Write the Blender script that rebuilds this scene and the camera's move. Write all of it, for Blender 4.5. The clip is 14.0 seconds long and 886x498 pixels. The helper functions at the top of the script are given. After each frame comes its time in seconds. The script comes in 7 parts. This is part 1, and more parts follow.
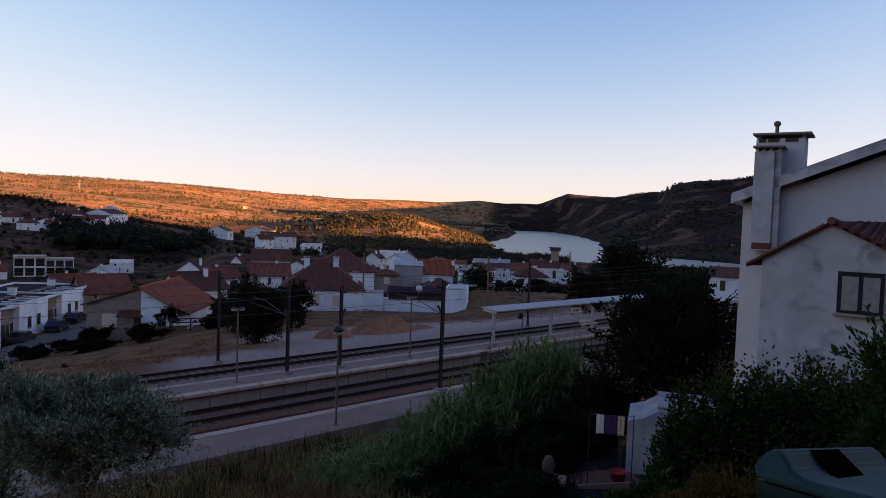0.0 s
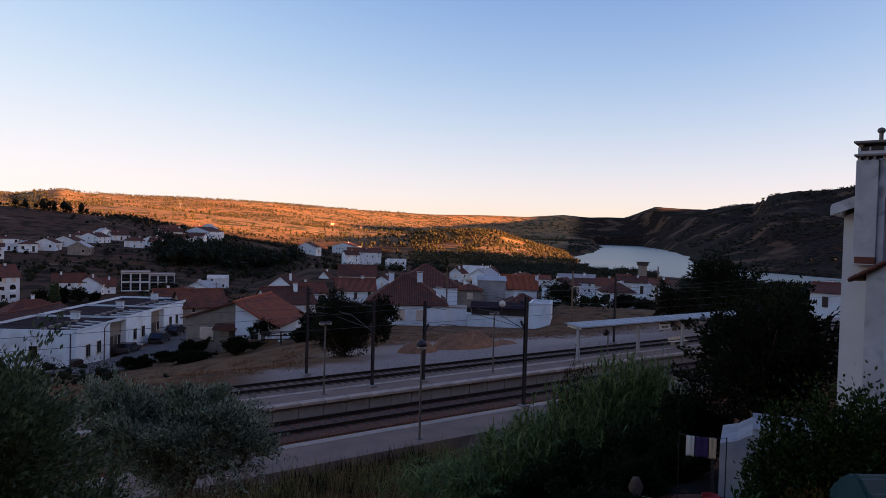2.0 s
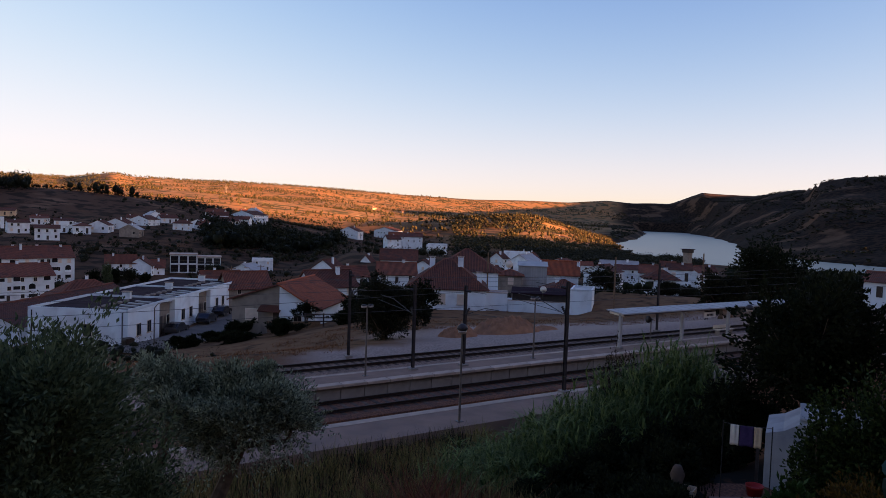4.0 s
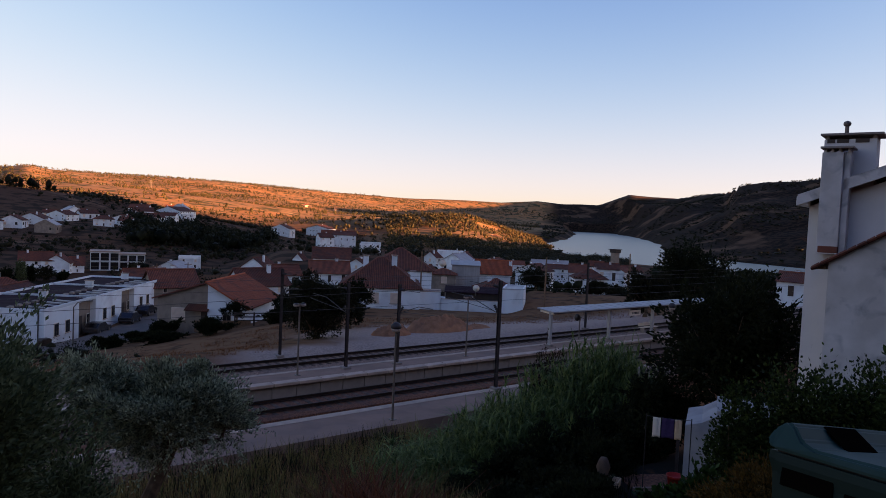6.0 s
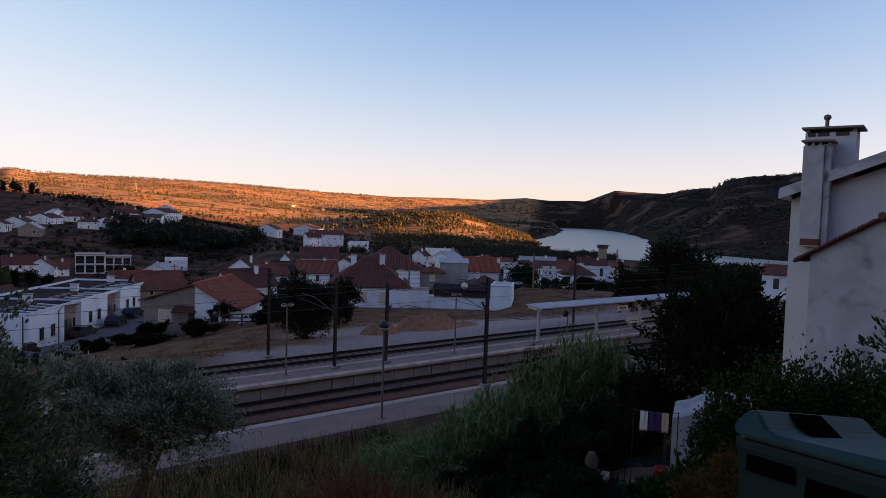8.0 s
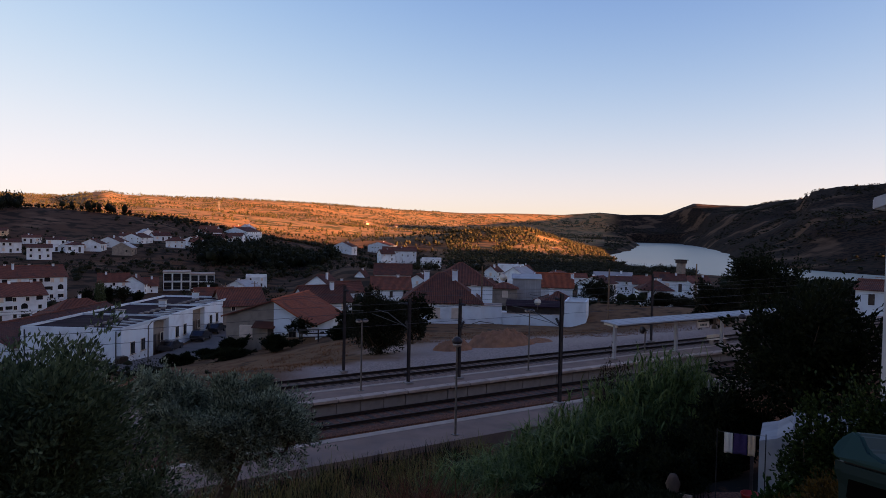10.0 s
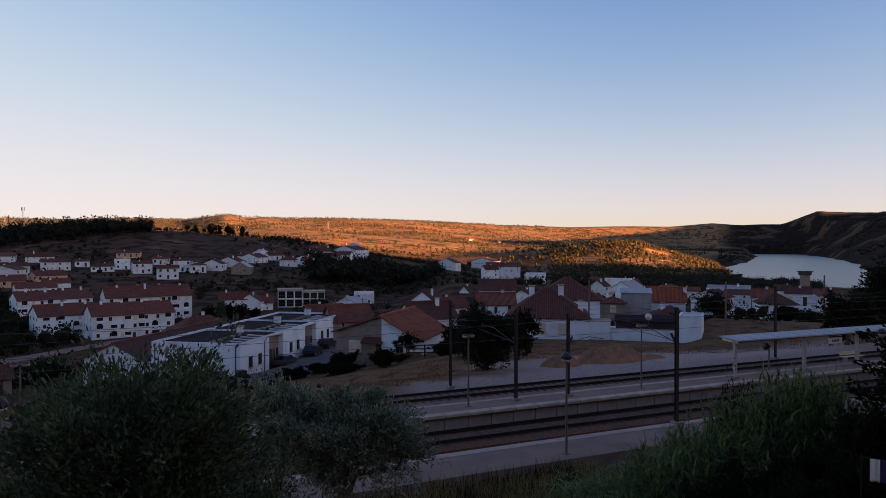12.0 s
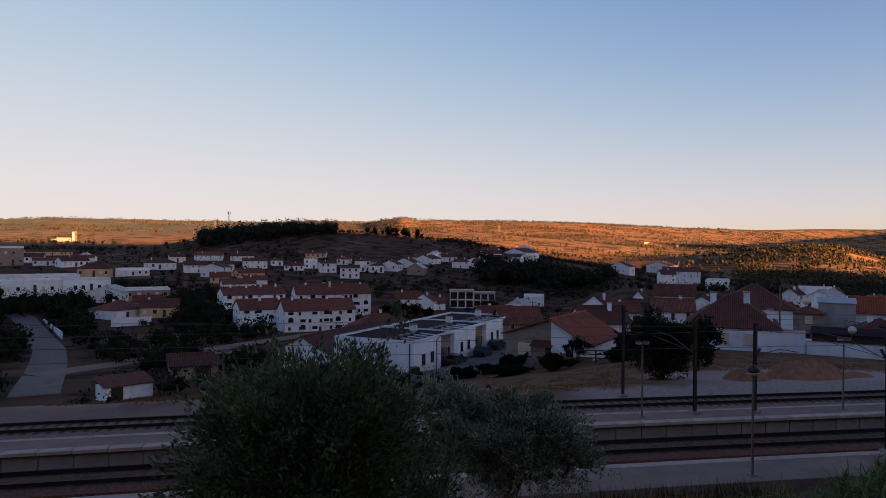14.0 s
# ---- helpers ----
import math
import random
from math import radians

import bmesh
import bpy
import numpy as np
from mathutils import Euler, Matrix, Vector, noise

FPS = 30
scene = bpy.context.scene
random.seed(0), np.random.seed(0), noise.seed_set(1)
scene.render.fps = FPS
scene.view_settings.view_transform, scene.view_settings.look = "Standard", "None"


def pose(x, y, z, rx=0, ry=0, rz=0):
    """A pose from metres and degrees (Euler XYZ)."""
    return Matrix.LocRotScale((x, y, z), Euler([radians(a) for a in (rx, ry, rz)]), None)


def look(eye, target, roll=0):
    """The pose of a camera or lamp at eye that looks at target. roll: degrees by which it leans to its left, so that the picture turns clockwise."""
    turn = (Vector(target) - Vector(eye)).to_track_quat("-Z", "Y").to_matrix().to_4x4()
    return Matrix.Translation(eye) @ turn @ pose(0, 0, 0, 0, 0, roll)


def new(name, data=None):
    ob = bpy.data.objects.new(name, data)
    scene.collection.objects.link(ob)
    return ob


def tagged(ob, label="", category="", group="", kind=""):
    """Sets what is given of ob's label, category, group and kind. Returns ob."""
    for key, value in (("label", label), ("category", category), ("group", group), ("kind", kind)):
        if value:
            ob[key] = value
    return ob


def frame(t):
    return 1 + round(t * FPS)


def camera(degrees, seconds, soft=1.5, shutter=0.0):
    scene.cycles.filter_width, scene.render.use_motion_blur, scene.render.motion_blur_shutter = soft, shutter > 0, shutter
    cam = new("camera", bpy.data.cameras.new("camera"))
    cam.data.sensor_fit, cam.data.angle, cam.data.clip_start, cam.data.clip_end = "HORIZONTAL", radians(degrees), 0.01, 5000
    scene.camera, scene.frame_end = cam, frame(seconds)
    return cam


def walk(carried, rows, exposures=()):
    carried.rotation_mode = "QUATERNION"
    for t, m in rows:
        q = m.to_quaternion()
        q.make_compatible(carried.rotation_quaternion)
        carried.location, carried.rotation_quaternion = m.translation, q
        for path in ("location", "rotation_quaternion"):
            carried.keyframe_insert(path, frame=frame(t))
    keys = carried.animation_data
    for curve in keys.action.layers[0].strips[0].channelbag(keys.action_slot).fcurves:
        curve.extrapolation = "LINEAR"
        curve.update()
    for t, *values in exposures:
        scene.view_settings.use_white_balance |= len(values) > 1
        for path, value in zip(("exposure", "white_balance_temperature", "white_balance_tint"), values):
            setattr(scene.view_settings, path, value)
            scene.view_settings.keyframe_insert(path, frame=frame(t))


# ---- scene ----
cam = camera(65.62, 14.0, 0.75)
PATH = [
    (0, 0.001, 0.001, 10.232, 87.50, -2.04, -42.54),
    (0.5, 0.007, -0.000, 10.226, 87.01, -2.20, -41.66),
    (1, 0.003, -0.013, 10.229, 87.75, -1.72, -39.94),
    (1.5, -0.012, -0.033, 10.237, 88.69, -1.93, -38.45),
    (2, -0.020, -0.097, 10.253, 88.54, -1.55, -35.62),
    (2.5, -0.067, -0.213, 10.296, 87.49, -2.03, -32.62),
    (2.7, -0.025, -0.218, 10.251, 87.42, -1.97, -32.23),
    (4.8, -0.149, -0.060, 10.205, 86.93, -1.84, -32.37),
    (5, -0.183, -0.077, 10.225, 87.04, -1.79, -34.55),
    (5.5, -0.194, -0.158, 10.226, 87.77, -2.56, -36.78),
    (6, -0.183, -0.243, 10.215, 87.31, -2.57, -37.70),
    (6.5, -0.161, -0.284, 10.209, 86.88, -2.28, -37.91),
    (7, -0.166, -0.303, 10.209, 86.75, -1.95, -38.57),
    (7.2, -0.150, -0.297, 10.208, 86.83, -1.94, -38.77),
    (9.3, -0.165, -0.308, 10.212, 88.16, -1.49, -36.99),
    (9.5, -0.178, -0.309, 10.209, 88.30, -1.49, -35.95),
    (10, -0.145, -0.281, 10.199, 88.37, -1.16, -32.72),
    (10.5, -0.137, -0.222, 10.188, 88.61, -1.46, -30.39),
    (11, -0.142, -0.199, 10.183, 88.74, -0.95, -27.68),
    (11.5, -0.134, -0.137, 10.169, 89.23, -0.42, -27.11),
    (12, -0.091, 0.044, 10.113, 89.59, -0.03, -24.14),
    (12.5, -0.091, 0.103, 10.099, 89.87, 0.14, -20.39),
    (13, -0.064, 0.177, 10.084, 90.04, 0.08, -14.09),
    (13.5, -0.024, 0.251, 10.057, 90.13, -0.27, -8.71),
    (14, -0.007, 0.201, 10.074, 89.75, -0.44, -10.00),
]
walk(cam, [(t, pose(*p)) for t, *p in PATH], [(0.0, 2.7), (9.5, 2.64), (14.0, 2.3)])

# ---------------------------------------------------------------- sky, sun, exposure
SUN_AZ, SUN_EL = 143.0, 5.3
world = bpy.data.worlds.new("evening_sky")
world.use_nodes = True
scene.world = world
wn = world.node_tree
sky = wn.nodes.new("ShaderNodeTexSky")
sky.sky_type = "NISHITA"
sky.sun_disc = False
sky.sun_elevation = radians(SUN_EL)
sky.sun_rotation = radians(SUN_AZ)
sky.altitude, sky.air_density, sky.dust_density, sky.ozone_density = 100, 0.8, 0.3, 2.8
# a tone curve evens the sky out towards a pale limit in each colour
split, join = wn.nodes.new("ShaderNodeSeparateColor"), wn.nodes.new("ShaderNodeCombineColor")
wn.links.new(sky.outputs[0], split.inputs[0])


def sky_step(operation, a, b):
    node = wn.nodes.new("ShaderNodeMath")
    node.operation = operation
    for socket, value in zip(node.inputs, (a, b)):
        if isinstance(value, float):
            socket.default_value = value
        else:
            wn.links.new(value, socket)
    return node.outputs[0]


# ... while the glow round the low sun stays above that limit
for k, (limit, half, glow) in enumerate(((2.6, 0.1, 3.4), (2.37, 0.25, 5.0), (2.34, 0.25, 5.4))):
    square = sky_step("POWER", sky_step("MULTIPLY", split.outputs[k], 0.42), 2.0)
    level = sky_step("MULTIPLY", sky_step("DIVIDE", square, sky_step("ADD", square, half)), limit)
    excess = sky_step("MAXIMUM", sky_step("SUBTRACT", split.outputs[k], glow), 0.0)
    wn.links.new(sky_step("ADD", level, sky_step("MULTIPLY", excess, 1.6)), join.inputs[k])
wn.links.new(join.outputs[0], wn.nodes["Background"].inputs[0])
wn.nodes["Background"].inputs[1].default_value = 0.07
sun = new("sun", bpy.data.lights.new("sun", "SUN"))
sun.data.energy, sun.data.angle, sun.data.color = 5.0, radians(0.6), (1.0, 0.48, 0.22)
sa, se = radians(SUN_AZ), radians(SUN_EL)
sun.matrix_world = look((0, 0, 300), (-300 * math.sin(sa) * math.cos(se), -300 * math.cos(sa) * math.cos(se), 300 - 300 * math.sin(se)))


# ---------------------------------------------------------------- materials
def warm(c):
    """Warms every colour alike, to offset the blue cast of the sky's light."""
    return (min(0.84, c[0] * 1.34), c[1] * 0.97, c[2] * 0.71)


def material(name, tone, tone2=None, size=1.0, rough=0.85, metal=0.0, bump=0.0, bump_size=None, stain=0.0, stain_size=3.0, stain_tone=(0.08, 0.07, 0.06), vary=0.0, detail=6.0, space="Object", gloss=0.3):
    """Two tones mixed by noise, wider stains, fine relief, and a shift from piece to piece."""
    tone, tone2 = warm(tone), warm(tone2 or tone)
    m = bpy.data.materials.new(name)
    m.use_nodes = True
    n, l = m.node_tree.nodes, m.node_tree.links
    b = n["Principled BSDF"]
    co = n.new("ShaderNodeTexCoord")
    geo = n.new("ShaderNodeNewGeometry")
    where = geo.outputs["Position"] if space == "World" else co.outputs["Object"]
    n1 = n.new("ShaderNodeTexNoise")
    n1.inputs["Scale"].default_value, n1.inputs["Detail"].default_value = 1.0 / size, detail
    l.new(where, n1.inputs["Vector"])
    ramp = n.new("ShaderNodeValToRGB")
    ramp.color_ramp.elements[0].position, ramp.color_ramp.elements[1].position = 0.34, 0.66
    ramp.color_ramp.elements[0].color, ramp.color_ramp.elements[1].color = (*tone, 1), (*tone2, 1)
    l.new(n1.outputs["Fac"], ramp.inputs[0])
    col = ramp.outputs[0]
    if stain:
        n2 = n.new("ShaderNodeTexNoise")
        n2.inputs["Scale"].default_value, n2.inputs["Detail"].default_value, n2.inputs["Distortion"].default_value = 1.0 / stain_size, 5, 0.6
        l.new(where, n2.inputs["Vector"])
        mr = n.new("ShaderNodeMapRange")
        mr.inputs[1].default_value, mr.inputs[2].default_value, mr.inputs[4].default_value = 0.5, 0.72, stain
        l.new(n2.outputs["Fac"], mr.inputs[0])
        mx = n.new("ShaderNodeMix")
        mx.data_type = "RGBA"
        l.new(mr.outputs[0], mx.inputs[0])
        l.new(col, mx.inputs[6])
        mx.inputs[7].default_value = (*stain_tone, 1)
        col = mx.outputs[2]
    if vary:
        hs = n.new("ShaderNodeHueSaturation")
        info = n.new("ShaderNodeObjectInfo")
        add = n.new("ShaderNodeMath")
        add.operation = "ADD"
        l.new(info.outputs["Random"], add.inputs[0])
        l.new(geo.outputs["Random Per Island"], add.inputs[1])
        fr = n.new("ShaderNodeMath")
        fr.operation = "FRACT"
        l.new(add.outputs[0], fr.inputs[0])
        mv = n.new("ShaderNodeMapRange")
        mv.inputs[3].default_value, mv.inputs[4].default_value = 1 - vary, 1 + vary
        l.new(fr.outputs[0], mv.inputs[0])
        l.new(mv.outputs[0], hs.inputs["Value"])
        l.new(col, hs.inputs["Color"])
        col = hs.outputs[0]
    l.new(col, b.inputs["Base Color"])
    b.inputs["Roughness"].default_value, b.inputs["Metallic"].default_value = rough, metal
    b.inputs["Specular IOR Level"].default_value = gloss
    if bump:
        n3 = n.new("ShaderNodeTexNoise")
        n3.inputs["Scale"].default_value, n3.inputs["Detail"].default_value = 1.0 / (bump_size or size * 0.3), 4
        l.new(where, n3.inputs["Vector"])
        bp = n.new("ShaderNodeBump")
        bp.inputs["Strength"].default_value, bp.inputs["Distance"].default_value = min(1.0, bump * 4), bump
        l.new(n3.outputs["Fac"], bp.inputs["Height"])
        l.new(bp.outputs[0], b.inputs["Normal"])
    return m


def tile_material(name, tone, tone2):
    """Clay roof tiles: round ridges across u and lapped rows along v (the UV map is in metres)."""
    m = material(name, tone, tone2, size=0.7, rough=0.9, stain=0.55, stain_size=1.8, stain_tone=(0.06, 0.045, 0.04), vary=0.12)
    n, l = m.node_tree.nodes, m.node_tree.links
    uv = n.new("ShaderNodeUVMap")
    uv.uv_map = "UVMap"
    sep = n.new("ShaderNodeSeparateXYZ")
    l.new(uv.outputs[0], sep.inputs[0])
    su = n.new("ShaderNodeMath")
    su.operation = "MULTIPLY"
    su.inputs[1].default_value = 2 * math.pi / 0.26
    l.new(sep.outputs[0], su.inputs[0])
    cu = n.new("ShaderNodeMath")
    cu.operation = "COSINE"
    l.new(su.outputs[0], cu.inputs[0])
    sv = n.new("ShaderNodeMath")
    sv.operation = "MULTIPLY"
    sv.inputs[1].default_value = 1 / 0.36
    l.new(sep.outputs[1], sv.inputs[0])
    fv = n.new("ShaderNodeMath")
    fv.operation = "FRACT"
    l.new(sv.outputs[0], fv.inputs[0])
    mix = n.new("ShaderNodeMath")
    mix.operation = "MULTIPLY_ADD"
    mix.inputs[1].default_value = -0.5
    l.new(fv.outputs[0], mix.inputs[0])
    l.new(cu.outputs[0], mix.inputs[2])
    # shade of the channels between the tiles, painted in since the bump shows little
    channel_shade = n.new("ShaderNodeMapRange")
    channel_shade.inputs[1].default_value, channel_shade.inputs[2].default_value, channel_shade.inputs[3].default_value, channel_shade.inputs[4].default_value = -1.3, 0.4, 0.45, 1.1
    l.new(mix.outputs[0], channel_shade.inputs[0])
    tone_mix = n.new("ShaderNodeMix")
    tone_mix.data_type, tone_mix.blend_type = "RGBA", "MULTIPLY"
    tone_mix.inputs[0].default_value = 1.0
    b = n["Principled BSDF"]
    l.new(b.inputs["Base Color"].links[0].from_socket, tone_mix.inputs[6])
    l.new(channel_shade.outputs[0], tone_mix.inputs[7])
    l.new(tone_mix.outputs[2], b.inputs["Base Color"])
    bp = n.new("ShaderNodeBump")
    bp.inputs["Strength"].default_value, bp.inputs["Distance"].default_value = 1.0, 0.05
    l.new(mix.outputs[0], bp.inputs["Height"])
    l.new(bp.outputs[0], n["Principled BSDF"].inputs["Normal"])
    return m


def leaf_material(name, tone, tone2, rough=0.6, thin=0.25):
    m = bpy.data.materials.new(name)
    m.use_nodes = True
    n, l = m.node_tree.nodes, m.node_tree.links
    b = n["Principled BSDF"]
    geo = n.new("ShaderNodeNewGeometry")
    ramp = n.new("ShaderNodeValToRGB")
    ramp.color_ramp.elements[0].color, ramp.color_ramp.elements[1].color = (*warm(tone), 1), (*warm(tone2), 1)
    l.new(geo.outputs["Random Per Island"], ramp.inputs[0])
    l.new(ramp.outputs[0], b.inputs["Base Color"])
    b.inputs["Roughness"].default_value = rough
    b.inputs["Specular IOR Level"].default_value = 0.1
    if thin:
        tr = n.new("ShaderNodeBsdfTranslucent")
        l.new(ramp.outputs[0], tr.inputs[0])
        mx = n.new("ShaderNodeMixShader")
        mx.inputs[0].default_value = thin
        l.new(b.outputs[0], mx.inputs[1])
        l.new(tr.outputs[0], mx.inputs[2])
        l.new(mx.outputs[0], n["Material Output"].inputs["Surface"])
    return m


M = {
    "white": material("white_plaster", (0.66, 0.86, 1.14), (0.6, 0.78, 1.02), 2.0, 0.9, bump=0.01, bump_size=0.2, stain=0.32, stain_size=2.0, stain_tone=(0.34, 0.31, 0.29), vary=0.14),
    "beige": material("beige_plaster", (0.55, 0.48, 0.38), (0.46, 0.41, 0.33), 1.5, 0.9, stain=0.3, vary=0.1),
    "grey": material("bare_grey_render", (0.27, 0.275, 0.28), (0.19, 0.195, 0.2), 1.2, 0.95, bump=0.012, stain=0.35, stain_size=1.6, vary=0.06),
    "lilac": material("aged_white_render", (0.55, 0.67, 0.84), (0.48, 0.59, 0.74), 1.6, 0.9, bump=0.006, bump_size=0.15, stain=0.2, stain_size=2.2, stain_tone=(0.3, 0.3, 0.32)),
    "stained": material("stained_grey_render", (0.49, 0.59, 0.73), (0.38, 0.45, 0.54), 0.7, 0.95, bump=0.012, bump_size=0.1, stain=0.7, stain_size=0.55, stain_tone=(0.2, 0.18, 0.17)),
    "red": tile_material("red_clay_tiles", (0.215, 0.09, 0.066), (0.15, 0.066, 0.052)),
    "orange": tile_material("orange_clay_tiles", (0.36, 0.115, 0.06), (0.27, 0.09, 0.05)),
    "brown": tile_material("dark_clay_tiles", (0.15, 0.066, 0.052), (0.1, 0.047, 0.04)),
    "light": material("grey_sheet_roof", (0.37, 0.44, 0.54), (0.29, 0.35, 0.43), 2.0, 0.5, stain=0.3, vary=0.1),
    "dark": material("dark_flat_roof", (0.034, 0.022, 0.036), (0.022, 0.015, 0.025), 1.5, 0.95, stain=0.3, stain_size=2, gloss=0.05),
    "glass": material("dark_window_glass", (0.012, 0.014, 0.018), (0.02, 0.02, 0.025), 1.0, 0.12, gloss=0.5),
    "shutter": material("pale_shutter", (0.6, 0.6, 0.6), (0.5, 0.5, 0.5), 0.5, 0.6),
    "door": material("dark_door", (0.05, 0.04, 0.035), (0.035, 0.03, 0.03), 0.4, 0.5),
    "concrete": material("concrete", (0.26, 0.275, 0.3), (0.19, 0.2, 0.22), 0.8, 0.9, bump=0.006, stain=0.35, stain_size=1.5, vary=0.06),
    "coping": material("pale_coping_stone", (0.4, 0.37, 0.36), (0.31, 0.29, 0.28), 0.6, 0.85, bump=0.004, stain=0.25, vary=0.08),
    "platform": material("platform_asphalt", (0.235, 0.185, 0.172), (0.175, 0.138, 0.128), 1.3, 0.9, bump=0.006, bump_size=0.05, stain=0.35, stain_size=2.5, stain_tone=(0.09, 0.086, 0.086)),
    "asphalt": material("street_asphalt", (0.15, 0.15, 0.155), (0.115, 0.115, 0.12), 2.0, 0.9, bump=0.006, bump_size=0.06, stain=0.3),
    "ballast": material("track_ballast", (0.2, 0.105, 0.07), (0.065, 0.036, 0.027), 0.09, 0.95, bump=0.06, bump_size=0.07, stain=0.5, stain_size=1.3, stain_tone=(0.06, 0.045, 0.04)),
    "ballast2": material("clean_ballast", (0.27, 0.215, 0.195), (0.13, 0.104, 0.094), 0.1, 0.95, bump=0.06, bump_size=0.07, stain=0.3, stain_size=2),
    "rail": material("rusty_rail_steel", (0.03, 0.02, 0.017), (0.02, 0.014, 0.012), 0.2, 0.7, metal=0.3),
    "railtop": material("worn_rail_head", (0.05, 0.042, 0.038), (0.03, 0.026, 0.024), 0.3, 0.6, metal=0.4),
    "steel": material("galvanised_steel", (0.17, 0.175, 0.19), (0.12, 0.125, 0.135), 0.3, 0.55, metal=0.5, stain=0.2),
    "darksteel": material("dark_painted_steel", (0.045, 0.045, 0.055), (0.03, 0.03, 0.037), 0.3, 0.5, metal=0.2),
    "paint": material("white_paint", (0.74, 0.74, 0.76), (0.64, 0.64, 0.66), 0.7, 0.6, stain=0.15, stain_size=1.0, stain_tone=(0.4, 0.4, 0.4)),
    "wire": material("copper_wire", (0.06, 0.06, 0.065), (0.05, 0.05, 0.055), 1.0, 0.5),
    "lampglass": material("frosted_lamp_bowl", (0.34, 0.34, 0.36), (0.28, 0.28, 0.3), 0.2, 0.3),
    "bark": material("olive_bark", (0.12, 0.1, 0.08), (0.06, 0.05, 0.04), 0.08, 0.95, bump=0.02),
    "wood": material("weathered_wood", (0.2, 0.15, 0.11), (0.12, 0.095, 0.075), 0.15, 0.85, stain=0.3),
    "soil": material("sandy_spoil_heap", (0.34, 0.2, 0.125), (0.24, 0.14, 0.088), 0.5, 0.95, bump=0.06, bump_size=0.2, stain=0.4, stain_size=1.2, stain_tone=(0.16, 0.09, 0.058)),
    "green": material("green_container_plastic", (0.013, 0.03, 0.029), (0.01, 0.022, 0.022), 0.8, 0.6, stain=0.3, stain_size=0.5, stain_tone=(0.03, 0.045, 0.045), gloss=0.12),
    "green_lid": material("faded_green_lid", (0.022, 0.064, 0.07), (0.017, 0.05, 0.056), 0.5, 0.62, stain=0.35, stain_size=0.3, stain_tone=(0.05, 0.085, 0.085), gloss=0.12),
    # outhouse white: tree shade painted in as a darker tone, stains on top
    "shaded_white": material("shaded_stained_whitewash", (0.31, 0.39, 0.5), (0.24, 0.3, 0.39), 0.8, 0.95, stain=0.4, stain_size=0.7, stain_tone=(0.2, 0.2, 0.22)),
    "void": material("dark_hollow", (0.004, 0.004, 0.004), (0.003, 0.003, 0.003), 0.3, 1.0, gloss=0.0),
    "sleeper": material("oily_concrete_sleeper", (0.1, 0.082, 0.072), (0.06, 0.05, 0.045), 0.3, 0.95, stain=0.5, stain_size=0.5, stain_tone=(0.04, 0.032, 0.03), vary=0.25),
    "black": material("black_rubber", (0.012, 0.012, 0.013), (0.02, 0.02, 0.021), 0.3, 0.7),
    "olive_leaf": leaf_material("olive_leaves", (0.04, 0.06, 0.045), (0.34, 0.46, 0.37)),
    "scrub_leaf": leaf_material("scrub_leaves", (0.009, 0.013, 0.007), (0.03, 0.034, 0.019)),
    "oak_leaf": leaf_material("dull_olive_green_leaves", (0.03, 0.052, 0.03), (0.14, 0.21, 0.125)),
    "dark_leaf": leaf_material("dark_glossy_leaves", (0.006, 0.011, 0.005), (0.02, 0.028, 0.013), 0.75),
    "green_leaf": leaf_material("citrus_leaves", (0.007, 0.017, 0.005), (0.046, 0.078, 0.024)),
    "reed_leaf": leaf_material("cane_leaves", (0.036, 0.075, 0.028), (0.2, 0.3, 0.125)),
    "dry_leaf": leaf_material("dry_grass_blades", (0.15, 0.115, 0.055), (0.36, 0.29, 0.15)),
    "mid_grass": leaf_material("half_green_grass", (0.075, 0.095, 0.036), (0.27, 0.26, 0.11)),
    "yellow_leaf": leaf_material("yellowing_leaves", (0.025, 0.022, 0.006), (0.095, 0.065, 0.017)),
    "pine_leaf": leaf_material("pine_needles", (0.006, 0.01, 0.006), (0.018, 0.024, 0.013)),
    # sunlight painted into paler scrub for lit slopes; scrub_leaves is the shaded copy
    "lit_wood_leaf": leaf_material("lit_hillside_scrub", (0.025, 0.03, 0.013), (0.07, 0.066, 0.03), thin=0.1),
    "car_dark": material("dark_car_paint", (0.02, 0.022, 0.03), (0.018, 0.02, 0.027), 1.0, 0.25, gloss=0.6),
    "car_grey": material("dark_grey_car_paint", (0.05, 0.05, 0.055), (0.045, 0.045, 0.05), 1.0, 0.25, gloss=0.6),
}


# ---------------------------------------------------------------- terrain
def smooth(a, b, v):
    t = np.clip((v - a) / (b - a), 0.0, 1.0)
    return t * t * (3 - 2 * t)


def bend(x):
    """The slight curve of the railway, across the tracks."""
    x = np.asarray(x, float)
    return np.where(x < 20, -0.0008 * (x - 20) ** 2, -0.00025 * (x - 20) ** 2).clip(-9, 0)


WATER = -25.0
# skyline: azimuth (degrees, to the right from +y) against elevation of the ridge and its distance
SKY_AZ = [-180, -60, -23, -20.8, -19.4, -16.4, -14, -11.7, -5, -1.4, 3.6, 5.1, 6.5, 7.7, 13.5, 21.9, 28.9, 34.6, 39.7, 42.5, 45.5, 47.7, 50.4, 52.7, 54.2, 56.4, 59.1, 60, 60.7, 62.5, 65, 66.3, 74, 82, 90, 180]
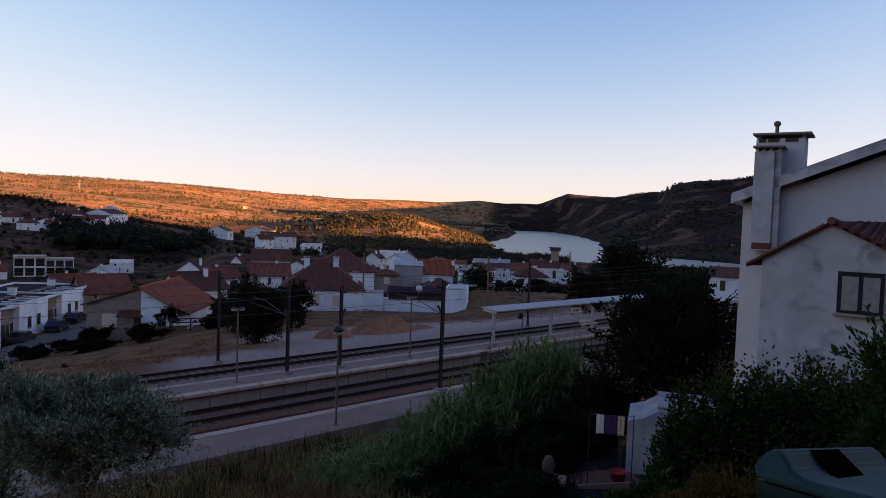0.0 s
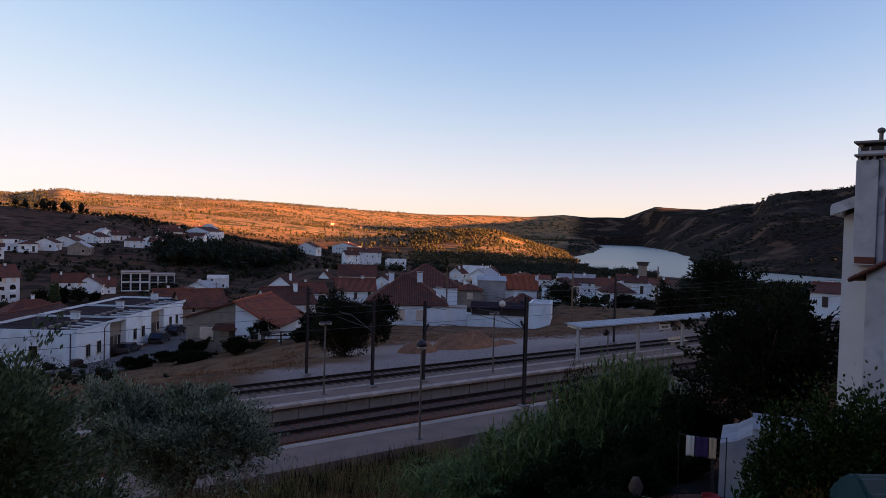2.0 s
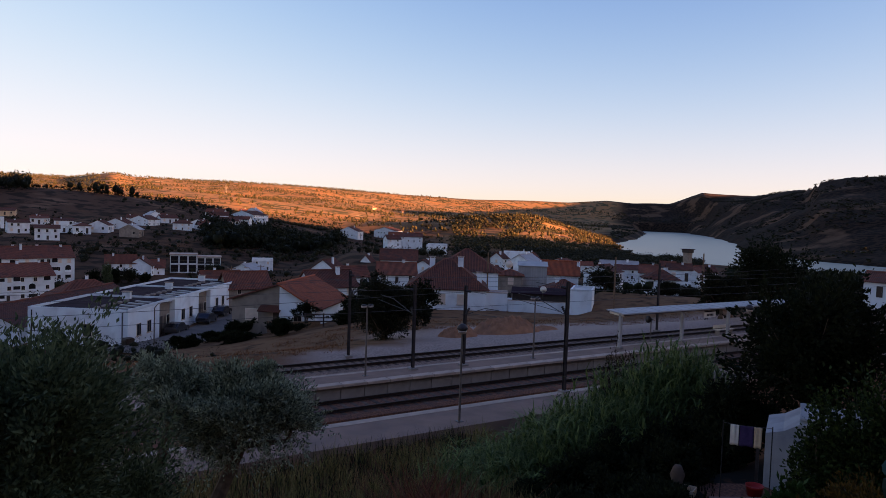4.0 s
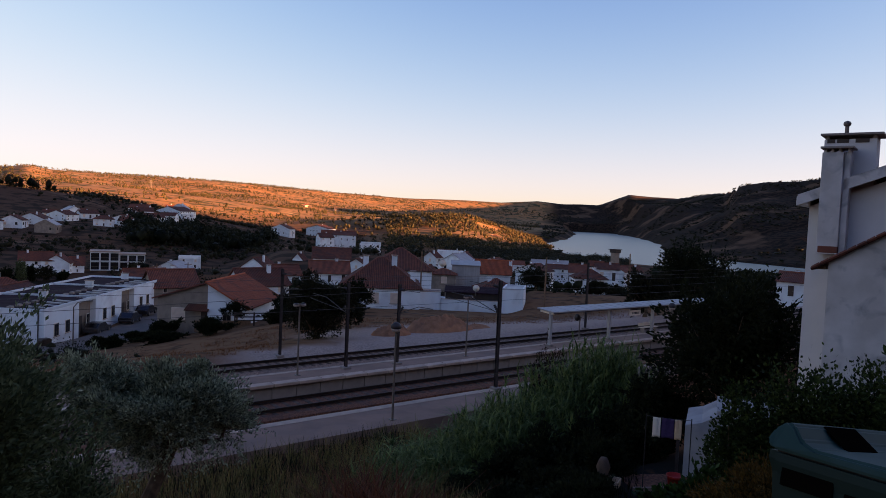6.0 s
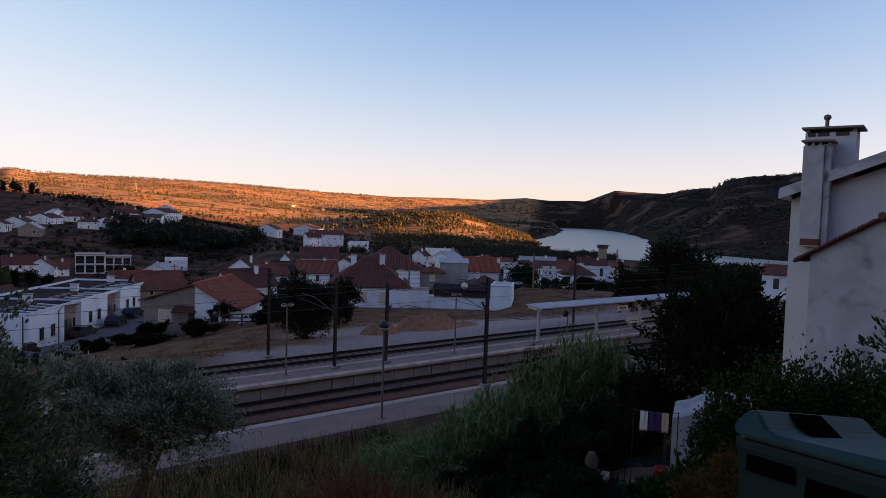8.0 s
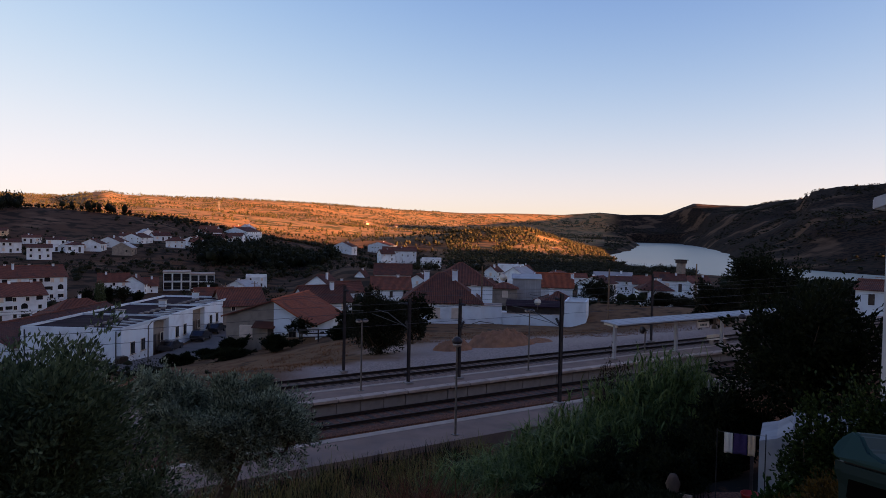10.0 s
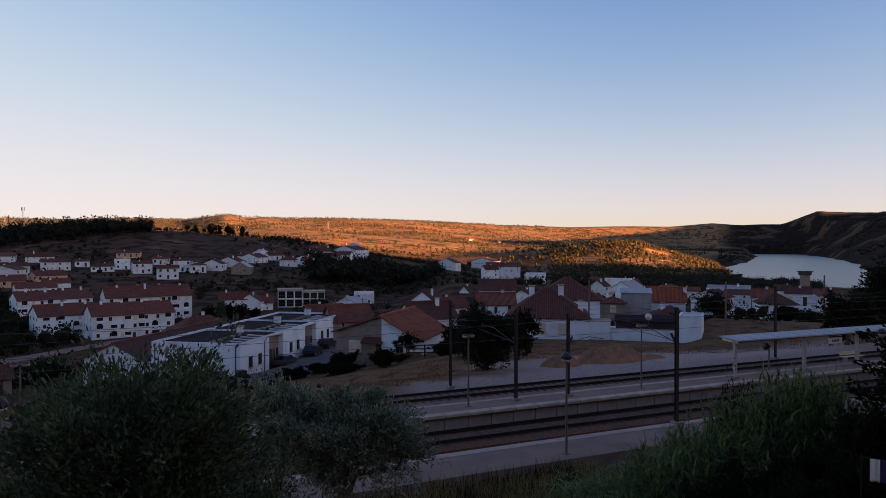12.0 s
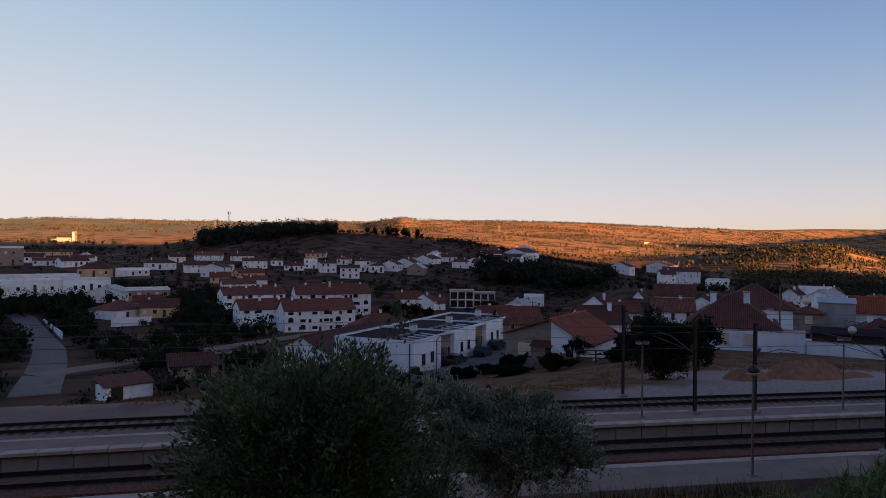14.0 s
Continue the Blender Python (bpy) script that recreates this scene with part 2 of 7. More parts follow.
SKY_EL = [1.6, 1.6, 1.4, 1.58, 1.7, 1.66, 1.78, 1.74, 1.74, 1.82, 1.74, 1.95, 2.2, 2.0, 1.95, 1.84, 1.54, 1.34, 1.38, 1.33, 1.55, 1.38, 1.5, 2.44, 2.33, 2.26, 2.75, 2.8, 3.32, 3.7, 3.82, 4.02, 4.5, 2.2, 1.2, 1.2]
SKY_D = [3000, 3000, 3300, 3300, 3300, 3300, 3300, 3300, 3300, 3300, 3200, 2500, 2400, 2500, 2700, 3000, 3300, 3500, 3700, 3800, 3900, 3900, 3800, 3400, 3350, 3250, 2700, 2600, 1900, 1800, 1700, 1650, 1600, 1600, 1600, 3000]
SHADE = (math.sin(radians(143)), -math.cos(radians(143)))  # the way to the evening sun, in plan
CREST_U = [-800, 300, 620, 760, 860, 960, 1010, 1250, 1600]
CREST_H = [235, 196, 150, 104, 72, 40, 26, 14, 20]
RIVER = [(460, -900), (500, -300), (545, 100), (580, 250), (603, 346), (632, 437), (708, 539), (850, 690), (1085, 858), (1262, 1004), (1660, 1345), (2040, 1720)]


def river_gap(x, y):
    """Distance to the middle of the river."""
    best = np.full(np.shape(x), 1e9)
    for (ax, ay), (bx, by) in zip(RIVER, RIVER[1:]):
        dx, dy = bx - ax, by - ay
        t = np.clip(((x - ax) * dx + (y - ay) * dy) / (dx * dx + dy * dy), 0, 1)
        best = np.minimum(best, np.hypot(x - ax - t * dx, y - ay - t * dy))
    return best


def waves(x, y, size, seed=0.0):
    """Cheap smooth noise between about -1 and 1."""
    a, b = x / size + seed * 1.7, y / size - seed * 2.3
    return (np.sin(a * 2.1 + 1.3 * np.sin(b * 1.7 + seed)) + np.sin(b * 2.7 - 1.1 * np.sin(a * 1.9 - seed)) + np.sin((a + b) * 1.3 + seed * 3)) / 3


def ground(x, y):
    x, y = np.asarray(x, float), np.asarray(y, float)
    d, az = np.hypot(x, y), np.degrees(np.arctan2(x, y))
    # terrace, bank and railway shelf
    near = 8.55 - 8.6 * smooth(1.2 + 0.02 * np.abs(x), 17.5, y + 0.18 * np.clip(x - 6, 0, 30) * smooth(14, 4, y))
    # the garden slope to the right: a steep drop from the road's edge, then a nearly level garden
    edge = np.clip(1.0 - 0.25 * (x - 3), -6, 1.2)
    garden = 8.55 - 6.7 * smooth(0, 9, y - edge) - 1.9 * smooth(13.5, 18, y)
    near = near + (garden - near) * smooth(30, 46, az)
    near = near + 0.12 * waves(x, y, 2.5) * smooth(3, 6, y) * smooth(21, 15, y)
    near = near + 0.34 * smooth(15.5, 18.5, y) * smooth(26.2, 25.7, y - bend(x)) * smooth(23, 16, x)
    near = near - 0.75 * smooth(25.6, 26.6, y - bend(x)) * smooth(45.6, 44.3, y - bend(x))
    # village bowl to the left, valley to the river on the right
    left = np.interp(d, [0, 48, 60, 90, 130, 210, 300, 380, 600, 900, 1300], [0, -0.3, -3.2, -6.4, -10, -15, -9.5, -3, 1, 8, 24])
    low = np.interp(d, [0, 46, 57, 75, 110, 210, 300], [0, -0.3, -4.5, -8, -11.5, -15.5, -9.5])
    left = np.where(d < 300, left + (low - left) * smooth(4, -8, az), left)
    right = np.interp(d, [0, 50, 68, 90, 130, 200, 330, 500, 620, 900, 1300], [0, -0.2, -0.8, -2.5, -6, -10, -16, -21, -23, -17, 0])
    mid = left + (right - left) * smooth(9, 30, az)
    mid = mid + 1.2 * waves(x, y, 60, 1) * smooth(110, 220, d)
    pad = np.exp(-(((x - 24) / 16) ** 2) - ((y - 103) / 17) ** 2)
    mid = mid * (1 - pad) - 6.0 * pad
    mid = mid + 19 * np.exp(-(((x + 12) / 125) ** 2) - ((y - 575) / 95) ** 2) + 8 * np.exp(-(((x - 150) / 130) ** 2) - ((y - 640) / 90) ** 2)
    # the shoulder that carries the quarter behind the station
    mid = mid + 7.5 * smooth(20, 25, az) * smooth(41, 35, az) * smooth(170, 250, d) * smooth(520, 380, d)
    # the dry mound below the last houses
    mid = mid + 3.3 * smooth(43.2, 45.5, az) * smooth(57, 53, az) * np.exp(-(((d - 114) / 15) ** 2))
    # the wooded spur above the river bend
    sa, sq = (x - 610) * 0.77 - (y - 735) * 0.64, (x - 610) * 0.64 + (y - 735) * 0.77
    mid = mid + 27 * np.exp(-((sa / 190) ** 2) - (sq / 130) ** 2)
    # ridge all round
    el, far = np.interp(az, SKY_AZ, SKY_EL), np.interp(az, SKY_AZ, SKY_D)
    top = 10 + far * np.tan(np.radians(el))
    start = 1000 - 250 * smooth(46, 56, az)
    up = smooth(0, 1, (d - start) / (far - start))
    steep = np.clip((d - start) / (far - start), 0, 1.0) ** 1.5
    up = up + (steep - up) * smooth(46, 54, az)
    hills = mid + (top - mid) * up
    hills = hills + (9 * waves(x, y, 420, 2) + 4 * waves(x, y, 150, 3)) * smooth(800, 1400, d) * smooth(1.0, 0.8, up)
    hills = hills + (15 * waves(x, y, 260, 5) + 8 * np.abs(waves(x, y, 120, 6)) + 3 * waves(x, y, 45, 7)) * smooth(47, 53, az) * smooth(1.0, 0.8, up) * smooth(0.02, 0.2, up) * (0.35 + 0.65 * smooth(2300, 1500, d))
    hills = hills - 0.03 * np.clip(d - far, 0, 2000)
    # added out of view to block light: the steep slope above the road behind, and the range across the river that
    # shades the valley
    bank = 40 * smooth(5, 75, -y) * smooth(420, 150, np.abs(x))
    t = smooth(46, 54, y)
    z = near * (1 - t) + hills * t
    side = smooth(60, 200, np.abs(x)) * smooth(80, 20, y)
    rim = smooth(-10, 60, y)
    z = z * (1 - side) + (hills * rim + 8.5 * (1 - rim)) * side
    z = np.where(y < 0, np.maximum(8.55 * smooth(700, 300, d) + np.minimum(z, 8.55) * smooth(300, 700, d), -10) + bank, z)
    u, v = x * SHADE[1] + y * SHADE[0], y * SHADE[1] - x * SHADE[0]
    crest = np.interp(u, CREST_U, CREST_H)
    z = z + np.where(az > 77, 1.0, 0.0) * smooth(77, 84, az) * crest * np.exp(-(((v + 1150) / 260) ** 2))
    gap = river_gap(x, y)
    calm = smooth(70, 260 + 1.1 * np.clip(d - 1050, 0, 1200) * smooth(54, 50, az), gap) + smooth(2400, 3700, d)
    z = np.where(z > WATER + 2, WATER + 2 + (z - WATER - 2) * np.clip(calm + 0.16 + smooth(300, 150, d), 0, 1), z)
    carve = smooth(112, 78, gap + 7 * waves(x, y, 90, 4)) * smooth(2790, 2700, d)
    return z * (1 - carve) + (WATER - 3) * carve



# ---------------------------------------------------------------- mesh helpers
def mesh_of(name, verts, faces, mat, smooth_faces=False):
    me = bpy.data.meshes.new(name)
    me.from_pydata([tuple(v) for v in verts], [], [tuple(f) for f in faces])
    me.materials.append(M[mat] if isinstance(mat, str) else mat)
    if smooth_faces:
        me.polygons.foreach_set("use_smooth", [True] * len(me.polygons))
    me.update()
    return me


def quads(name, corners, mat):
    """A mesh of loose quads from an array of shape (n, 4, 3)."""
    n = len(corners)
    me = bpy.data.meshes.new(name)
    me.vertices.add(4 * n)
    me.loops.add(4 * n)
    me.polygons.add(n)
    me.vertices.foreach_set("co", np.asarray(corners, np.float32).ravel())
    me.loops.foreach_set("vertex_index", np.arange(4 * n, dtype=np.int32))
    me.polygons.foreach_set("loop_start", np.arange(0, 4 * n, 4, dtype=np.int32))
    me.materials.append(M[mat])
    me.update(calc_edges=True)
    return me


def thing(name, m, label, category, group="", kind=""):
    e = new(name)
    e.empty_display_size = 0.2
    e.matrix_basis = m
    return tagged(e, label, category, group, kind)


def part(name, bm, mat, parent, label="", smooth_faces=False):
    """One mesh object under a thing or a part, from a bmesh or a ready mesh."""
    if isinstance(bm, bmesh.types.BMesh):
        me = bpy.data.meshes.new(name)
        bm.to_mesh(me)
        bm.free()
        me.materials.append(M[mat])
        if smooth_faces:
            me.polygons.foreach_set("use_smooth", [True] * len(me.polygons))
    else:
        me = bm
    ob = new(name, me)
    ob.parent = parent
    return tagged(ob, label) if label else ob


def solo(name, bm, mat, m, label, category, group="", kind="", smooth_faces=False):
    ob = part(name, bm, mat, None, "", smooth_faces)
    ob.matrix_basis = m
    return tagged(ob, label, category, group, kind)


def box(sx, sy, sz, at=(0, 0, 0), bevel=0.0, bm=None, rz=0.0, rx=0.0, ry=0.0):
    """A box with its base centre at the given place."""
    bm = bm or bmesh.new()
    r = bmesh.ops.create_cube(bm, size=1.0, matrix=Matrix.Translation(at) @ Euler((rx, ry, rz)).to_matrix().to_4x4() @ Matrix.Translation((0, 0, sz / 2)) @ Matrix.Diagonal((sx, sy, sz, 1)))
    if bevel:
        edges = list({e for v in r["verts"] for e in v.link_edges})
        bmesh.ops.bevel(bm, geom=edges, offset=bevel, segments=2, affect="EDGES", profile=0.6)
    return bm


def tube(points, radii, sides=8, bm=None, cap=True):
    """A tube through the points, with a radius at each."""
    bm = bm or bmesh.new()
    pts = [Vector(p) for p in points]
    rings = []
    for i, p in enumerate(pts):
        d = (pts[min(i + 1, len(pts) - 1)] - pts[max(i - 1, 0)]).normalized()
        q = d.to_track_quat("Z", "Y")
        r = radii[i] if hasattr(radii, "__len__") else radii
        rings.append([bm.verts.new(p + q @ Vector((r * math.cos(a), r * math.sin(a), 0))) for a in (2 * math.pi * k / sides for k in range(sides))])
    for a, b in zip(rings, rings[1:]):
        for k in range(sides):
            bm.faces.new((a[k], a[(k + 1) % sides], b[(k + 1) % sides], b[k]))
    if cap:
        bm.faces.new(list(reversed(rings[0])))
        bm.faces.new(rings[-1])
    return bm


def prism(outline, depth, bm=None, at=(0, 0, 0)):
    """An outline in x and z, drawn out along y."""
    bm = bm or bmesh.new()
    a = [bm.verts.new((x + at[0], at[1], z + at[2])) for x, z in outline]
    b = [bm.verts.new((x + at[0], at[1] + depth, z + at[2])) for x, z in outline]
    bm.faces.new(a)
    bm.faces.new(list(reversed(b)))
    n = len(a)
    for k in range(n):
        bm.faces.new((a[(k + 1) % n], a[k], b[k], b[(k + 1) % n]))
    bmesh.ops.recalc_face_normals(bm, faces=bm.faces)
    return bm


def lathe(profile, sides=16, bm=None, at=(0, 0, 0)):
    """A turned form from (radius, height) pairs."""
    bm = bm or bmesh.new()
    rings = [[bm.verts.new((at[0] + r * math.cos(2 * math.pi * k / sides), at[1] + r * math.sin(2 * math.pi * k / sides), at[2] + z)) for k in range(sides)] for r, z in profile]
    for a, b in zip(rings, rings[1:]):
        for k in range(sides):
            bm.faces.new((a[k], a[(k + 1) % sides], b[(k + 1) % sides], b[k]))
    bm.faces.new(list(reversed(rings[0])))
    bm.faces.new(rings[-1])
    return bm


def slope_mesh(name, corners_list, mat, thick=0.12):
    """Roof planes with thickness, and a UV map in metres: u along the eave, v up the slope. Each plane: eave left, eave right, then the upper corners."""
    bm = bmesh.new()
    uvl = bm.loops.layers.uv.new("UVMap")
    for cs in corners_list:
        cs = [Vector(c) for c in cs]
        u = (cs[1] - cs[0]).normalized()
        nrm = (cs[1] - cs[0]).cross(cs[-1] - cs[0]).normalized()
        v = nrm.cross(u)
        if nrm.z < 0:
            nrm = -nrm
        top = [bm.verts.new(c + nrm * thick) for c in cs]
        low = [bm.verts.new(c) for c in cs]
        faces = [bm.faces.new(top), bm.faces.new(list(reversed(low)))]
        k = len(cs)
        for i in range(k):
            faces.append(bm.faces.new((low[i], low[(i + 1) % k], top[(i + 1) % k], top[i])))
        for f in faces:
            for lp in f.loops:
                d = lp.vert.co - cs[0]
                lp[uvl].uv = (d.dot(u), d.dot(v))
    bmesh.ops.recalc_face_normals(bm, faces=bm.faces)
    me = bpy.data.meshes.new(name)
    bm.to_mesh(me)
    bm.free()
    me.materials.append(M[mat])
    return me


# ---------------------------------------------------------------- ground, water
def ground_material():
    m = material("dry_hillside_earth", (0.14, 0.075, 0.042), (0.085, 0.046, 0.027), 2.2, 0.95, space="World", detail=8, bump=0.05, bump_size=0.35, gloss=0.04)
    n, l = m.node_tree.nodes, m.node_tree.links
    b = n["Principled BSDF"]
    base = b.inputs["Base Color"].links[0].from_socket
    geo = n.new("ShaderNodeNewGeometry")

    def layer(below, tone, size, lo, hi, mask="", detail=5, full=1.0):
        nz = n.new("ShaderNodeTexNoise")
        nz.inputs["Scale"].default_value, nz.inputs["Detail"].default_value = 1 / size, detail
        l.new(geo.outputs["Position"], nz.inputs["Vector"])
        mr = n.new("ShaderNodeMapRange")
        mr.inputs[1].default_value, mr.inputs[2].default_value, mr.inputs[4].default_value = lo, hi, full
        l.new(nz.outputs["Fac"], mr.inputs[0])
        fac = mr.outputs[0]
        if mask:
            at = n.new("ShaderNodeAttribute")
            at.attribute_name = mask
            mu = n.new("ShaderNodeMath")
            mu.operation = "MULTIPLY"
            l.new(fac, mu.inputs[0])
            l.new(at.outputs["Fac"], mu.inputs[1])
            fac = mu.outputs[0]
        mx = n.new("ShaderNodeMix")
        mx.data_type = "RGBA"
        l.new(fac, mx.inputs[0])
        l.new(below, mx.inputs[6])
        mx.inputs[7].default_value = (*tone, 1)
        return mx.outputs[2]

    col = layer(base, (0.105, 0.052, 0.029), 45, 0.3, 0.45, "scrub")
    col = layer(col, (0.19, 0.1, 0.056), 38, 0.57, 0.64, "scrub", 7)
    col = layer(col, (0.034, 0.02, 0.012), 9, 0.48, 0.58, "scrub")
    # hills right of the river: their shade is painted in as darker earth
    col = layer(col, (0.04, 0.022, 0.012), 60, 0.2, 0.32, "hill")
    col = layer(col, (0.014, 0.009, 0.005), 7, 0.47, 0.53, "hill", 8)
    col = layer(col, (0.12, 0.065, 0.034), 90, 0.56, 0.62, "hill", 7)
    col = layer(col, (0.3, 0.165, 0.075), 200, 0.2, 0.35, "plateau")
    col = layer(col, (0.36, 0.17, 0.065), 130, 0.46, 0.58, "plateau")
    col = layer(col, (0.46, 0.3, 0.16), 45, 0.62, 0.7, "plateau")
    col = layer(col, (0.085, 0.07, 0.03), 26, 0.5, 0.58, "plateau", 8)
    col = layer(col, (0.17, 0.17, 0.09), 150, 0.3, 0.45, "fields")
    col = layer(col, (0.3, 0.22, 0.12), 110, 0.56, 0.62, "fields")
    col = layer(col, (0.46, 0.32, 0.24), 3, 0.0, 0.1, "gravel")
    col = layer(col, (0.34, 0.235, 0.175), 0.16, 0.42, 0.62, "gravel")
    col = layer(col, (0.21, 0.105, 0.05), 1.5, 0.3, 0.5, "dry")
    col = layer(col, (0.085, 0.045, 0.024), 2.6, 0.54, 0.64, "dry", 7)
    # deep shade of the planted garden, painted as a near-black ground tone
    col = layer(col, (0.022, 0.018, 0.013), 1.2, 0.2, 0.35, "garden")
    l.new(col, b.inputs["Base Color"])
    return m


def build_ground():
    # polar sheet, denser where the view goes, from the terrace to beyond the ridges
    fine = np.arange(-32, 80, 0.34)
    rest = np.concatenate([np.arange(80, 328, 2.0)])
    az = np.radians(np.concatenate([fine, rest]))
    r = np.concatenate([[0.6, 1.2], np.geomspace(2, 62, 100), np.geomspace(63.2, 700, 140), np.geomspace(708, 4800, 150)])
    R, A = np.meshgrid(r, az, indexing="ij")
    X, Y = R * np.sin(A), R * np.cos(A)
    Z = ground(X, Y)
    nr, na = R.shape
    v = np.stack([X, Y, Z], -1).reshape(-1, 3)
    i, j = np.meshgrid(np.arange(nr - 1), np.arange(na), indexing="ij")
    k = (j + 1) % na
    f = np.stack([i * na + j, i * na + k, (i + 1) * na + k, (i + 1) * na + j], -1).reshape(-1, 4)
    me = bpy.data.meshes.new("ground")
    me.vertices.add(len(v) + 1)
    centre = np.array([[0, 0, float(ground(0.0, 0.0))]])
    me.vertices.foreach_set("co", np.concatenate([v, centre]).astype(np.float32).ravel())
    tri = np.stack([np.full(na, len(v)), (np.arange(na) + 1) % na, np.arange(na)], -1)
    me.loops.add(4 * len(f) + 3 * na)
    me.polygons.add(len(f) + na)
    me.loops.foreach_set("vertex_index", np.concatenate([f.ravel(), tri.ravel()]).astype(np.int32))
    me.polygons.foreach_set("loop_start", np.concatenate([np.arange(len(f)) * 4, 4 * len(f) + 3 * np.arange(na)]).astype(np.int32))
    me.update(calc_edges=True)
    me.polygons.foreach_set("use_smooth", [True] * len(me.polygons))
    x, y, d = v[:, 0], v[:, 1], np.hypot(v[:, 0], v[:, 1])
    azd = np.degrees(np.arctan2(x, y))
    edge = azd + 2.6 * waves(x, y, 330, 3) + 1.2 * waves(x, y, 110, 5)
    masks = {
        "gravel": smooth(43, 44.5, y - bend(x)) * smooth(56, 52, y - 0.1 * np.clip(x - 10, 0, 60)) * np.maximum(smooth(23, 30, x + 2 * waves(x, y, 4)), smooth(47.6, 46.6, y) * smooth(14, 20, x)) * smooth(170, 120, x)
        + smooth(43, 44.5, y - bend(x)) * smooth(49.5, 47.5, y + 1.2 * waves(x, y, 9)) * smooth(2, -8, x) * smooth(-120, -80, x) * 0.45,
        "dry": smooth(43, 45, azd) * smooth(58, 54, azd) * smooth(92, 104, d) * smooth(155, 138, d) + smooth(44, 47, y) * smooth(130, 85, d) * smooth(-19, -14, azd) + 0.7 * smooth(20, 8, y) * smooth(3, 8, y) * smooth(60, 30, d) * smooth(42, 36, azd),
        "scrub": smooth(60, 110, d) * smooth(1500, 900, d) + smooth(44, 49, azd) * smooth(700, 900, d),
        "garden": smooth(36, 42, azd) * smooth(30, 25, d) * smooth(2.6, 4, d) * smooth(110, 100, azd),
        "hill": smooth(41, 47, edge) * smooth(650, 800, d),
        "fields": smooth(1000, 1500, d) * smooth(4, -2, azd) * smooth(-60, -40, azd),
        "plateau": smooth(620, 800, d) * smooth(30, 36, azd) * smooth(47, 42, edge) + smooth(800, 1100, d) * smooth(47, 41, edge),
    }
    masks["dry"] = masks["dry"] * (1 - np.clip(masks["gravel"], 0, 1))
    for key, val in masks.items():
        at = me.attributes.new(key, "FLOAT", "POINT")
        at.data.foreach_set("value", np.append(np.clip(val, 0, 1), 0).astype(np.float32))
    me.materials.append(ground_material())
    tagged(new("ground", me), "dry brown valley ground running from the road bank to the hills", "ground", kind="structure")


def build_water():
    m = material("calm_river_water", (0.02, 0.03, 0.035), (0.025, 0.035, 0.04), 60, 0.3, gloss=0.5, space="World")
    n, l = m.node_tree.nodes, m.node_tree.links
    geo = n.new("ShaderNodeNewGeometry")
    nz = n.new("ShaderNodeTexNoise")
    nz.inputs["Scale"].default_value, nz.inputs["Detail"].default_value = 0.02, 8
    l.new(geo.outputs["Position"], nz.inputs["Vector"])
    bp = n.new("ShaderNodeBump")
    bp.inputs["Strength"].default_value, bp.inputs["Distance"].default_value = 0.12, 0.25
    l.new(nz.outputs["Fac"], bp.inputs["Height"])
    l.new(bp.outputs[0], n["Principled BSDF"].inputs["Normal"])
    v = [(300, -1200, 0), (900, -1200, 0), (3300, 1500, 0), (3300, 2900, 0), (2300, 2900, 0), (300, 500, 0)]
    ob = new("river", mesh_of("river", v, [range(6)], m))
    ob.location.z = WATER
    tagged(ob, "wide calm river reflecting the evening sky", "river", kind="structure")


build_ground()
build_water()


# ---------------------------------------------------------------- railway
X0, X1 = -60.0, 150.0
XS = np.arange(X0, X1 + 0.1, 3.0)


def ribbon(name, profile, mat, label, category, kind="structure", parent=None):
    """A profile of (y, z) points, closed, swept along the railway's curve."""
    n = len(profile)
    v = [(x, y + float(bend(x)), z) for x in XS for y, z in profile]
    f = [(i * n + k, i * n + (k + 1) % n, (i + 1) * n + (k + 1) % n, (i + 1) * n + k) for i in range(len(XS) - 1) for k in range(n)]
    f += [list(range(n - 1, -1, -1)), list(range((len(XS) - 1) * n, len(XS) * n))]
    bm = bmesh.new()
    vs = [bm.verts.new(p) for p in v]
    for q in f:
        bm.faces.new([vs[i] for i in q])
    bmesh.ops.recalc_face_normals(bm, faces=bm.faces)
    ob = part(name, bm, mat, parent)
    return tagged(ob, label, category if parent is None else "", kind=kind) if label else ob


def rect(y0, y1, z0, z1):
    return [(y0, z0), (y1, z0), (y1, z1), (y0, z1)]


def rail_profile(y):
    return [(y - 0.07, -0.17), (y + 0.07, -0.17), (y + 0.07, -0.145), (y + 0.012, -0.13), (y + 0.012, -0.045), (y + 0.036, -0.03), (y + 0.036, 0.0), (y - 0.036, 0.0), (y - 0.036, -0.03), (y - 0.012, -0.045), (y - 0.012, -0.13), (y - 0.07, -0.145)]


def build_track(ya, yb, bed, label):
    mid = (ya + yb) / 2
    ribbon("ballast_bed", [(mid - 1.75, -0.75), (mid + 1.75, -0.75), (mid + 1.75, -0.3), (mid + 1.4, -0.215), (mid - 1.4, -0.215), (mid - 1.75, -0.3)], bed, "crushed stone ballast bed under the rails", "ballast")
    for y in (ya, yb):
        r = ribbon("rail", rail_profile(y), "rail", label, "rail", kind="")
        r["group"] = "running rails"
        ribbon("rail_head", rect(y - 0.034, y + 0.034, 0.0, 0.004), "railtop", "", "", kind="", parent=r)


build_track(32.35, 34.02, "ballast", "rusty steel rail of the platform track")
build_track(41.65, 43.25, "ballast2", "rusty steel rail of the far track")
ribbon("track_shoulder", rect(28.6, 31.6, -0.9, -0.42), "ballast", "dirty ballast shoulder between platform and rails", "ballast")
ribbon("track_shoulder", rect(37.4, 40.9, -0.9, -0.26), "ballast2", "grey gravel strip between platform and rails", "ballast")

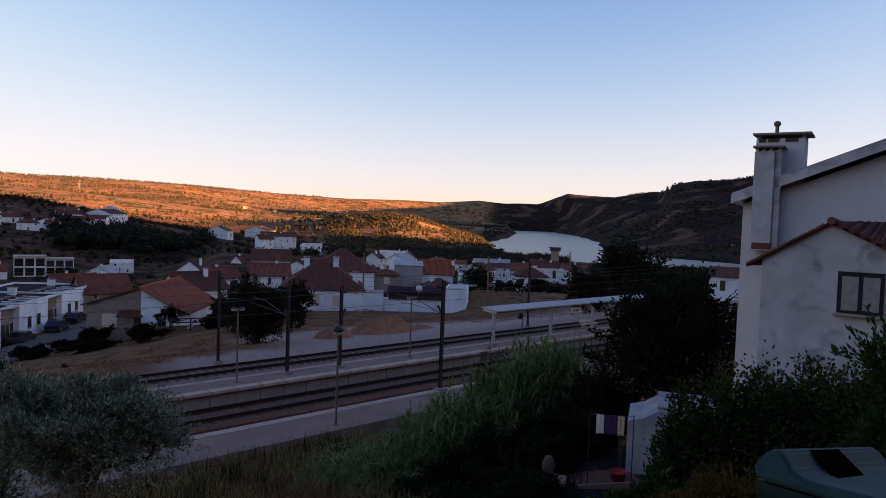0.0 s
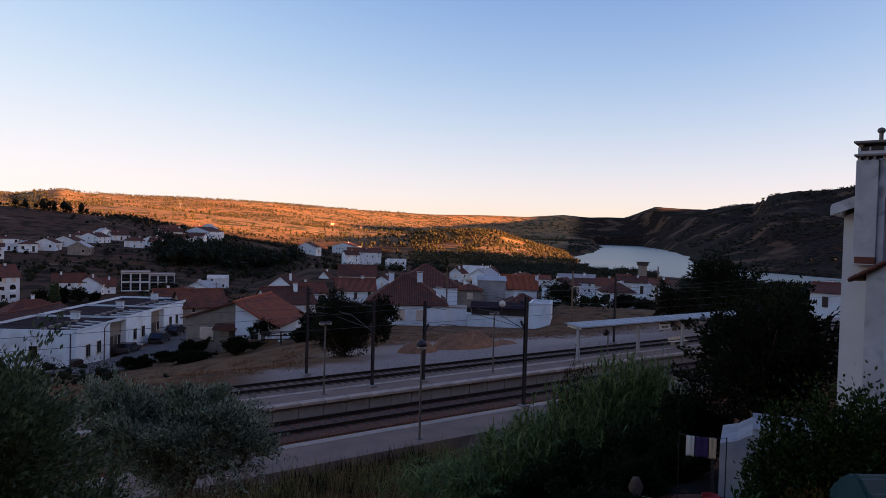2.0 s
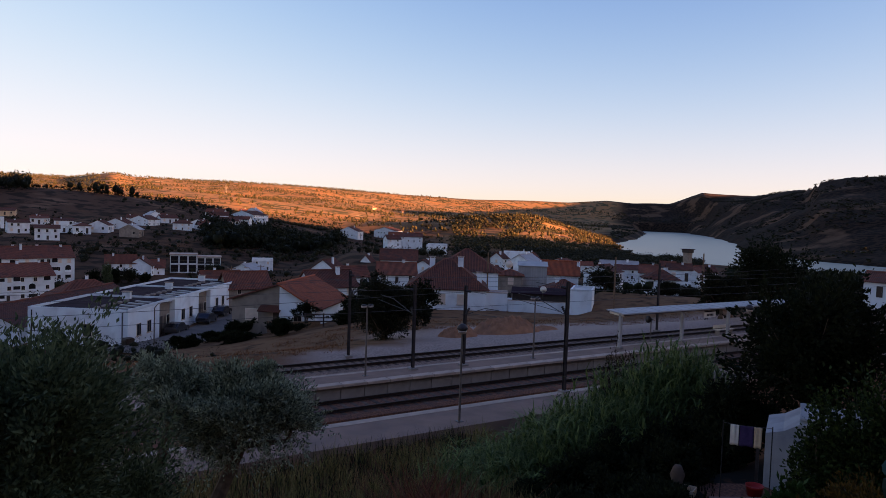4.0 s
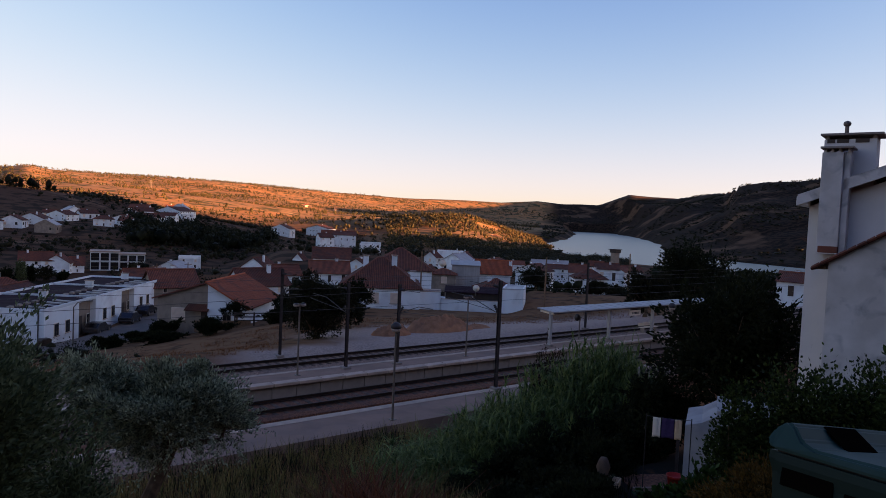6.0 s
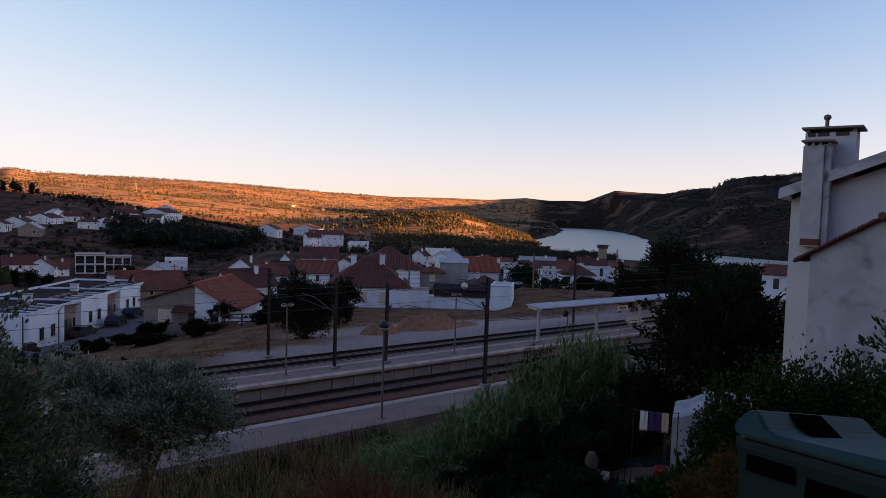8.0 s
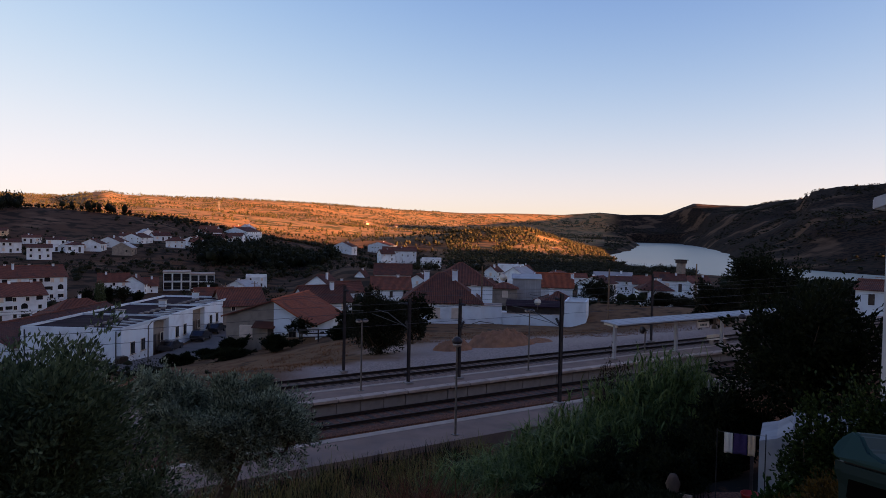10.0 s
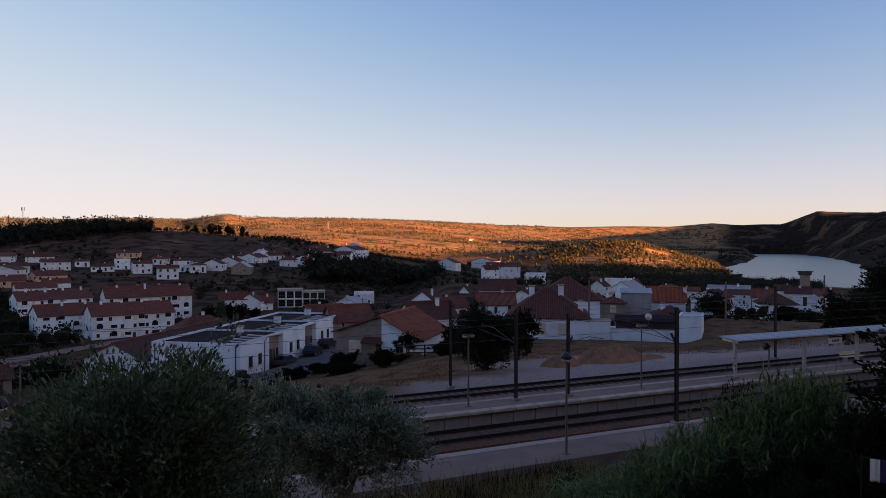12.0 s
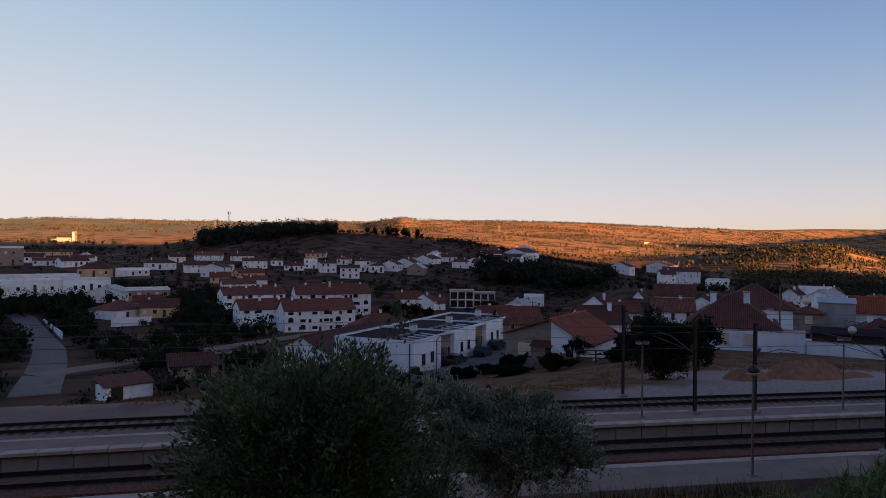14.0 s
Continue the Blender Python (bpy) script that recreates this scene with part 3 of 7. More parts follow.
# near platform, seen from behind
P = ribbon("platform_near", rect(25.75, 28.05, -0.7, 0.55), "platform", "worn grey asphalt platform beside the track", "platform")
ribbon("edge_coping", rect(28.05, 28.55, 0.36, 0.565), "coping", "", "", "", P)
ribbon("front_wall", rect(28.05, 28.4, -0.7, 0.36), "concrete", "", "", "", P)
ribbon("back_kerb", rect(25.55, 25.75, -0.7, 0.56), "platform", "", "", "", P)
# island platform
Q = ribbon("platform_island", rect(35.5, 37.05, -0.7, 0.55), "platform", "long island platform with pale edges and panelled face", "platform")
ribbon("far_coping", rect(37.05, 37.4, -0.7, 0.566), "coping", "", "", "", Q)
ribbon("core_wall", rect(35.3, 35.5, -0.7, 0.4), "concrete", "", "", "", Q)


def pieces():
    """Sleepers, coping slabs and face panels of the railway, one object each on shared meshes."""
    sl = bpy.data.meshes.new("sleeper")
    bm = box(0.24, 2.5, 0.16, (0, 0, -0.362), 0.015)
    bm.to_mesh(sl)
    bm.free()
    sl.materials.append(M["sleeper"])
    for yc, bed in ((33.185, 0), (42.45, 1)):
        holder = thing("sleeper_row", pose(0, yc, 0), "row of concrete sleepers bedded in the ballast", "sleepers", kind="structure")
        for k in range(150):
            x = -22 + 0.62 * k
            o = part("sleeper", sl, None, holder)
            o.location = (x, float(bend(x)), random.uniform(-0.01, 0.01))
            o.rotation_euler.z = random.uniform(-0.01, 0.01) - 0.0016 * min(0, x - 20)
    slab = bpy.data.meshes.new("coping_slab")
    bm = box(1.46, 0.62, 0.16, (0, 0, 0), 0.012)
    bm.to_mesh(slab)
    bm.free()
    slab.materials.append(M["coping"])
    panel = bpy.data.meshes.new("face_panel")
    bm = box(1.45, 0.07, 0.8, (0, 0, 0), 0.012)
    bm.to_mesh(panel)
    bm.free()
    panel.materials.append(M["concrete"])
    for k in range(86):
        x = -30 + 1.5 * k
        turn = -0.0016 * min(0, x - 20)
        o = part("coping_slab", slab, None, Q)
        o.location, o.rotation_euler.z = (x, 35.2 + float(bend(x)), 0.405 + random.uniform(-0.004, 0.004)), turn
        o = part("face_panel", panel, None, Q)
        o.location, o.rotation_euler.z = (x, 35.25 + float(bend(x)) + random.uniform(-0.008, 0.008), -0.5), turn


# ---------------------------------------------------------------- railway furniture
def mushroom_head(parent, at, r=0.26):
    h = part("lamp_head", lathe([(0.04, 0.0), (r * 0.8, 0.02), (r, 0.1), (r * 0.92, 0.2), (r * 0.5, 0.3), (0.05, 0.34)], 14), "darksteel", parent, "dark domed lamp cap", True)
    h.location = at
    b = part("bowl", lathe([(0.06, -0.16), (r * 0.6, -0.12), (r * 0.8, -0.04), (r * 0.8, 0.02)], 14), "lampglass", h, "frosted bowl", True)
    return b


def platform_lamp(x, y):
    t = thing("platform_lamp", pose(x, y + float(bend(x)), 0.55), "slim grey platform lamp post with a domed head", "lamp post", "single platform lamps")
    part("pole", tube([(0, 0, 0), (0, 0, 1.2), (0, 0, 4.35)], [0.06, 0.055, 0.042], 10), "steel", t)
    part("base_plate", box(0.3, 0.3, 0.03, (0, 0, 0), 0.006), "steel", t)
    mushroom_head(t, (0, 0, 4.3))


def double_lamp(x, y):
    t = thing("twin_platform_lamp", pose(x, y + float(bend(x)), 0.55), "tall platform lamp post with twin frosted heads on a crossbar", "lamp post", "twin platform lamps")
    part("pole", tube([(0, 0, 0), (0, 0, 4.2)], [0.06, 0.045], 10), "steel", t)
    part("crossbar", tube([(-0.22, 0, 4.15), (0, 0, 4.2), (0.22, 0, 4.15)], 0.025, 6), "steel", t)
    part("base_plate", box(0.3, 0.3, 0.03, (0, 0, 0), 0.006), "steel", t)
    for s in (-0.22, 0.22):
        h = part("lamp_head", lathe([(0.05, 0.0), (0.15, 0.03), (0.18, 0.1), (0.15, 0.17), (0.05, 0.2)], 12), "lampglass", t, "round frosted head", True)
        h.location = (s, 0, 4.05)
        c = part("cap", lathe([(0.17, 0.11), (0.15, 0.19), (0.04, 0.23)], 12), "darksteel", h, "", True)


def catenary_mast(x, y, z, h, arm, reach=2.6):
    """A steel mast with a cantilever that holds the wire over a track; arm is the side it reaches to."""
    t = thing("catenary_mast", pose(x, y + float(bend(x)), z), "dark steel catenary mast with a cantilever and insulators", "catenary mast", "catenary masts")
    bm = box(0.16, 0.014, h, (0, -0.08, 0))
    box(0.16, 0.014, h, (0, 0.08, 0), bm=bm)
    box(0.014, 0.15, h, (0, 0, 0), bm=bm)
    part("mast", bm, "darksteel", t)
    part("footing", box(0.5, 0.5, 0.18, (0, 0, -0.06), 0.03), "concrete", t)
    if arm:
        tip = (0, arm * reach, h - 1.15)
        part("arm", tube([(0, 0, h - 1.9), (0, arm * reach * 0.6, h - 1.2), tip], 0.022, 6), "darksteel", t, "slim cantilever tube")
        part("stay", tube([(0, 0, h - 0.35), (0, arm * reach * 0.62, h - 0.3)], 0.016, 6), "darksteel", t)
        part("registration_arm", tube([(0, arm * reach * 0.15, h - 1.75), (0, arm * (reach + 0.5), h - 1.5)], 0.014, 6), "darksteel", t)
        for a, b in (((0, arm * 0.1, h - 1.84), (0, arm * 0.42, h - 1.45)), ((0, arm * 0.1, h - 0.35), (0, arm * 0.5, h - 0.33))):
            va, vb = Vector(a), Vector(b)
            pts = [va.lerp(vb, k / 8) for k in range(9)]
            part("insulator", tube(pts, [0.05 if k % 2 else 0.09 for k in range(9)], 8), "darksteel", t, "ribbed insulator")
    return t


def build_wires():
    for y in (33.18, 42.45):
        for k, z in enumerate((4.85, 5.75)):
            pts = []
            for x in np.arange(X0, X1, 2.5):
                sag = 0.35 * abs(math.sin(math.pi * (x - 22) / 48.0)) if k else 0.0
                pts.append((x, y + float(bend(x)), z - sag))
            solo("overhead_wire", tube(pts, 0.011, 5), "wire", pose(0, 0, 0), "thin overhead contact wire above the track", "overhead wire", "overhead wires")
    # drop wires and a feeder that crosses to the village
    solo("feeder_wire", tube([(x, 45.2 + float(bend(x)), 5.3 - 0.4 * abs(math.sin(math.pi * (x - 20) / 31.0))) for x in np.arange(X0, X1, 2.5)], 0.01, 5), "wire", pose(0, 0, 0), "thin feeder wire strung along the railway", "overhead wire", "overhead wires")


def build_canopy():
    t = thing("platform_canopy", pose(0, 0, 0.55), "long white platform canopy on square posts", "canopy")
    xa, xb = 38.8, 64.0
    ya, yb = 35.9, 37.65
    cut = [(ya, 2.74), (ya, 2.65), (36.4, 2.67), (yb, 2.8), (yb, 2.87), (36.4, 2.79)]
    bm = bmesh.new()
    rows = [[bm.verts.new((x, y + float(bend(x)), z)) for y, z in cut] for x in np.linspace(xa, xb, 12)]
    for a, b in zip(rows, rows[1:]):
        for k in range(6):
            bm.faces.new((a[k], a[(k + 1) % 6], b[(k + 1) % 6], b[k]))
    bm.faces.new(rows[0])
    bm.faces.new(rows[-1])
    bmesh.ops.recalc_face_normals(bm, faces=bm.faces)
    roof = part("canopy_roof", bm, "light", t)
    for k in range(26):
        x = xa + 0.6 + k * 1.2
        part("roof_seam", box(0.03, yb - ya - 0.04, 0.03, (x, (ya + yb) / 2 + float(bend(x)), 2.8), rx=0.07), "light", roof)
    for x in (39.1, 46.2, 52.2, 58.6):
        p = part("post", box(0.2, 0.24, 2.64, (x, 36.35, 0), 0.02), "light", t)
        part("bracket", box(0.16, 1.4, 0.14, (x, 36.75, 2.52), 0.02, rx=0.07), "paint", t)
        part("post_foot", box(0.4, 0.44, 0.12, (x, 36.35, 0), 0.015), "concrete", p)
    part("gutter_beam", box(xb - xa - 0.6, 0.12, 0.14, ((xa + xb) / 2, 36.1, 2.53)), "steel", t)
    # hanging name board: writing too small to read
    s = thing("station_sign", pose(49.4, 36.15, 0.33), "white station name board hung under the canopy", "sign")
    part("board", box(1.5, 0.06, 0.6, (0, 0, 2.1), 0.01), "paint", s)
    bm = bmesh.new()
    for k in range(5):
        box(0.12, 0.01, 0.17, (-0.36 + 0.18 * k, -0.035, 2.24), bm=bm)
    part("lettering", bm, "darksteel", s, "dark illegible lettering")
    part("header_band", box(1.5, 0.01, 0.1, (0, -0.035, 2.58)), "darksteel", s)
    for a in (-0.6, 0.6):
        part("hanger", tube([(a, 0, 2.7), (a, 0, 2.9)], 0.02, 6), "steel", s)
    b = thing("platform_bench", pose(53.2, 37.4, 0.55), "pale slatted bench under the canopy", "bench")
    for k in range(4):
        part("slat", box(2.4, 0.09, 0.035, (0, -0.18 + 0.12 * k, 0.44), 0.008), "paint", b)
    for a in (-0.9, 0.9):
        part("leg", box(0.08, 0.42, 0.44, (a, 0, 0), 0.01), "concrete", b)
    part("backrest", box(2.4, 0.04, 0.3, (0, 0.26, 0.55), 0.01), "paint", b)
    # loudspeaker post
    sp = thing("loudspeaker_post", pose(43.6, 37.3, 0.55), "post with a dark horn loudspeaker", "loudspeaker")
    part("pole", tube([(0, 0, 0), (0, 0, 1.78)], 0.05, 8), "steel", sp)
    h = part("horn", lathe([(0.08, 0.0), (0.12, 0.2), (0.3, 0.5)], 12), "darksteel", sp, "dark horn", True)
    h.location, h.rotation_euler = (0.15, 0, 1.85), (0, -1.5, 0)
    d = thing("departure_screen", pose(54.6, 35.9, 0.55), "dark framed notice panel on a post beneath the canopy", "notice panel")
    part("pole", tube([(0, 0, 0), (0, 0, 2.7)], 0.06, 8), "steel", d)
    part("panel", box(0.9, 0.12, 0.3, (0, 0, 2.5), 0.02), "darksteel", d)


for x in (-4.05, 17.85, 39.8):
    platform_lamp(x, 26.3)
for x in (-4.8, 17.8, 30.6):
    double_lamp(x, 36.3)
catenary_mast(20.8, 45.3, -0.3, 6.3, -1, 2.7)
catenary_mast(21.2, 36.6, 0.55, 5.3, 1, 4.6)
catenary_mast(24.8, 36.3, 0.55, 5.2, -1, 3.6)
catenary_mast(26.2, 28.3, 0.55, 6.2, 1, 4.4)
catenary_mast(53.0, 44.9, -0.3, 6.6, -1, 2.4)
catenary_mast(66.0, 37.2, 0.55, 5.3, -1, 3.6)
build_wires()
build_canopy()


# ---------------------------------------------------------------- plants
def rng(seed):
    return np.random.RandomState(seed)


def leaf_quads(points, outward, length, width, r, droop=0.0, up=0.3):
    """A leaf at each point, turned about its outward way."""
    n = len(points)
    d = outward + r.normal(0, 0.75, (n, 3)) + np.array([0, 0, up])
    d /= np.linalg.norm(d, axis=1, keepdims=True) + 1e-9
    s = np.cross(d, r.normal(0, 1, (n, 3)))
    s /= np.linalg.norm(s, axis=1, keepdims=True) + 1e-9
    ln = length * r.uniform(0.6, 1.25, (n, 1))
    wd = width * r.uniform(0.7, 1.2, (n, 1)) / 2
    a = points
    mid = points + d * ln * 0.5
    tip = points + d * ln - np.array([0, 0, 1]) * droop * ln
    return np.stack([a, mid + s * wd, tip, mid - s * wd], 1)


def crown_points(r, n, radii, lobes=14, rough=0.35, low=-0.6, clump=(0.13, 0.42), core=0.0, spray=1.0):
    """Points in uneven clumps through an ellipsoid, with gaps between them and loose sprays, and the way out at each."""
    c = r.normal(0, 1, (lobes, 3))
    c /= np.linalg.norm(c, axis=1, keepdims=True)
    c *= r.uniform(0.25, 0.95, (lobes, 1))
    c[:, 2] = np.maximum(c[:, 2], low)
    size = r.uniform(*clump, lobes)
    share = size ** 2
    pick = r.choice(lobes, n, p=share / share.sum())
    d = r.normal(0, 1, (n, 3))
    d /= np.linalg.norm(d, axis=1, keepdims=True)
    p = c[pick] + d * (size[pick] * r.uniform(0.3, 1.0, n) ** 0.5)[:, None]
    # sprays: shoots that stand out of the clumps, with leaves along them
    k = max(8, lobes * 3)
    sp = c[r.randint(0, lobes, k)]
    sd = sp + r.normal(0, 0.45, (k, 3)) + np.array([0, 0, 0.35])
    sd /= np.linalg.norm(sd, axis=1, keepdims=True)
    m = n // 6
    w = r.randint(0, k, m)
    p[:m] = sp[w] + sd[w] * spray * r.uniform(0.15, 0.62, (m, 1)) + r.normal(0, 0.025, (m, 3))
    d[:m] = sd[w]
    # the close inner mass of twigs and leaves
    q = int(n * core)
    if q:
        e = r.normal(0, 1, (q, 3))
        e /= np.linalg.norm(e, axis=1, keepdims=True)
        wob = 0.82 + 0.2 * np.sin(6 * e[:, 0] + 4 * e[:, 2]) * np.cos(5 * e[:, 1] + 1)
        p[n - q:] = e * (wob * r.uniform(0.2, 1.0, q) ** 0.45)[:, None]
        p[n - q:, 2] = np.maximum(p[n - q:, 2], low)
        d[n - q:] = e
    p += r.normal(0, 0.05 * rough, (n, 3))
    out = d + 0.5 * p
    return p * np.array(radii), out, c * np.array(radii), size


def tree(name, x, y, z, trunk, radii, leaves, leaf, mat, label, category="tree", group="", seed=1, lobes=14, up=0.3, thick=0.12, low=-0.6, lean=(0, 0), droop=0.0, clump=(0.13, 0.42), core=0.0, hang=0, spray=1.0):
    r = rng(seed)
    t = thing(name, pose(x, y, z), label, category, group)
    pts, out, hubs, size = crown_points(r, leaves, radii, lobes, low=low, clump=clump, core=core, spray=spray)
    top = np.array([lean[0], lean[1], trunk])
    mid = np.array([lean[0] * 0.4 + r.normal(0, thick * 0.4), lean[1] * 0.4 + r.normal(0, thick * 0.4), trunk * 0.5])
    bm = tube([(0, 0, -0.3), tuple(mid * [0.5, 0.5, 0.5]), tuple(mid), tuple(top)], [thick * 1.25, thick, thick * 0.85, thick * 0.65], 8)
    trunk_ob = part("trunk", bm, "bark", t)
    centre = top + np.array([0, 0, radii[2] * 0.75])
    for h in hubs[: min(len(hubs), 12)]:
        e = centre + h
        m = top * 0.5 + e * 0.5 + r.normal(0, 0.1 * radii[0], 3)
        part("limb", tube([tuple(top * 0.97), tuple(m), tuple(e)], [thick * 0.45, thick * 0.28, thick * 0.08], 5), "bark", t)
    q = leaf_quads(pts + centre, out, leaf[0], leaf[1], r, droop, up)
    if hang:
        # shoots that hang from the underside, with leaves along them
        a = r.uniform(0, 2 * np.pi, hang)
        k = r.uniform(0.2, 0.98, hang) ** 0.6
        foot = np.stack([np.cos(a) * k * radii[0], np.sin(a) * k * radii[1], -np.sqrt(1 - k * k) * radii[2] * 0.75], 1) + centre
        fall = radii[2] * r.uniform(0.35, 1.0, hang)
        f = r.uniform(0, 1, (hang, 46))
        sway = r.normal(0, 0.16, (hang, 1, 3)) * f[..., None] ** 1.5
        p = foot[:, None] + sway - np.array([0, 0, 1.0]) * (f * fall[:, None])[..., None] + r.normal(0, 0.022, (hang, 46, 3))
        w = r.normal(0, 0.7, (hang * 46, 3)) - np.array([0, 0, 0.6])
        q = np.concatenate([q, leaf_quads(p.reshape(-1, 3), w, leaf[0], leaf[1], r, 0, -0.2)])
    part("crown", quads("crown", q, mat), None, t)
    return t


def shrub_thing(name, x, y, z, radii, leaves, leaf, mat, label, category="shrub", group="", seed=1, lobes=12, up=0.4, core=0.0, spray=1.0):
    r = rng(seed)
    t = thing(name, pose(x, y, z), label, category, group)
    pts, out, hubs, size = crown_points(r, leaves, radii, lobes, low=-0.75, core=core, spray=spray)
    for h in hubs[:7]:
        e = h + np.array([0, 0, radii[2] * 0.8])
        part("stem", tube([(0, 0, -0.2), tuple(e * [0.4, 0.4, 0.45]), tuple(e)], [0.035, 0.025, 0.008], 5), "bark", t)
    q = leaf_quads(pts + np.array([0, 0, radii[2] * 0.8]), out, leaf[0], leaf[1], r, 0, up)
    part("crown", quads("crown", q, mat), None, t)
    return t


def blades(r, roots, height, width, lean, segments=3, arch=0.5):
    """Bent strips that rise from the roots: n x segments quads."""
    n = len(roots)
    h = height * r.uniform(0.55, 1.15, (n, 1))
    a = r.uniform(0, 2 * np.pi, n)
    d = np.stack([np.cos(a), np.sin(a), np.zeros(n)], 1)
    s = np.stack([-np.sin(a + r.normal(0, 0.6, n)), np.cos(a), np.zeros(n)], 1)
    k = lean * r.uniform(0.3, 1.4, (n, 1))
    out = []
    prev, pw = roots, np.full((n, 1), width / 2)
    for i in range(1, segments + 1):
        f = i / segments
        p = roots + np.array([0, 0, 1]) * h * (f - arch * 0.35 * f * f * k) + d * h * k * f * f
        w = np.full((n, 1), width / 2 * (1 - f * 0.92))
        out.append(np.stack([prev - s * pw, prev + s * pw, p + s * w, p - s * w], 1))
        prev, pw = p, w
    return np.concatenate(out)


def grass(name, mat, label, xs, ys, n, height, width, seed, keep=None, lean=0.35, clump=0.0):
    r = rng(seed)
    x, y = r.uniform(*xs, n), r.uniform(*ys, n)
    if clump:
        cx, cy = r.uniform(*xs, n // 14 + 1), r.uniform(*ys, n // 14 + 1)
        k = r.randint(0, len(cx), n)
        x, y = cx[k] + r.normal(0, clump, n), cy[k] + r.normal(0, clump, n)
    if keep is not None:
        ok = keep(x, y)
        x, y = x[ok], y[ok]
    roots = np.stack([x, y, ground(x, y) - 0.03], 1)
    ob = new(name, quads(name, blades(r, roots, height, width, lean), mat))
    return tagged(ob, label, "grass", kind="stuff")


def cane_clump(x, y, spread, stems, height, seed, label):
    """Giant cane: upright stems with long arching leaves."""
    r = rng(seed)
    z = float(ground(x, y))
    t = thing("giant_cane", pose(x, y, z), label, "cane", "giant cane on the bank")
    px, py = r.normal(0, spread[0], stems), r.normal(0, spread[1], stems)
    base = np.stack([px, py, ground(x + px, y + py) - z - 0.05], 1)
    hs = height * r.uniform(0.55, 1.1, stems)
    ln = r.normal(0, 0.1, (stems, 2))
    stem_quads, leaf = [], []
    for i in range(stems):
        b = base[i]
        tip = b + np.array([ln[i, 0] * hs[i], ln[i, 1] * hs[i], hs[i]])
        for s in (np.array([0.012, 0, 0]), np.array([0, 0.012, 0])):
            stem_quads.append([b - s, b + s, tip + s * 0.3, tip - s * 0.3])
        m = 20
        f = r.uniform(0.3, 1.0, m)
        leaf.append(b + (tip - b) * f[:, None])
    roots = np.concatenate(leaf)
    q = blades(r, roots, 0.9, 0.075, 0.95, 3, 1.6)
    tuft = part("cane_stem", quads("cane_stem", np.array(stem_quads), "reed_leaf"), None, t)
    tagged(tuft, kind="stuff")
    tagged(part("foliage", quads("foliage", q, "reed_leaf"), None, t), kind="stuff")
    return t


def core_ball(steps):
    """A small round cage of triangles."""
    bm = bmesh.new()
    bmesh.ops.create_icosphere(bm, subdivisions=steps, radius=1.0)
    v = np.array([p.co[:] for p in bm.verts])
    f = np.array([[q.index for q in p.verts] for p in bm.faces])
    bm.free()
    return v, f


BALLS = core_ball(1), core_ball(2)


def far_woods(name, mat, label, x, y, size, seed, leaves=40, tall=0.8, fine=0.2, wide=0.5, body=0.62, far=False):
    """Many small crowns as one object: each a lumpy close core of twigs wrapped in loose leaf tufts."""
    r = rng(seed)
    n = len(x)
    z = ground(x, y)
    h = size * r.uniform(0.55, 1.4, n)
    wd = h * wide * r.uniform(0.8, 1.25, n)
    mid = np.stack([x, y, z + h * tall * 0.5], 1)
    axes = np.stack([wd, wd * r.uniform(0.8, 1.2, n), h * tall * 0.56], 1)
    # cores: two lumps a tree
    ball_v, ball_f = BALLS[0 if far else 1]
    verts, lump, k = [], [], 1 if far else 2
    for q in range(k):
        off = r.normal(0, 0.28, (n, 3)) * (q > 0)
        wob = 1 + 0.26 * np.sin(ball_v[None] @ r.normal(0, 3.2, (n, 3, 1)) + r.uniform(0, 6, (n, 1, 1)))
        sc = body * (0.62 if q else 0.86) * r.uniform(0.85, 1.1, (n, 1, 1))
        verts.append(mid[:, None] + (ball_v[None] * wob * sc + off[:, None]) * axes[:, None])
        lump.append(off)
    core = np.concatenate(verts).reshape(-1, 3)
    tris = (ball_f[None] + (np.arange(n * k) * len(ball_v))[:, None, None]).reshape(-1, 3)
    c = r.normal(0, 1, (n, leaves, 3))
    c /= np.linalg.norm(c, axis=2, keepdims=True)
    out = c.reshape(-1, 3)
    rad = r.uniform(0.62, 1.08, (n, leaves, 1))
    pick = np.stack(lump, 1)[np.arange(n)[:, None], r.randint(0, k, (n, leaves))]
    p = (mid[:, None] + (c * rad * np.where(np.any(pick != 0, 2, keepdims=True), 0.78, 1.0) + pick) * axes[:, None]).reshape(-1, 3)
    q = leaf_quads(p, out, 1.0, 1.0, r, 0, 0.2)
    m = q.mean(1, keepdims=True)
    q = m + (q - m) * (np.repeat(h, leaves)[:, None] * fine)[:, None, :]
    nq, nt, nc = len(q), len(tris), len(core)
    me = bpy.data.meshes.new(name)
    me.vertices.add(nc + 4 * nq)
    me.vertices.foreach_set("co", np.concatenate([core, q.reshape(-1, 3)]).astype(np.float32).ravel())
    me.loops.add(3 * nt + 4 * nq)
    me.loops.foreach_set("vertex_index", np.concatenate([tris.ravel(), nc + np.arange(4 * nq)]).astype(np.int32))
    me.polygons.add(nt + nq)
    me.polygons.foreach_set("loop_start", np.concatenate([3 * np.arange(nt), 3 * nt + 4 * np.arange(nq)]).astype(np.int32))
    me.materials.append(M[mat])
    me.update(calc_edges=True)
    me.polygons.foreach_set("use_smooth", np.concatenate([np.ones(nt, bool), np.zeros(nq, bool)]))
    ob = new(name, me)
    return tagged(ob, label, "woods", kind="stuff")


# ---------------------------------------------------------------- houses
WALL_WORD = {"white": "white plastered", "beige": "beige plastered", "grey": "bare grey rendered"}
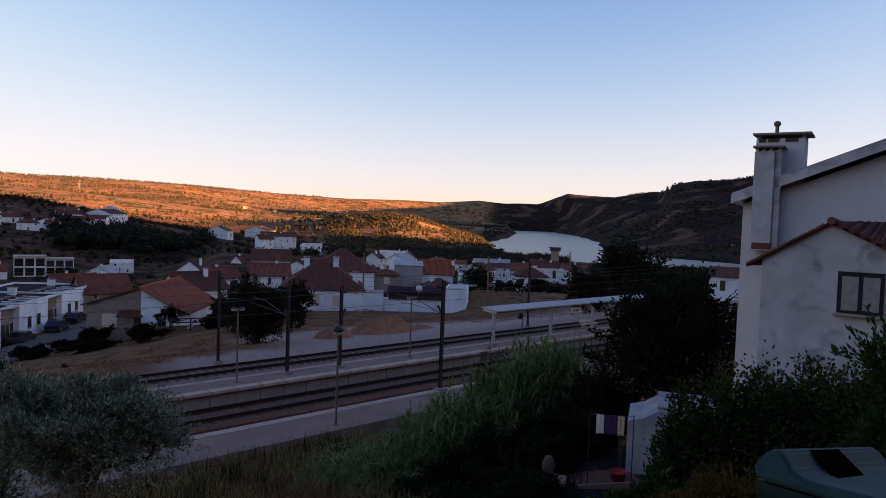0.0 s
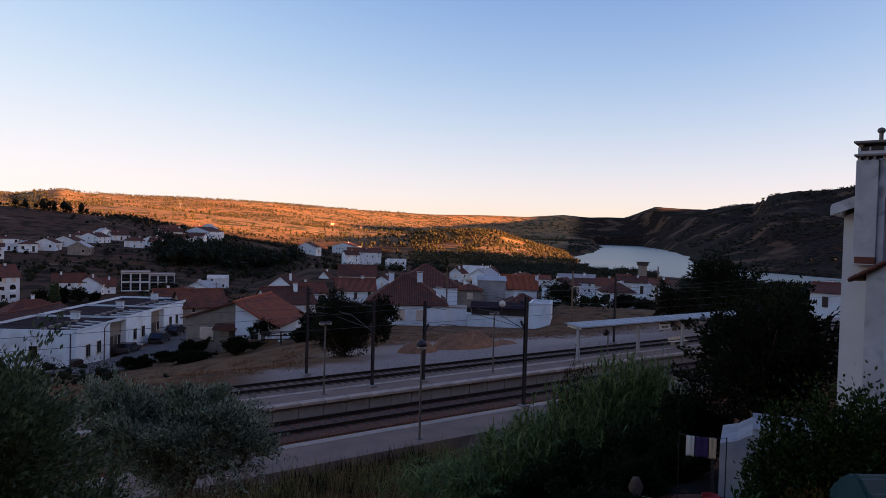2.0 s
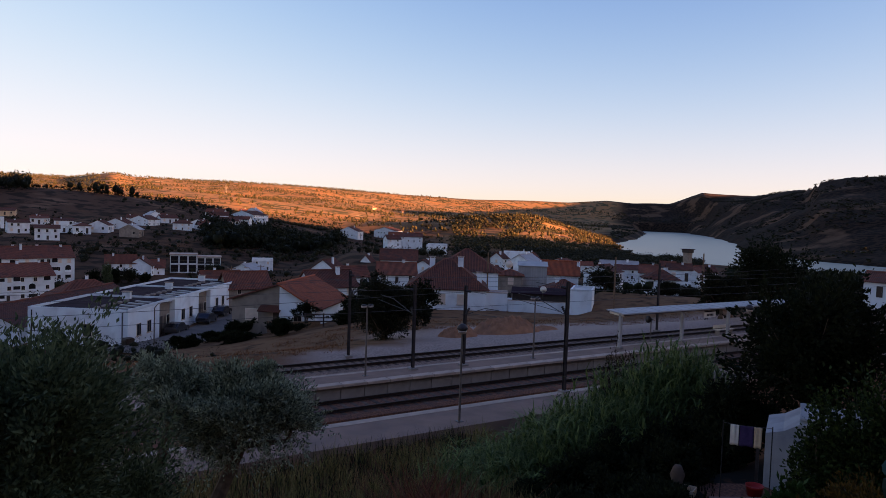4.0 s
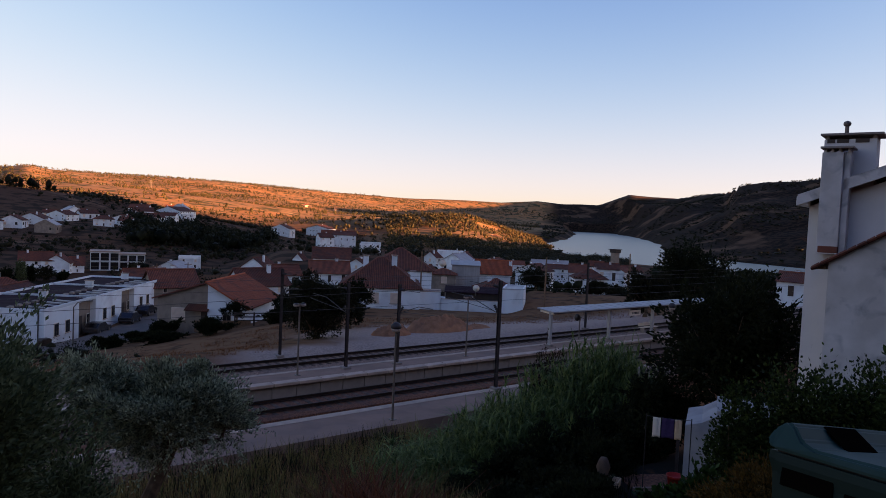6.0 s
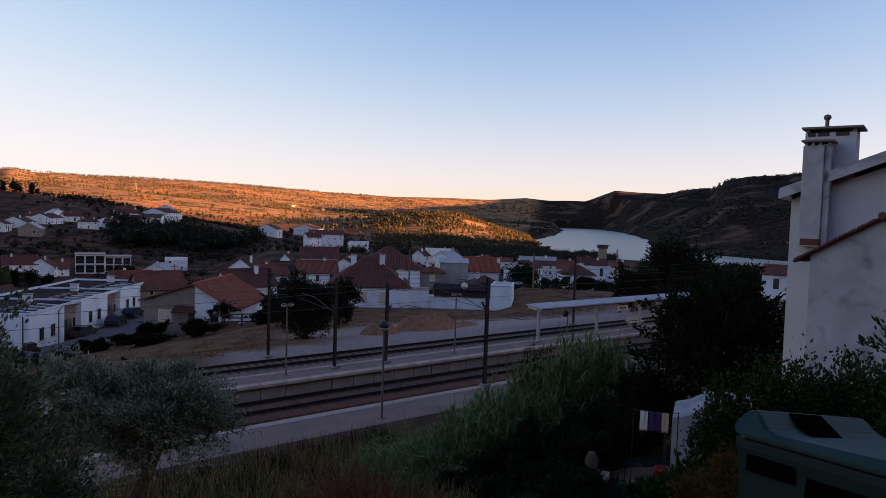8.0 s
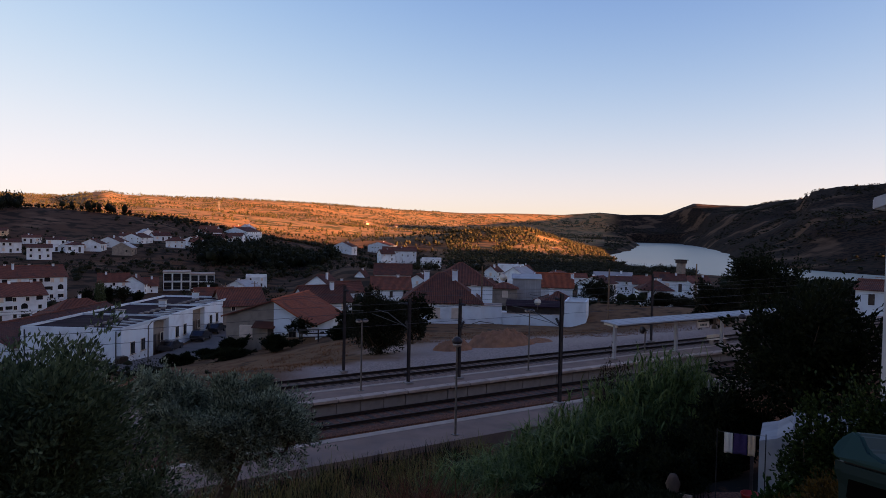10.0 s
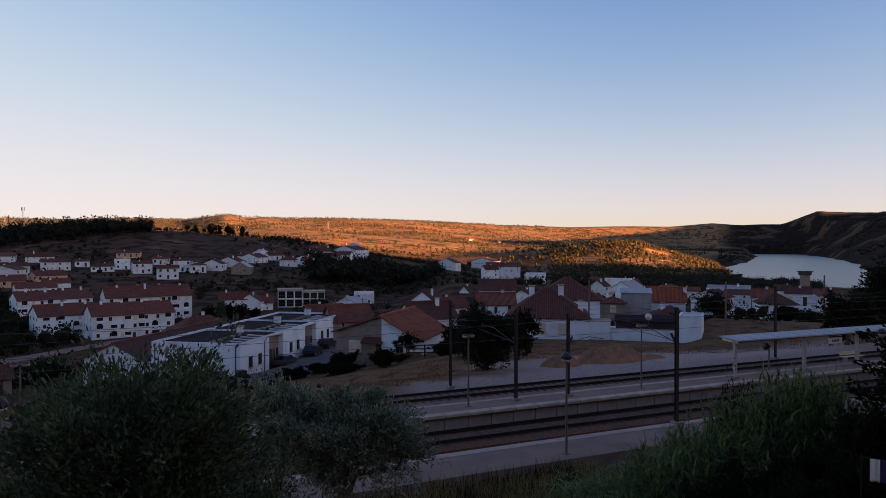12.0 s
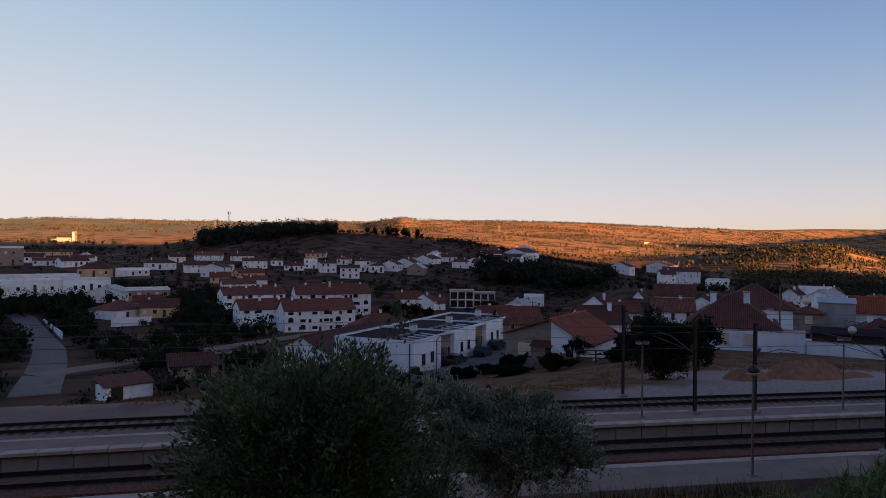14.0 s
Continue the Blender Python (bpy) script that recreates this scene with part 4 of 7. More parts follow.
ROOF_WORD = {"red": "red clay tile roof", "orange": "orange clay tile roof", "brown": "dark brown tile roof", "light": "pale sheet roof", "dark": "dark flat roof"}
PLOTS = []
KIND_WORD = {"gable": "gabled", "hip": "hip-roofed", "flat": "flat-roofed"}


def wall_bm(w, d, h, deep, rise=0.0):
    """Walls from below the ground to the eaves, with gable peaks at both ends of the ridge, which runs along x."""
    bm = bmesh.new()
    x, y = w / 2, d / 2
    low = [bm.verts.new(p) for p in ((-x, -y, -deep), (x, -y, -deep), (x, y, -deep), (-x, y, -deep))]
    top = [bm.verts.new(p) for p in ((-x, -y, h), (x, -y, h), (x, y, h), (-x, y, h))]
    bm.faces.new((low[0], low[1], top[1], top[0]))
    bm.faces.new((low[2], low[3], top[3], top[2]))
    if rise:
        a, b = bm.verts.new((x, 0, h + rise)), bm.verts.new((-x, 0, h + rise))
        bm.faces.new((low[1], low[2], top[2], a, top[1]))
        bm.faces.new((low[3], low[0], top[0], b, top[3]))
        bm.faces.new((top[0], top[1], a, b))
        bm.faces.new((top[2], top[3], b, a))
    else:
        bm.faces.new((low[1], low[2], top[2], top[1]))
        bm.faces.new((low[3], low[0], top[0], top[3]))
        bm.faces.new(top)
    bm.faces.new(list(reversed(low)))
    return bm


def window(parent, x, y, z, w, h, face, shut=False, sill=True):
    """A window set on a wall; face: 0 front (-y), 1 right (+x), 2 back, 3 left."""
    e = part("window", box(w + 0.12, 0.07, h + 0.12, (0, 0, -0.06)), "paint", parent)
    e.matrix_basis = pose(x, y, z, 0, 0, (0, 90, 180, 270)[face])
    part("pane", box(w, 0.05, h, (0, -0.025, 0)), "shutter" if shut else "glass", e)
    if not shut:
        part("mullion", box(0.04, 0.03, h, (0, -0.055, 0)), "steel", e)
    if sill:
        part("sill", box(w + 0.3, 0.16, 0.05, (0, -0.06, -0.1)), "coping", e)
    return e


def chimney(parent, x, y, z, h, w=0.55):
    c = part("chimney", box(w, w * 0.8, h, (x, y, z), 0.01), "white", parent)
    part("cap", box(w * 1.3, w * 1.1, 0.07, (x, y, z + h + 0.14), 0.01), "coping", c)
    for s in (-1, 1):
        part("cap_support", box(0.08, w * 0.75, 0.14, (x + s * w * 0.4, y, z + h)), "white", c)


def roof_parts(t, w, d, h, rise, kind, tone, over=0.35):
    x, y = w / 2, d / 2
    if kind == "gable":
        drop = over * rise / y
        planes = [[(-x - over, -y - over, h - drop), (x + over, -y - over, h - drop), (x + over, 0, h + rise), (-x - over, 0, h + rise)],
                  [(x + over, y + over, h - drop), (-x - over, y + over, h - drop), (-x - over, 0, h + rise), (x + over, 0, h + rise)]]
        ridge = [((-x - over, 0, h + rise + 0.1), (x + over, 0, h + rise + 0.1))]
    elif kind == "hip":
        k = max(0.1, x - y)
        drop = over * rise / y
        A, B, C, D = (-x - over, -y - over, h - drop), (x + over, -y - over, h - drop), (x + over, y + over, h - drop), (-x - over, y + over, h - drop)
        E, F2 = (-k, 0, h + rise), (k, 0, h + rise)
        planes = [[A, B, F2, E], [C, D, E, F2], [B, C, F2], [D, A, E]]
        ridge = [(E, F2), (A, E), (B, F2), (C, F2), (D, E)]
    else:
        part("roof", box(w - 0.3, d - 0.3, 0.12, (0, 0, h + 0.02)), tone, t)
        bm = bmesh.new()
        for sx, sy, px, py in ((w + 0.04, 0.2, 0, -y + 0.08), (w + 0.04, 0.2, 0, y - 0.08), (0.2, d - 0.35, -x + 0.08, 0), (0.2, d - 0.35, x - 0.08, 0)):
            box(sx, sy, rise, (px, py, h + 0.003), bm=bm)
        part("parapet", bm, "white", t)
        return
    part("roof", slope_mesh("roof", planes, tone), None, t)
    for a, b in ridge:
        part("ridge_tiles", tube([Vector(a) + Vector((0, 0, 0.08)), Vector(b) + Vector((0, 0, 0.08))], 0.13, 6), tone, t)


def house(x, y, z, rot, w, d, h, rise, kind="gable", wall="white", tone="red", floors=1, openings=True, chimneys=1, label="", deep=4.0, name="house"):
    """A house with its front towards -y before it is turned."""
    r = random.Random(int(x * 13 + y * 7))
    PLOTS.append((x, y, max(w, d)))
    t = thing(name, pose(x, y, z, 0, 0, rot), label or f"{WALL_WORD[wall]} {KIND_WORD[kind]} village house with a {ROOF_WORD[tone]}", "house", "village houses")
    part("wall", wall_bm(w, d, h, deep, rise if kind == "gable" else 0.0), wall, t)
    roof_parts(t, w, d, h, rise, kind, tone)
    if openings:
        fh = h / floors
        ww, wh = min(1.1, fh * 0.36), min(1.3, fh * 0.45)
        n = max(1, int(w / 2.6))
        for f in range(floors):
            for k in range(n):
                px = -w / 2 + w * (k + 0.5) / n + r.uniform(-0.2, 0.2)
                if f == 0 and k == n // 2:
                    dr = part("door", box(min(1.0, ww), 0.08, fh * 0.72, (px, -d / 2 - 0.02, 0.03), 0.01), "door", t)
                    part("handle", box(0.05, 0.05, 0.12, (px + 0.3 * ww, -d / 2 - 0.08, fh * 0.34)), "steel", dr)
                elif r.random() < 0.85:
                    window(t, px, -d / 2 - 0.015, f * fh + fh * 0.36, ww, wh, 0, r.random() < 0.3)
        m = max(1, int(d / 3.4))
        for f in range(floors):
            for k in range(m):
                py = -d / 2 + d * (k + 0.5) / m
                for side, sx in ((3, -w / 2 - 0.015), (1, w / 2 + 0.015)):
                    if r.random() < 0.55:
                        window(t, sx, py, f * fh + fh * 0.36, ww * 0.9, wh * 0.9, side, r.random() < 0.3)
    for k in range(chimneys):
        chimney(t, w * r.uniform(-0.3, 0.3), d * r.uniform(-0.22, 0.22), h + (rise * 0.5 if kind != "flat" else 0), max(0.9, rise * 0.75), 0.6)
    return t


def terrace_row():
    """The long white terrace of flat-roofed dwellings that steps along the street."""
    a, b = Vector((11.2, 83.5, 0)), Vector((32.3, 114.7, 0))
    along = (b - a).normalized()
    back = Vector((-along.y, along.x, 0))
    rot = math.degrees(math.atan2(along.y, along.x))
    t = thing("terrace_house", Matrix.Translation((a.x, a.y, -6.0)) @ pose(0, 0, 0, 0, 0, rot), "long white flat-roofed terrace with grey recessed bays and roof skylights", "terraced house")
    n, unit, dep, h = 3, (b - a).length / 3, 11.5, 4.05
    for k in range(n):
        x0 = k * unit
        bw = unit * 0.36
        drop = 0.04 * k
        # skewed end wall on the first unit meets the side lane
        part("wall", box(unit - bw, dep, h + 4 - drop, (x0 + (unit - bw) / 2, dep / 2, -4), 0.02), "white", t)
        part("bay", box(bw - 0.006, dep - 0.7, h + 4.0 - drop - 0.02, (x0 + unit - bw / 2, dep / 2 + 0.35, -4)), "grey", t, "grey rendered entrance bay")
        part("roof_deck", box(unit - 0.3, dep - 0.5, 0.08, (x0 + unit / 2 + 0.1, dep / 2, h - drop + 0.003)), "dark", t, "dark sunken flat roof")
        bm = box(unit, 0.2, 0.34, (x0 + unit / 2, 0.11, h - drop + 0.004))
        box(unit, 0.2, 0.34, (x0 + unit / 2, dep - 0.11, h - drop + 0.004), bm=bm)
        box(0.2, dep - 0.46, 0.34, (x0 + 0.11, dep / 2, h - drop + 0.004), bm=bm)
        if k == n - 1:
            box(0.2, dep - 0.46, 0.34, (x0 + unit - 0.11, dep / 2, h - drop + 0.004), bm=bm)
        part("parapet", bm, "white", t)
        for j in range(4):
            part("skylight", box(0.5, 2.3, 0.16, (x0 + 2.6 + j * 1.9, 2.0, h - drop + 0.06), 0.03, rx=0.06), "light", t, "pale roof skylight")
        for j in range(5):
            part("roof_hump", box(0.7, 0.55, 0.3, (x0 + 1.6 + j * 1.7, 4.4, h - drop + 0.06), 0.12), "concrete", t, "rounded vent cowl")
        ch = part("roof_vent", box(0.5, 1.0, 0.95, (x0 + unit - 1.6, 5.6, h - drop + 0.05), 0.02), "white", t)
        part("slab", box(0.7, 1.2, 0.08, (x0 + unit - 1.6, 5.6, h - drop + 1.0), 0.01), "coping", ch)
        for j, px in enumerate((2.6, 5.2)):
            window(t, x0 + px, -0.015, 1.1, 0.95, 1.35, 0)
        dr = part("door", box(1.0, 0.1, 2.3, (x0 + unit - bw * 0.78, 0.32, 0.03), 0.01), "door", t)
        window(t, x0 + unit - bw * 0.3, 0.335, 1.1, 0.7, 1.2, 0)
    window(t, -0.015, 4.6, 1.3, 0.9, 1.3, 3)
    part("downpipe", tube([(-0.08, 0.6, -1), (-0.08, 0.6, h)], 0.06, 6), "darksteel", t)
    part("downpipe", tube([(-0.08, 11.0, -1), (-0.08, 11.0, h)], 0.06, 6), "darksteel", t)


def loggias(t, w, d, h, floors, seed):
    """Dark recessed balconies, arched openings and a row of chimneys for a block of flats."""
    r = random.Random(seed)
    fh = h / floors
    n = max(3, int(w / 3.2))
    for f in range(floors):
        for k in range(n):
            if (k + f + seed) % 3 == 0:
                continue
            px = -w / 2 + w * (k + 0.5) / n
            g = part("loggia", box(1.5, 0.06, fh * 0.62, (px, -d / 2 - 0.05, f * fh + fh * 0.2)), "glass", t, "dark recessed balcony")
            part("parapet", box(1.7, 0.12, fh * 0.26, (px, -d / 2 - 0.12, f * fh + fh * 0.16), 0.01), "white", g)
            if (k + f) % 2:
                part("arch", prism([(px - 0.75, 0), (px + 0.75, 0), (px + 0.55, 0.4), (px, 0.62), (px - 0.55, 0.4)], 0.06, at=(0, -d / 2 - 0.08, f * fh + fh * 0.8)), "glass", g)
    for k in range(n // 2 + 1):
        chimney(t, -w / 2 + w * (k + 0.6) / (n // 2 + 1), r.uniform(-0.6, 0.6), h + 1.0, 2.4, 0.6)


def grey_gable_house():
    """The cottage whose gable is half grey, half white, with a long orange tiled slope."""
    t = thing("cottage", pose(26.6, 79.0, -4.1, 0, 0, -41), "half-finished grey and white cottage with an orange tiled gable roof", "house")
    xl, xr, xm, dep = -5.4, 5.3, 0.9, 11.0
    hl, hr, hm = 3.5, 2.9, 5.5
    part("wall", prism([(xl, -3), (xm, -3), (xm, hm), (xl, hl)], dep), "grey", t)
    part("white_wall", prism([(xm + 0.004, -3), (xr, -3), (xr, hr), (xm + 0.004, hm)], dep, at=(0, -0.9, 0)), "white", t, "whitewashed half of the gable")
    part("roof", slope_mesh("roof", [[(xr + 0.5, dep + 0.4, hr - 0.2), (xr + 0.5, -1.3, hr - 0.2), (xm - 0.1, -1.3, hm + 0.05), (xm - 0.1, dep + 0.4, hm + 0.05)]], "orange", 0.16), None, t)
    part("side_roof", slope_mesh("side_roof", [[(xl - 0.5, -0.4, hl - 0.15), (xl - 0.5, dep + 0.4, hl - 0.15), (xm - 0.1, dep + 0.4, hm + 0.03), (xm - 0.1, -0.4, hm + 0.03)]], "brown", 0.16), None, t, "dark weathered tiles")
    part("ridge_tiles", tube([(xm - 0.1, -1.3, hm + 0.2), (xm - 0.1, dep + 0.4, hm + 0.2)], 0.14, 6), "orange", t)
    window(t, -2.9, -0.02, 1.1, 1.5, 1.3, 0, True)
    part("porch_roof", slope_mesh("porch_roof", [[(-1.7, -1.3, 2.3), (1.1, -1.3, 2.3), (1.1, -0.02, 2.9), (-1.7, -0.02, 2.9)]], "brown", 0.1), None, t, "small tiled porch roof")
    part("door", box(0.95, 0.1, 2.1, (0.3, -0.05, 0.0), 0.01), "door", t)
    window(t, 3.2, -0.92, 0.9, 0.9, 1.1, 0)
    lw = thing("garden_wall", pose(27.6, 75.2, gz0(27.6, 75.2), 0, 0, -24), "low dark garden wall before the cottage", "wall")
    part("wall", box(6.0, 0.3, 1.3, (0, 0, -0.3), 0.02), "wood", lw)


def gz0(x, y):
    return float(ground(x, y))


def hip_house():
    """The white house with the broad tiled hip roof by the railway yard, its annexes, wall and shed."""
    t = house(54.9, 85.4, -3.1, -33, 11.2, 10.2, 3.1, 3.7, "hip", "white", "brown", 1, False, 0, "white bungalow with a broad dark red tiled hip roof and chimneys", 3.0)
    for x in (-0.9, 2.2):
        window(t, x, -5.12, 0.85, 1.4, 1.35, 0, True)
    window(t, -4.0, -5.12, 0.85, 0.9, 1.2, 0, True)
    chimney(t, 1.9, -1.2, 4.6, 2.6, 0.8)
    chimney(t, -2.3, 1.0, 5.0, 1.9, 0.8)
    chimney(t, 4.6, -3.6, 3.2, 2.0, 0.7)
    k = house(67.4, 98.8, -4.2, -33, 10.5, 10.0, 5.3, 3.3, "hip", "white", "brown", 2, False, 0, "white house with a tall dark hip roof behind the bungalow", 4.0)
    a = thing("annex", pose(59.2, 79.2, -2.9, 0, 0, -37), "plain white flat-topped annex with a stepped wall", "outbuilding")
    part("wall", box(3.5, 3.4, 3.4, (0, 1.2, -1.2), 0.03), "white", a)
    part("pier", box(0.7, 0.9, 2.7, (2.1, 0.2, -1.2), 0.03), "white", a)
    part("coping", box(3.6, 3.5, 0.1, (0, 1.2, 2.21), 0.01), "coping", a)
    w = thing("yard_wall", pose(63.6, 74.6, -2.7, 0, 0, -40), "long low white rendered yard wall", "wall")
    part("wall", box(8.8, 0.25, 2.1, (0, 0, -1.0), 0.02), "white", w)
    part("coping", box(8.9, 0.35, 0.07, (0, 0, 1.1), 0.01), "coping", w)
    s = thing("long_shed", pose(67.4, 77.0, -2.7, 0, 0, -40), "long low shed with a black sheet roof and open front", "shed")
    part("wall", box(10.6, 3.0, 2.8, (0, 1.0, -1), 0.02), "door", s)
    part("roof", slope_mesh("roof", [[(-5.5, -1.0, 1.75), (5.5, -1.0, 1.75), (5.5, 2.8, 2.3), (-5.5, 2.8, 2.3)]], "dark", 0.12), None, s)
    d = thing("satellite_dish", pose(65.6, 76.2, -0.7, 0, 0, -40), "pale satellite dish on the shed roof", "satellite dish")
    part("mast", tube([(0, 0, -0.5), (0, 0, 0.5)], 0.04, 6), "steel", d)
    part("bowl", lathe([(0.05, 0.0), (0.35, 0.1), (0.5, 0.24)], 16), "paint", d, "", True).matrix_basis = pose(0, -0.1, 0.6, 75, 0, 10)


def red_roof_house():
    t = house(102.6, 113.9, -8.0, -43, 8.2, 7.0, 6.3, 2.6, "gable", "white", "orange", 2, False, 0, "two-storey white house with a steep red tiled roof", 6.0)
    chimney(t, 4.0, -1.0, 6.0, 2.9, 0.7)
    for x in (4.35, -4.05):
        part("fire_wall", prism([(-3.9, 5.9), (3.9, 5.9), (0, 9.2)], 0.3), "white", t).matrix_basis = pose(x, 0, 0, 0, 0, 90)
    part("round_dormer", lathe([(0.9, -0.3), (0.9, 0.3)], 20), "white", t).matrix_basis = pose(1.0, 1.0, 8.2, 90, 0, 0)
    b = house(86.0, 110.3, -6.9, -38, 5.0, 5.0, 5.6, 0.9, "hip", "grey", "red", 2, True, 0, "small grey house with a satellite dish on the roof", 6.0)
    dish = part("satellite_dish", lathe([(0.05, 0.0), (0.55, 0.14), (0.75, 0.36)], 16), "paint", b, "pale satellite dish", True)
    dish.matrix_basis = pose(-0.3, -0.8, 7.6, 75, 0, 10)
    part("dish_mast", tube([(-0.3, -0.5, 6.0), (-0.3, -0.6, 7.6)], 0.05, 6), "steel", b)
    g = thing("sheet_metal_shed", pose(91.6, 110.0, -4.8, 0, 0, -38), "blue-grey corrugated sheet metal shed", "shed")
    part("wall", box(5.8, 4, 8.2, (0, 0, -3), 0.02), "light", g)
    for k in range(12):
        part("rib", box(0.12, 0.05, 5.2, (-2.75 + 0.5 * k, -2.02, -0.1)), "light", g)
    part("roof", slope_mesh("roof", [[(-3.1, -2.3, 5.2), (3.1, -2.3, 5.2), (3.1, 2.2, 5.9), (-3.1, 2.2, 5.9)]], "light", 0.1), None, g)


def balcony_block(x, y, z, rot, w, h):
    """Flat-roofed block of flats whose front is two storeys of deep dark balconies."""
    t = thing("apartment_block", pose(x, y, z, 0, 0, rot), "white flat-roofed apartment block with dark recessed balconies", "apartment block", "balcony blocks")
    part("wall", box(w, 8, h + 3, (0, 4, -3), 0.02), "white", t)
    part("roof_slab", box(w + 0.5, 9, 0.25, (0, 3.9, h + 0.003), 0.02), "coping", t)
    for f in range(2):
        z0 = h * (0.08 + 0.47 * f)
        for k in range(3):
            px = -w / 2 + w * (k + 0.5) / 3
            b = part("balcony", box(w / 3 - 0.5, 0.08, h * 0.38, (px, -0.01, z0)), "glass", t, "dark recessed balcony")
            for j in range(5):
                part("baluster", box(0.05, 0.05, h * 0.15, (px - w / 6 + 0.4 + j * (w / 3 - 0.8) / 4, -0.1, z0)), "darksteel", b)
            part("handrail", box(w / 3 - 0.5, 0.06, 0.06, (px, -0.1, z0 + h * 0.15)), "steel", b)
        part("floor_slab", box(w - 0.1, 0.5, 0.2, (0, -0.24, z0 - 0.22), 0.01), "white", t)


def car(x, y, z, rot, paint, label):
    t = thing("car", pose(x, y, z, 0, 0, rot), label, "car", "parked cars")
    side = [(-2.05, 0.32), (2.05, 0.32), (2.1, 0.62), (1.95, 0.82), (1.0, 0.95), (0.35, 1.42), (-1.2, 1.45), (-1.85, 1.0), (-2.1, 0.85)]
    bm = prism(side, 1.7, at=(0, -0.85, 0))
    bmesh.ops.bevel(bm, geom=bm.edges[:], offset=0.06, segments=2, affect="EDGES")
    body = part("body", bm, paint, t)
    part("windscreen", prism([(0.96, 0.97), (0.36, 1.38), (0.33, 1.36), (0.93, 0.95)], 1.4, at=(0.03, -0.7, 0)), "glass", t)
    part("rear_window", prism([(-1.27, 1.4), (-1.8, 1.03), (-1.77, 1.01), (-1.24, 1.38)], 1.4, at=(-0.05, -0.7, 0)), "glass", t)
    for s in (-1, 1):
        part("side_window", prism([(0.75, 0.98), (0.3, 1.36), (-1.1, 1.38), (-1.5, 1.0)], 0.02, at=(0, s * 0.86 - 0.01, 0)), "glass", t)
        for wx in (-1.3, 1.3):
            wh = part("wheel", lathe([(0.31, -0.1), (0.33, -0.07), (0.33, 0.07), (0.31, 0.1)], 16), "black", t)
            wh.matrix_basis = pose(wx, s * 0.78, 0.33, 90, 0, 0)
            part("rim", lathe([(0.2, -0.115), (0.2, 0.115)], 12), "steel", wh)
        part("headlight", box(0.06, 0.34, 0.14, (2.06, s * 0.58, 0.62), 0.02), "lampglass", t)
        part("tail_light", box(0.06, 0.26, 0.16, (-2.07, s * 0.66, 0.72), 0.02), "door", t)


terrace_row()
grey_gable_house()
hip_house()
red_roof_house()

# the village, by rows of the hillside
house(-145.4, 397.5, -1.8, 20, 10.9, 7.9, 2.7, 1.2, "gable", "white", "red", 1)
house(-128.7, 403.2, -1.4, 28, 10.9, 7.9, 3.7, 1.3, "gable", "white", "red", 1)
house(-81.2, 370.9, -2.6, 12, 15.2, 11.0, 3.1, 2.1, "hip", "white", "brown", 1)
house(-68.0, 439.9, 0.6, 4, 16.4, 11.0, 2.8, 2.0, "gable", "white", "red", 2)
house(-61.8, 357.6, -3.8, 15, 10.8, 7.8, 3.6, 1.7, "gable", "white", "brown", 2)
house(-48.6, 337.4, -5.2, 68, 9.2, 11.4, 4.6, 1.6, "gable", "white", "brown", 2)
house(-44.2, 317.2, -6.8, 8, 8.6, 7.0, 2.5, 2.0, "gable", "beige", "red", 1)
house(-59.6, 253.6, -12.4, 13, 9.0, 7.0, 2.4, 2.1, "gable", "white", "red", 1)
house(-65.2, 235.0, -13.6, 56, 9.4, 11.8, 2.8, 2.1, "hip", "white", "red", 1)
house(-48.1, 438.2, 0.4, 6, 14.0, 10.1, 2.7, 2.5, "gable", "white", "brown", 2)
house(-36.4, 392.6, -3.0, 9, 12.7, 9.1, 4.1, 1.5, "gable", "white", "brown", 2)
house(-26.0, 415.8, -2.1, 4, 7.1, 7.0, 3.0, 1.0, "gable", "white", "brown", 1)
house(-14.8, 381.7, -3.5, 2, 10.5, 7.6, 2.5, 1.5, "hip", "white", "brown", 1)
house(-6.2, 400.2, -3.2, 1, 7.6, 7.0, 4.9, 0.6, "flat", "white", "brown", 2)
house(3.0, 371.9, -4.3, 8, 8.6, 7.0, 4.8, 1.2, "gable", "white", "brown", 2)
house(13.1, 424.2, -1.5, -2, 8.2, 7.0, 3.1, 1.0, "gable", "white", "red", 1)
house(13.8, 345.7, -6.1, -2, 9.5, 7.0, 5.0, 1.2, "gable", "white", "brown", 2)
house(22.0, 377.7, -3.9, -3, 8.3, 7.0, 5.5, 1.0, "gable", "white", "brown", 2)
house(29.5, 372.0, -4.3, -5, 7.6, 7.0, 3.7, 1.2, "hip", "white", "brown", 1)
house(38.1, 378.2, -3.6, 64, 7.8, 9.7, 3.4, 2.2, "gable", "white", "brown", 1)
house(49.3, 399.1, -2.4, 58, 9.9, 12.4, 2.7, 2.6, "gable", "white", "brown", 2)
house(64.7, 418.8, -0.9, 41, 9.7, 12.1, 3.2, 2.1, "gable", "white", "brown", 2)
house(80.5, 471.0, 2.1, -10, 9.8, 7.1, 2.0, 1.2, "gable", "white", "brown", 1)
house(-29.0, 315.9, -7.2, 10, 9.7, 7.0, 1.7, 1.6, "gable", "white", "red", 1)
house(-34.6, 299.0, -8.7, 15, 13.2, 9.5, 2.4, 1.9, "gable", "white", "red", 1)
loggias(house(-24.8, 255.2, -12.0, 20, 21.5, 11.0, 4.5, 2.4, "gable", "white", "red", 2), 21.5, 11.0, 4.5, 2, 4)
loggias(house(3.2, 236.0, -13.2, 11, 24.9, 11.0, 7.1, 3.0, "gable", "white", "red", 3), 24.9, 11.0, 7.1, 3, 1)
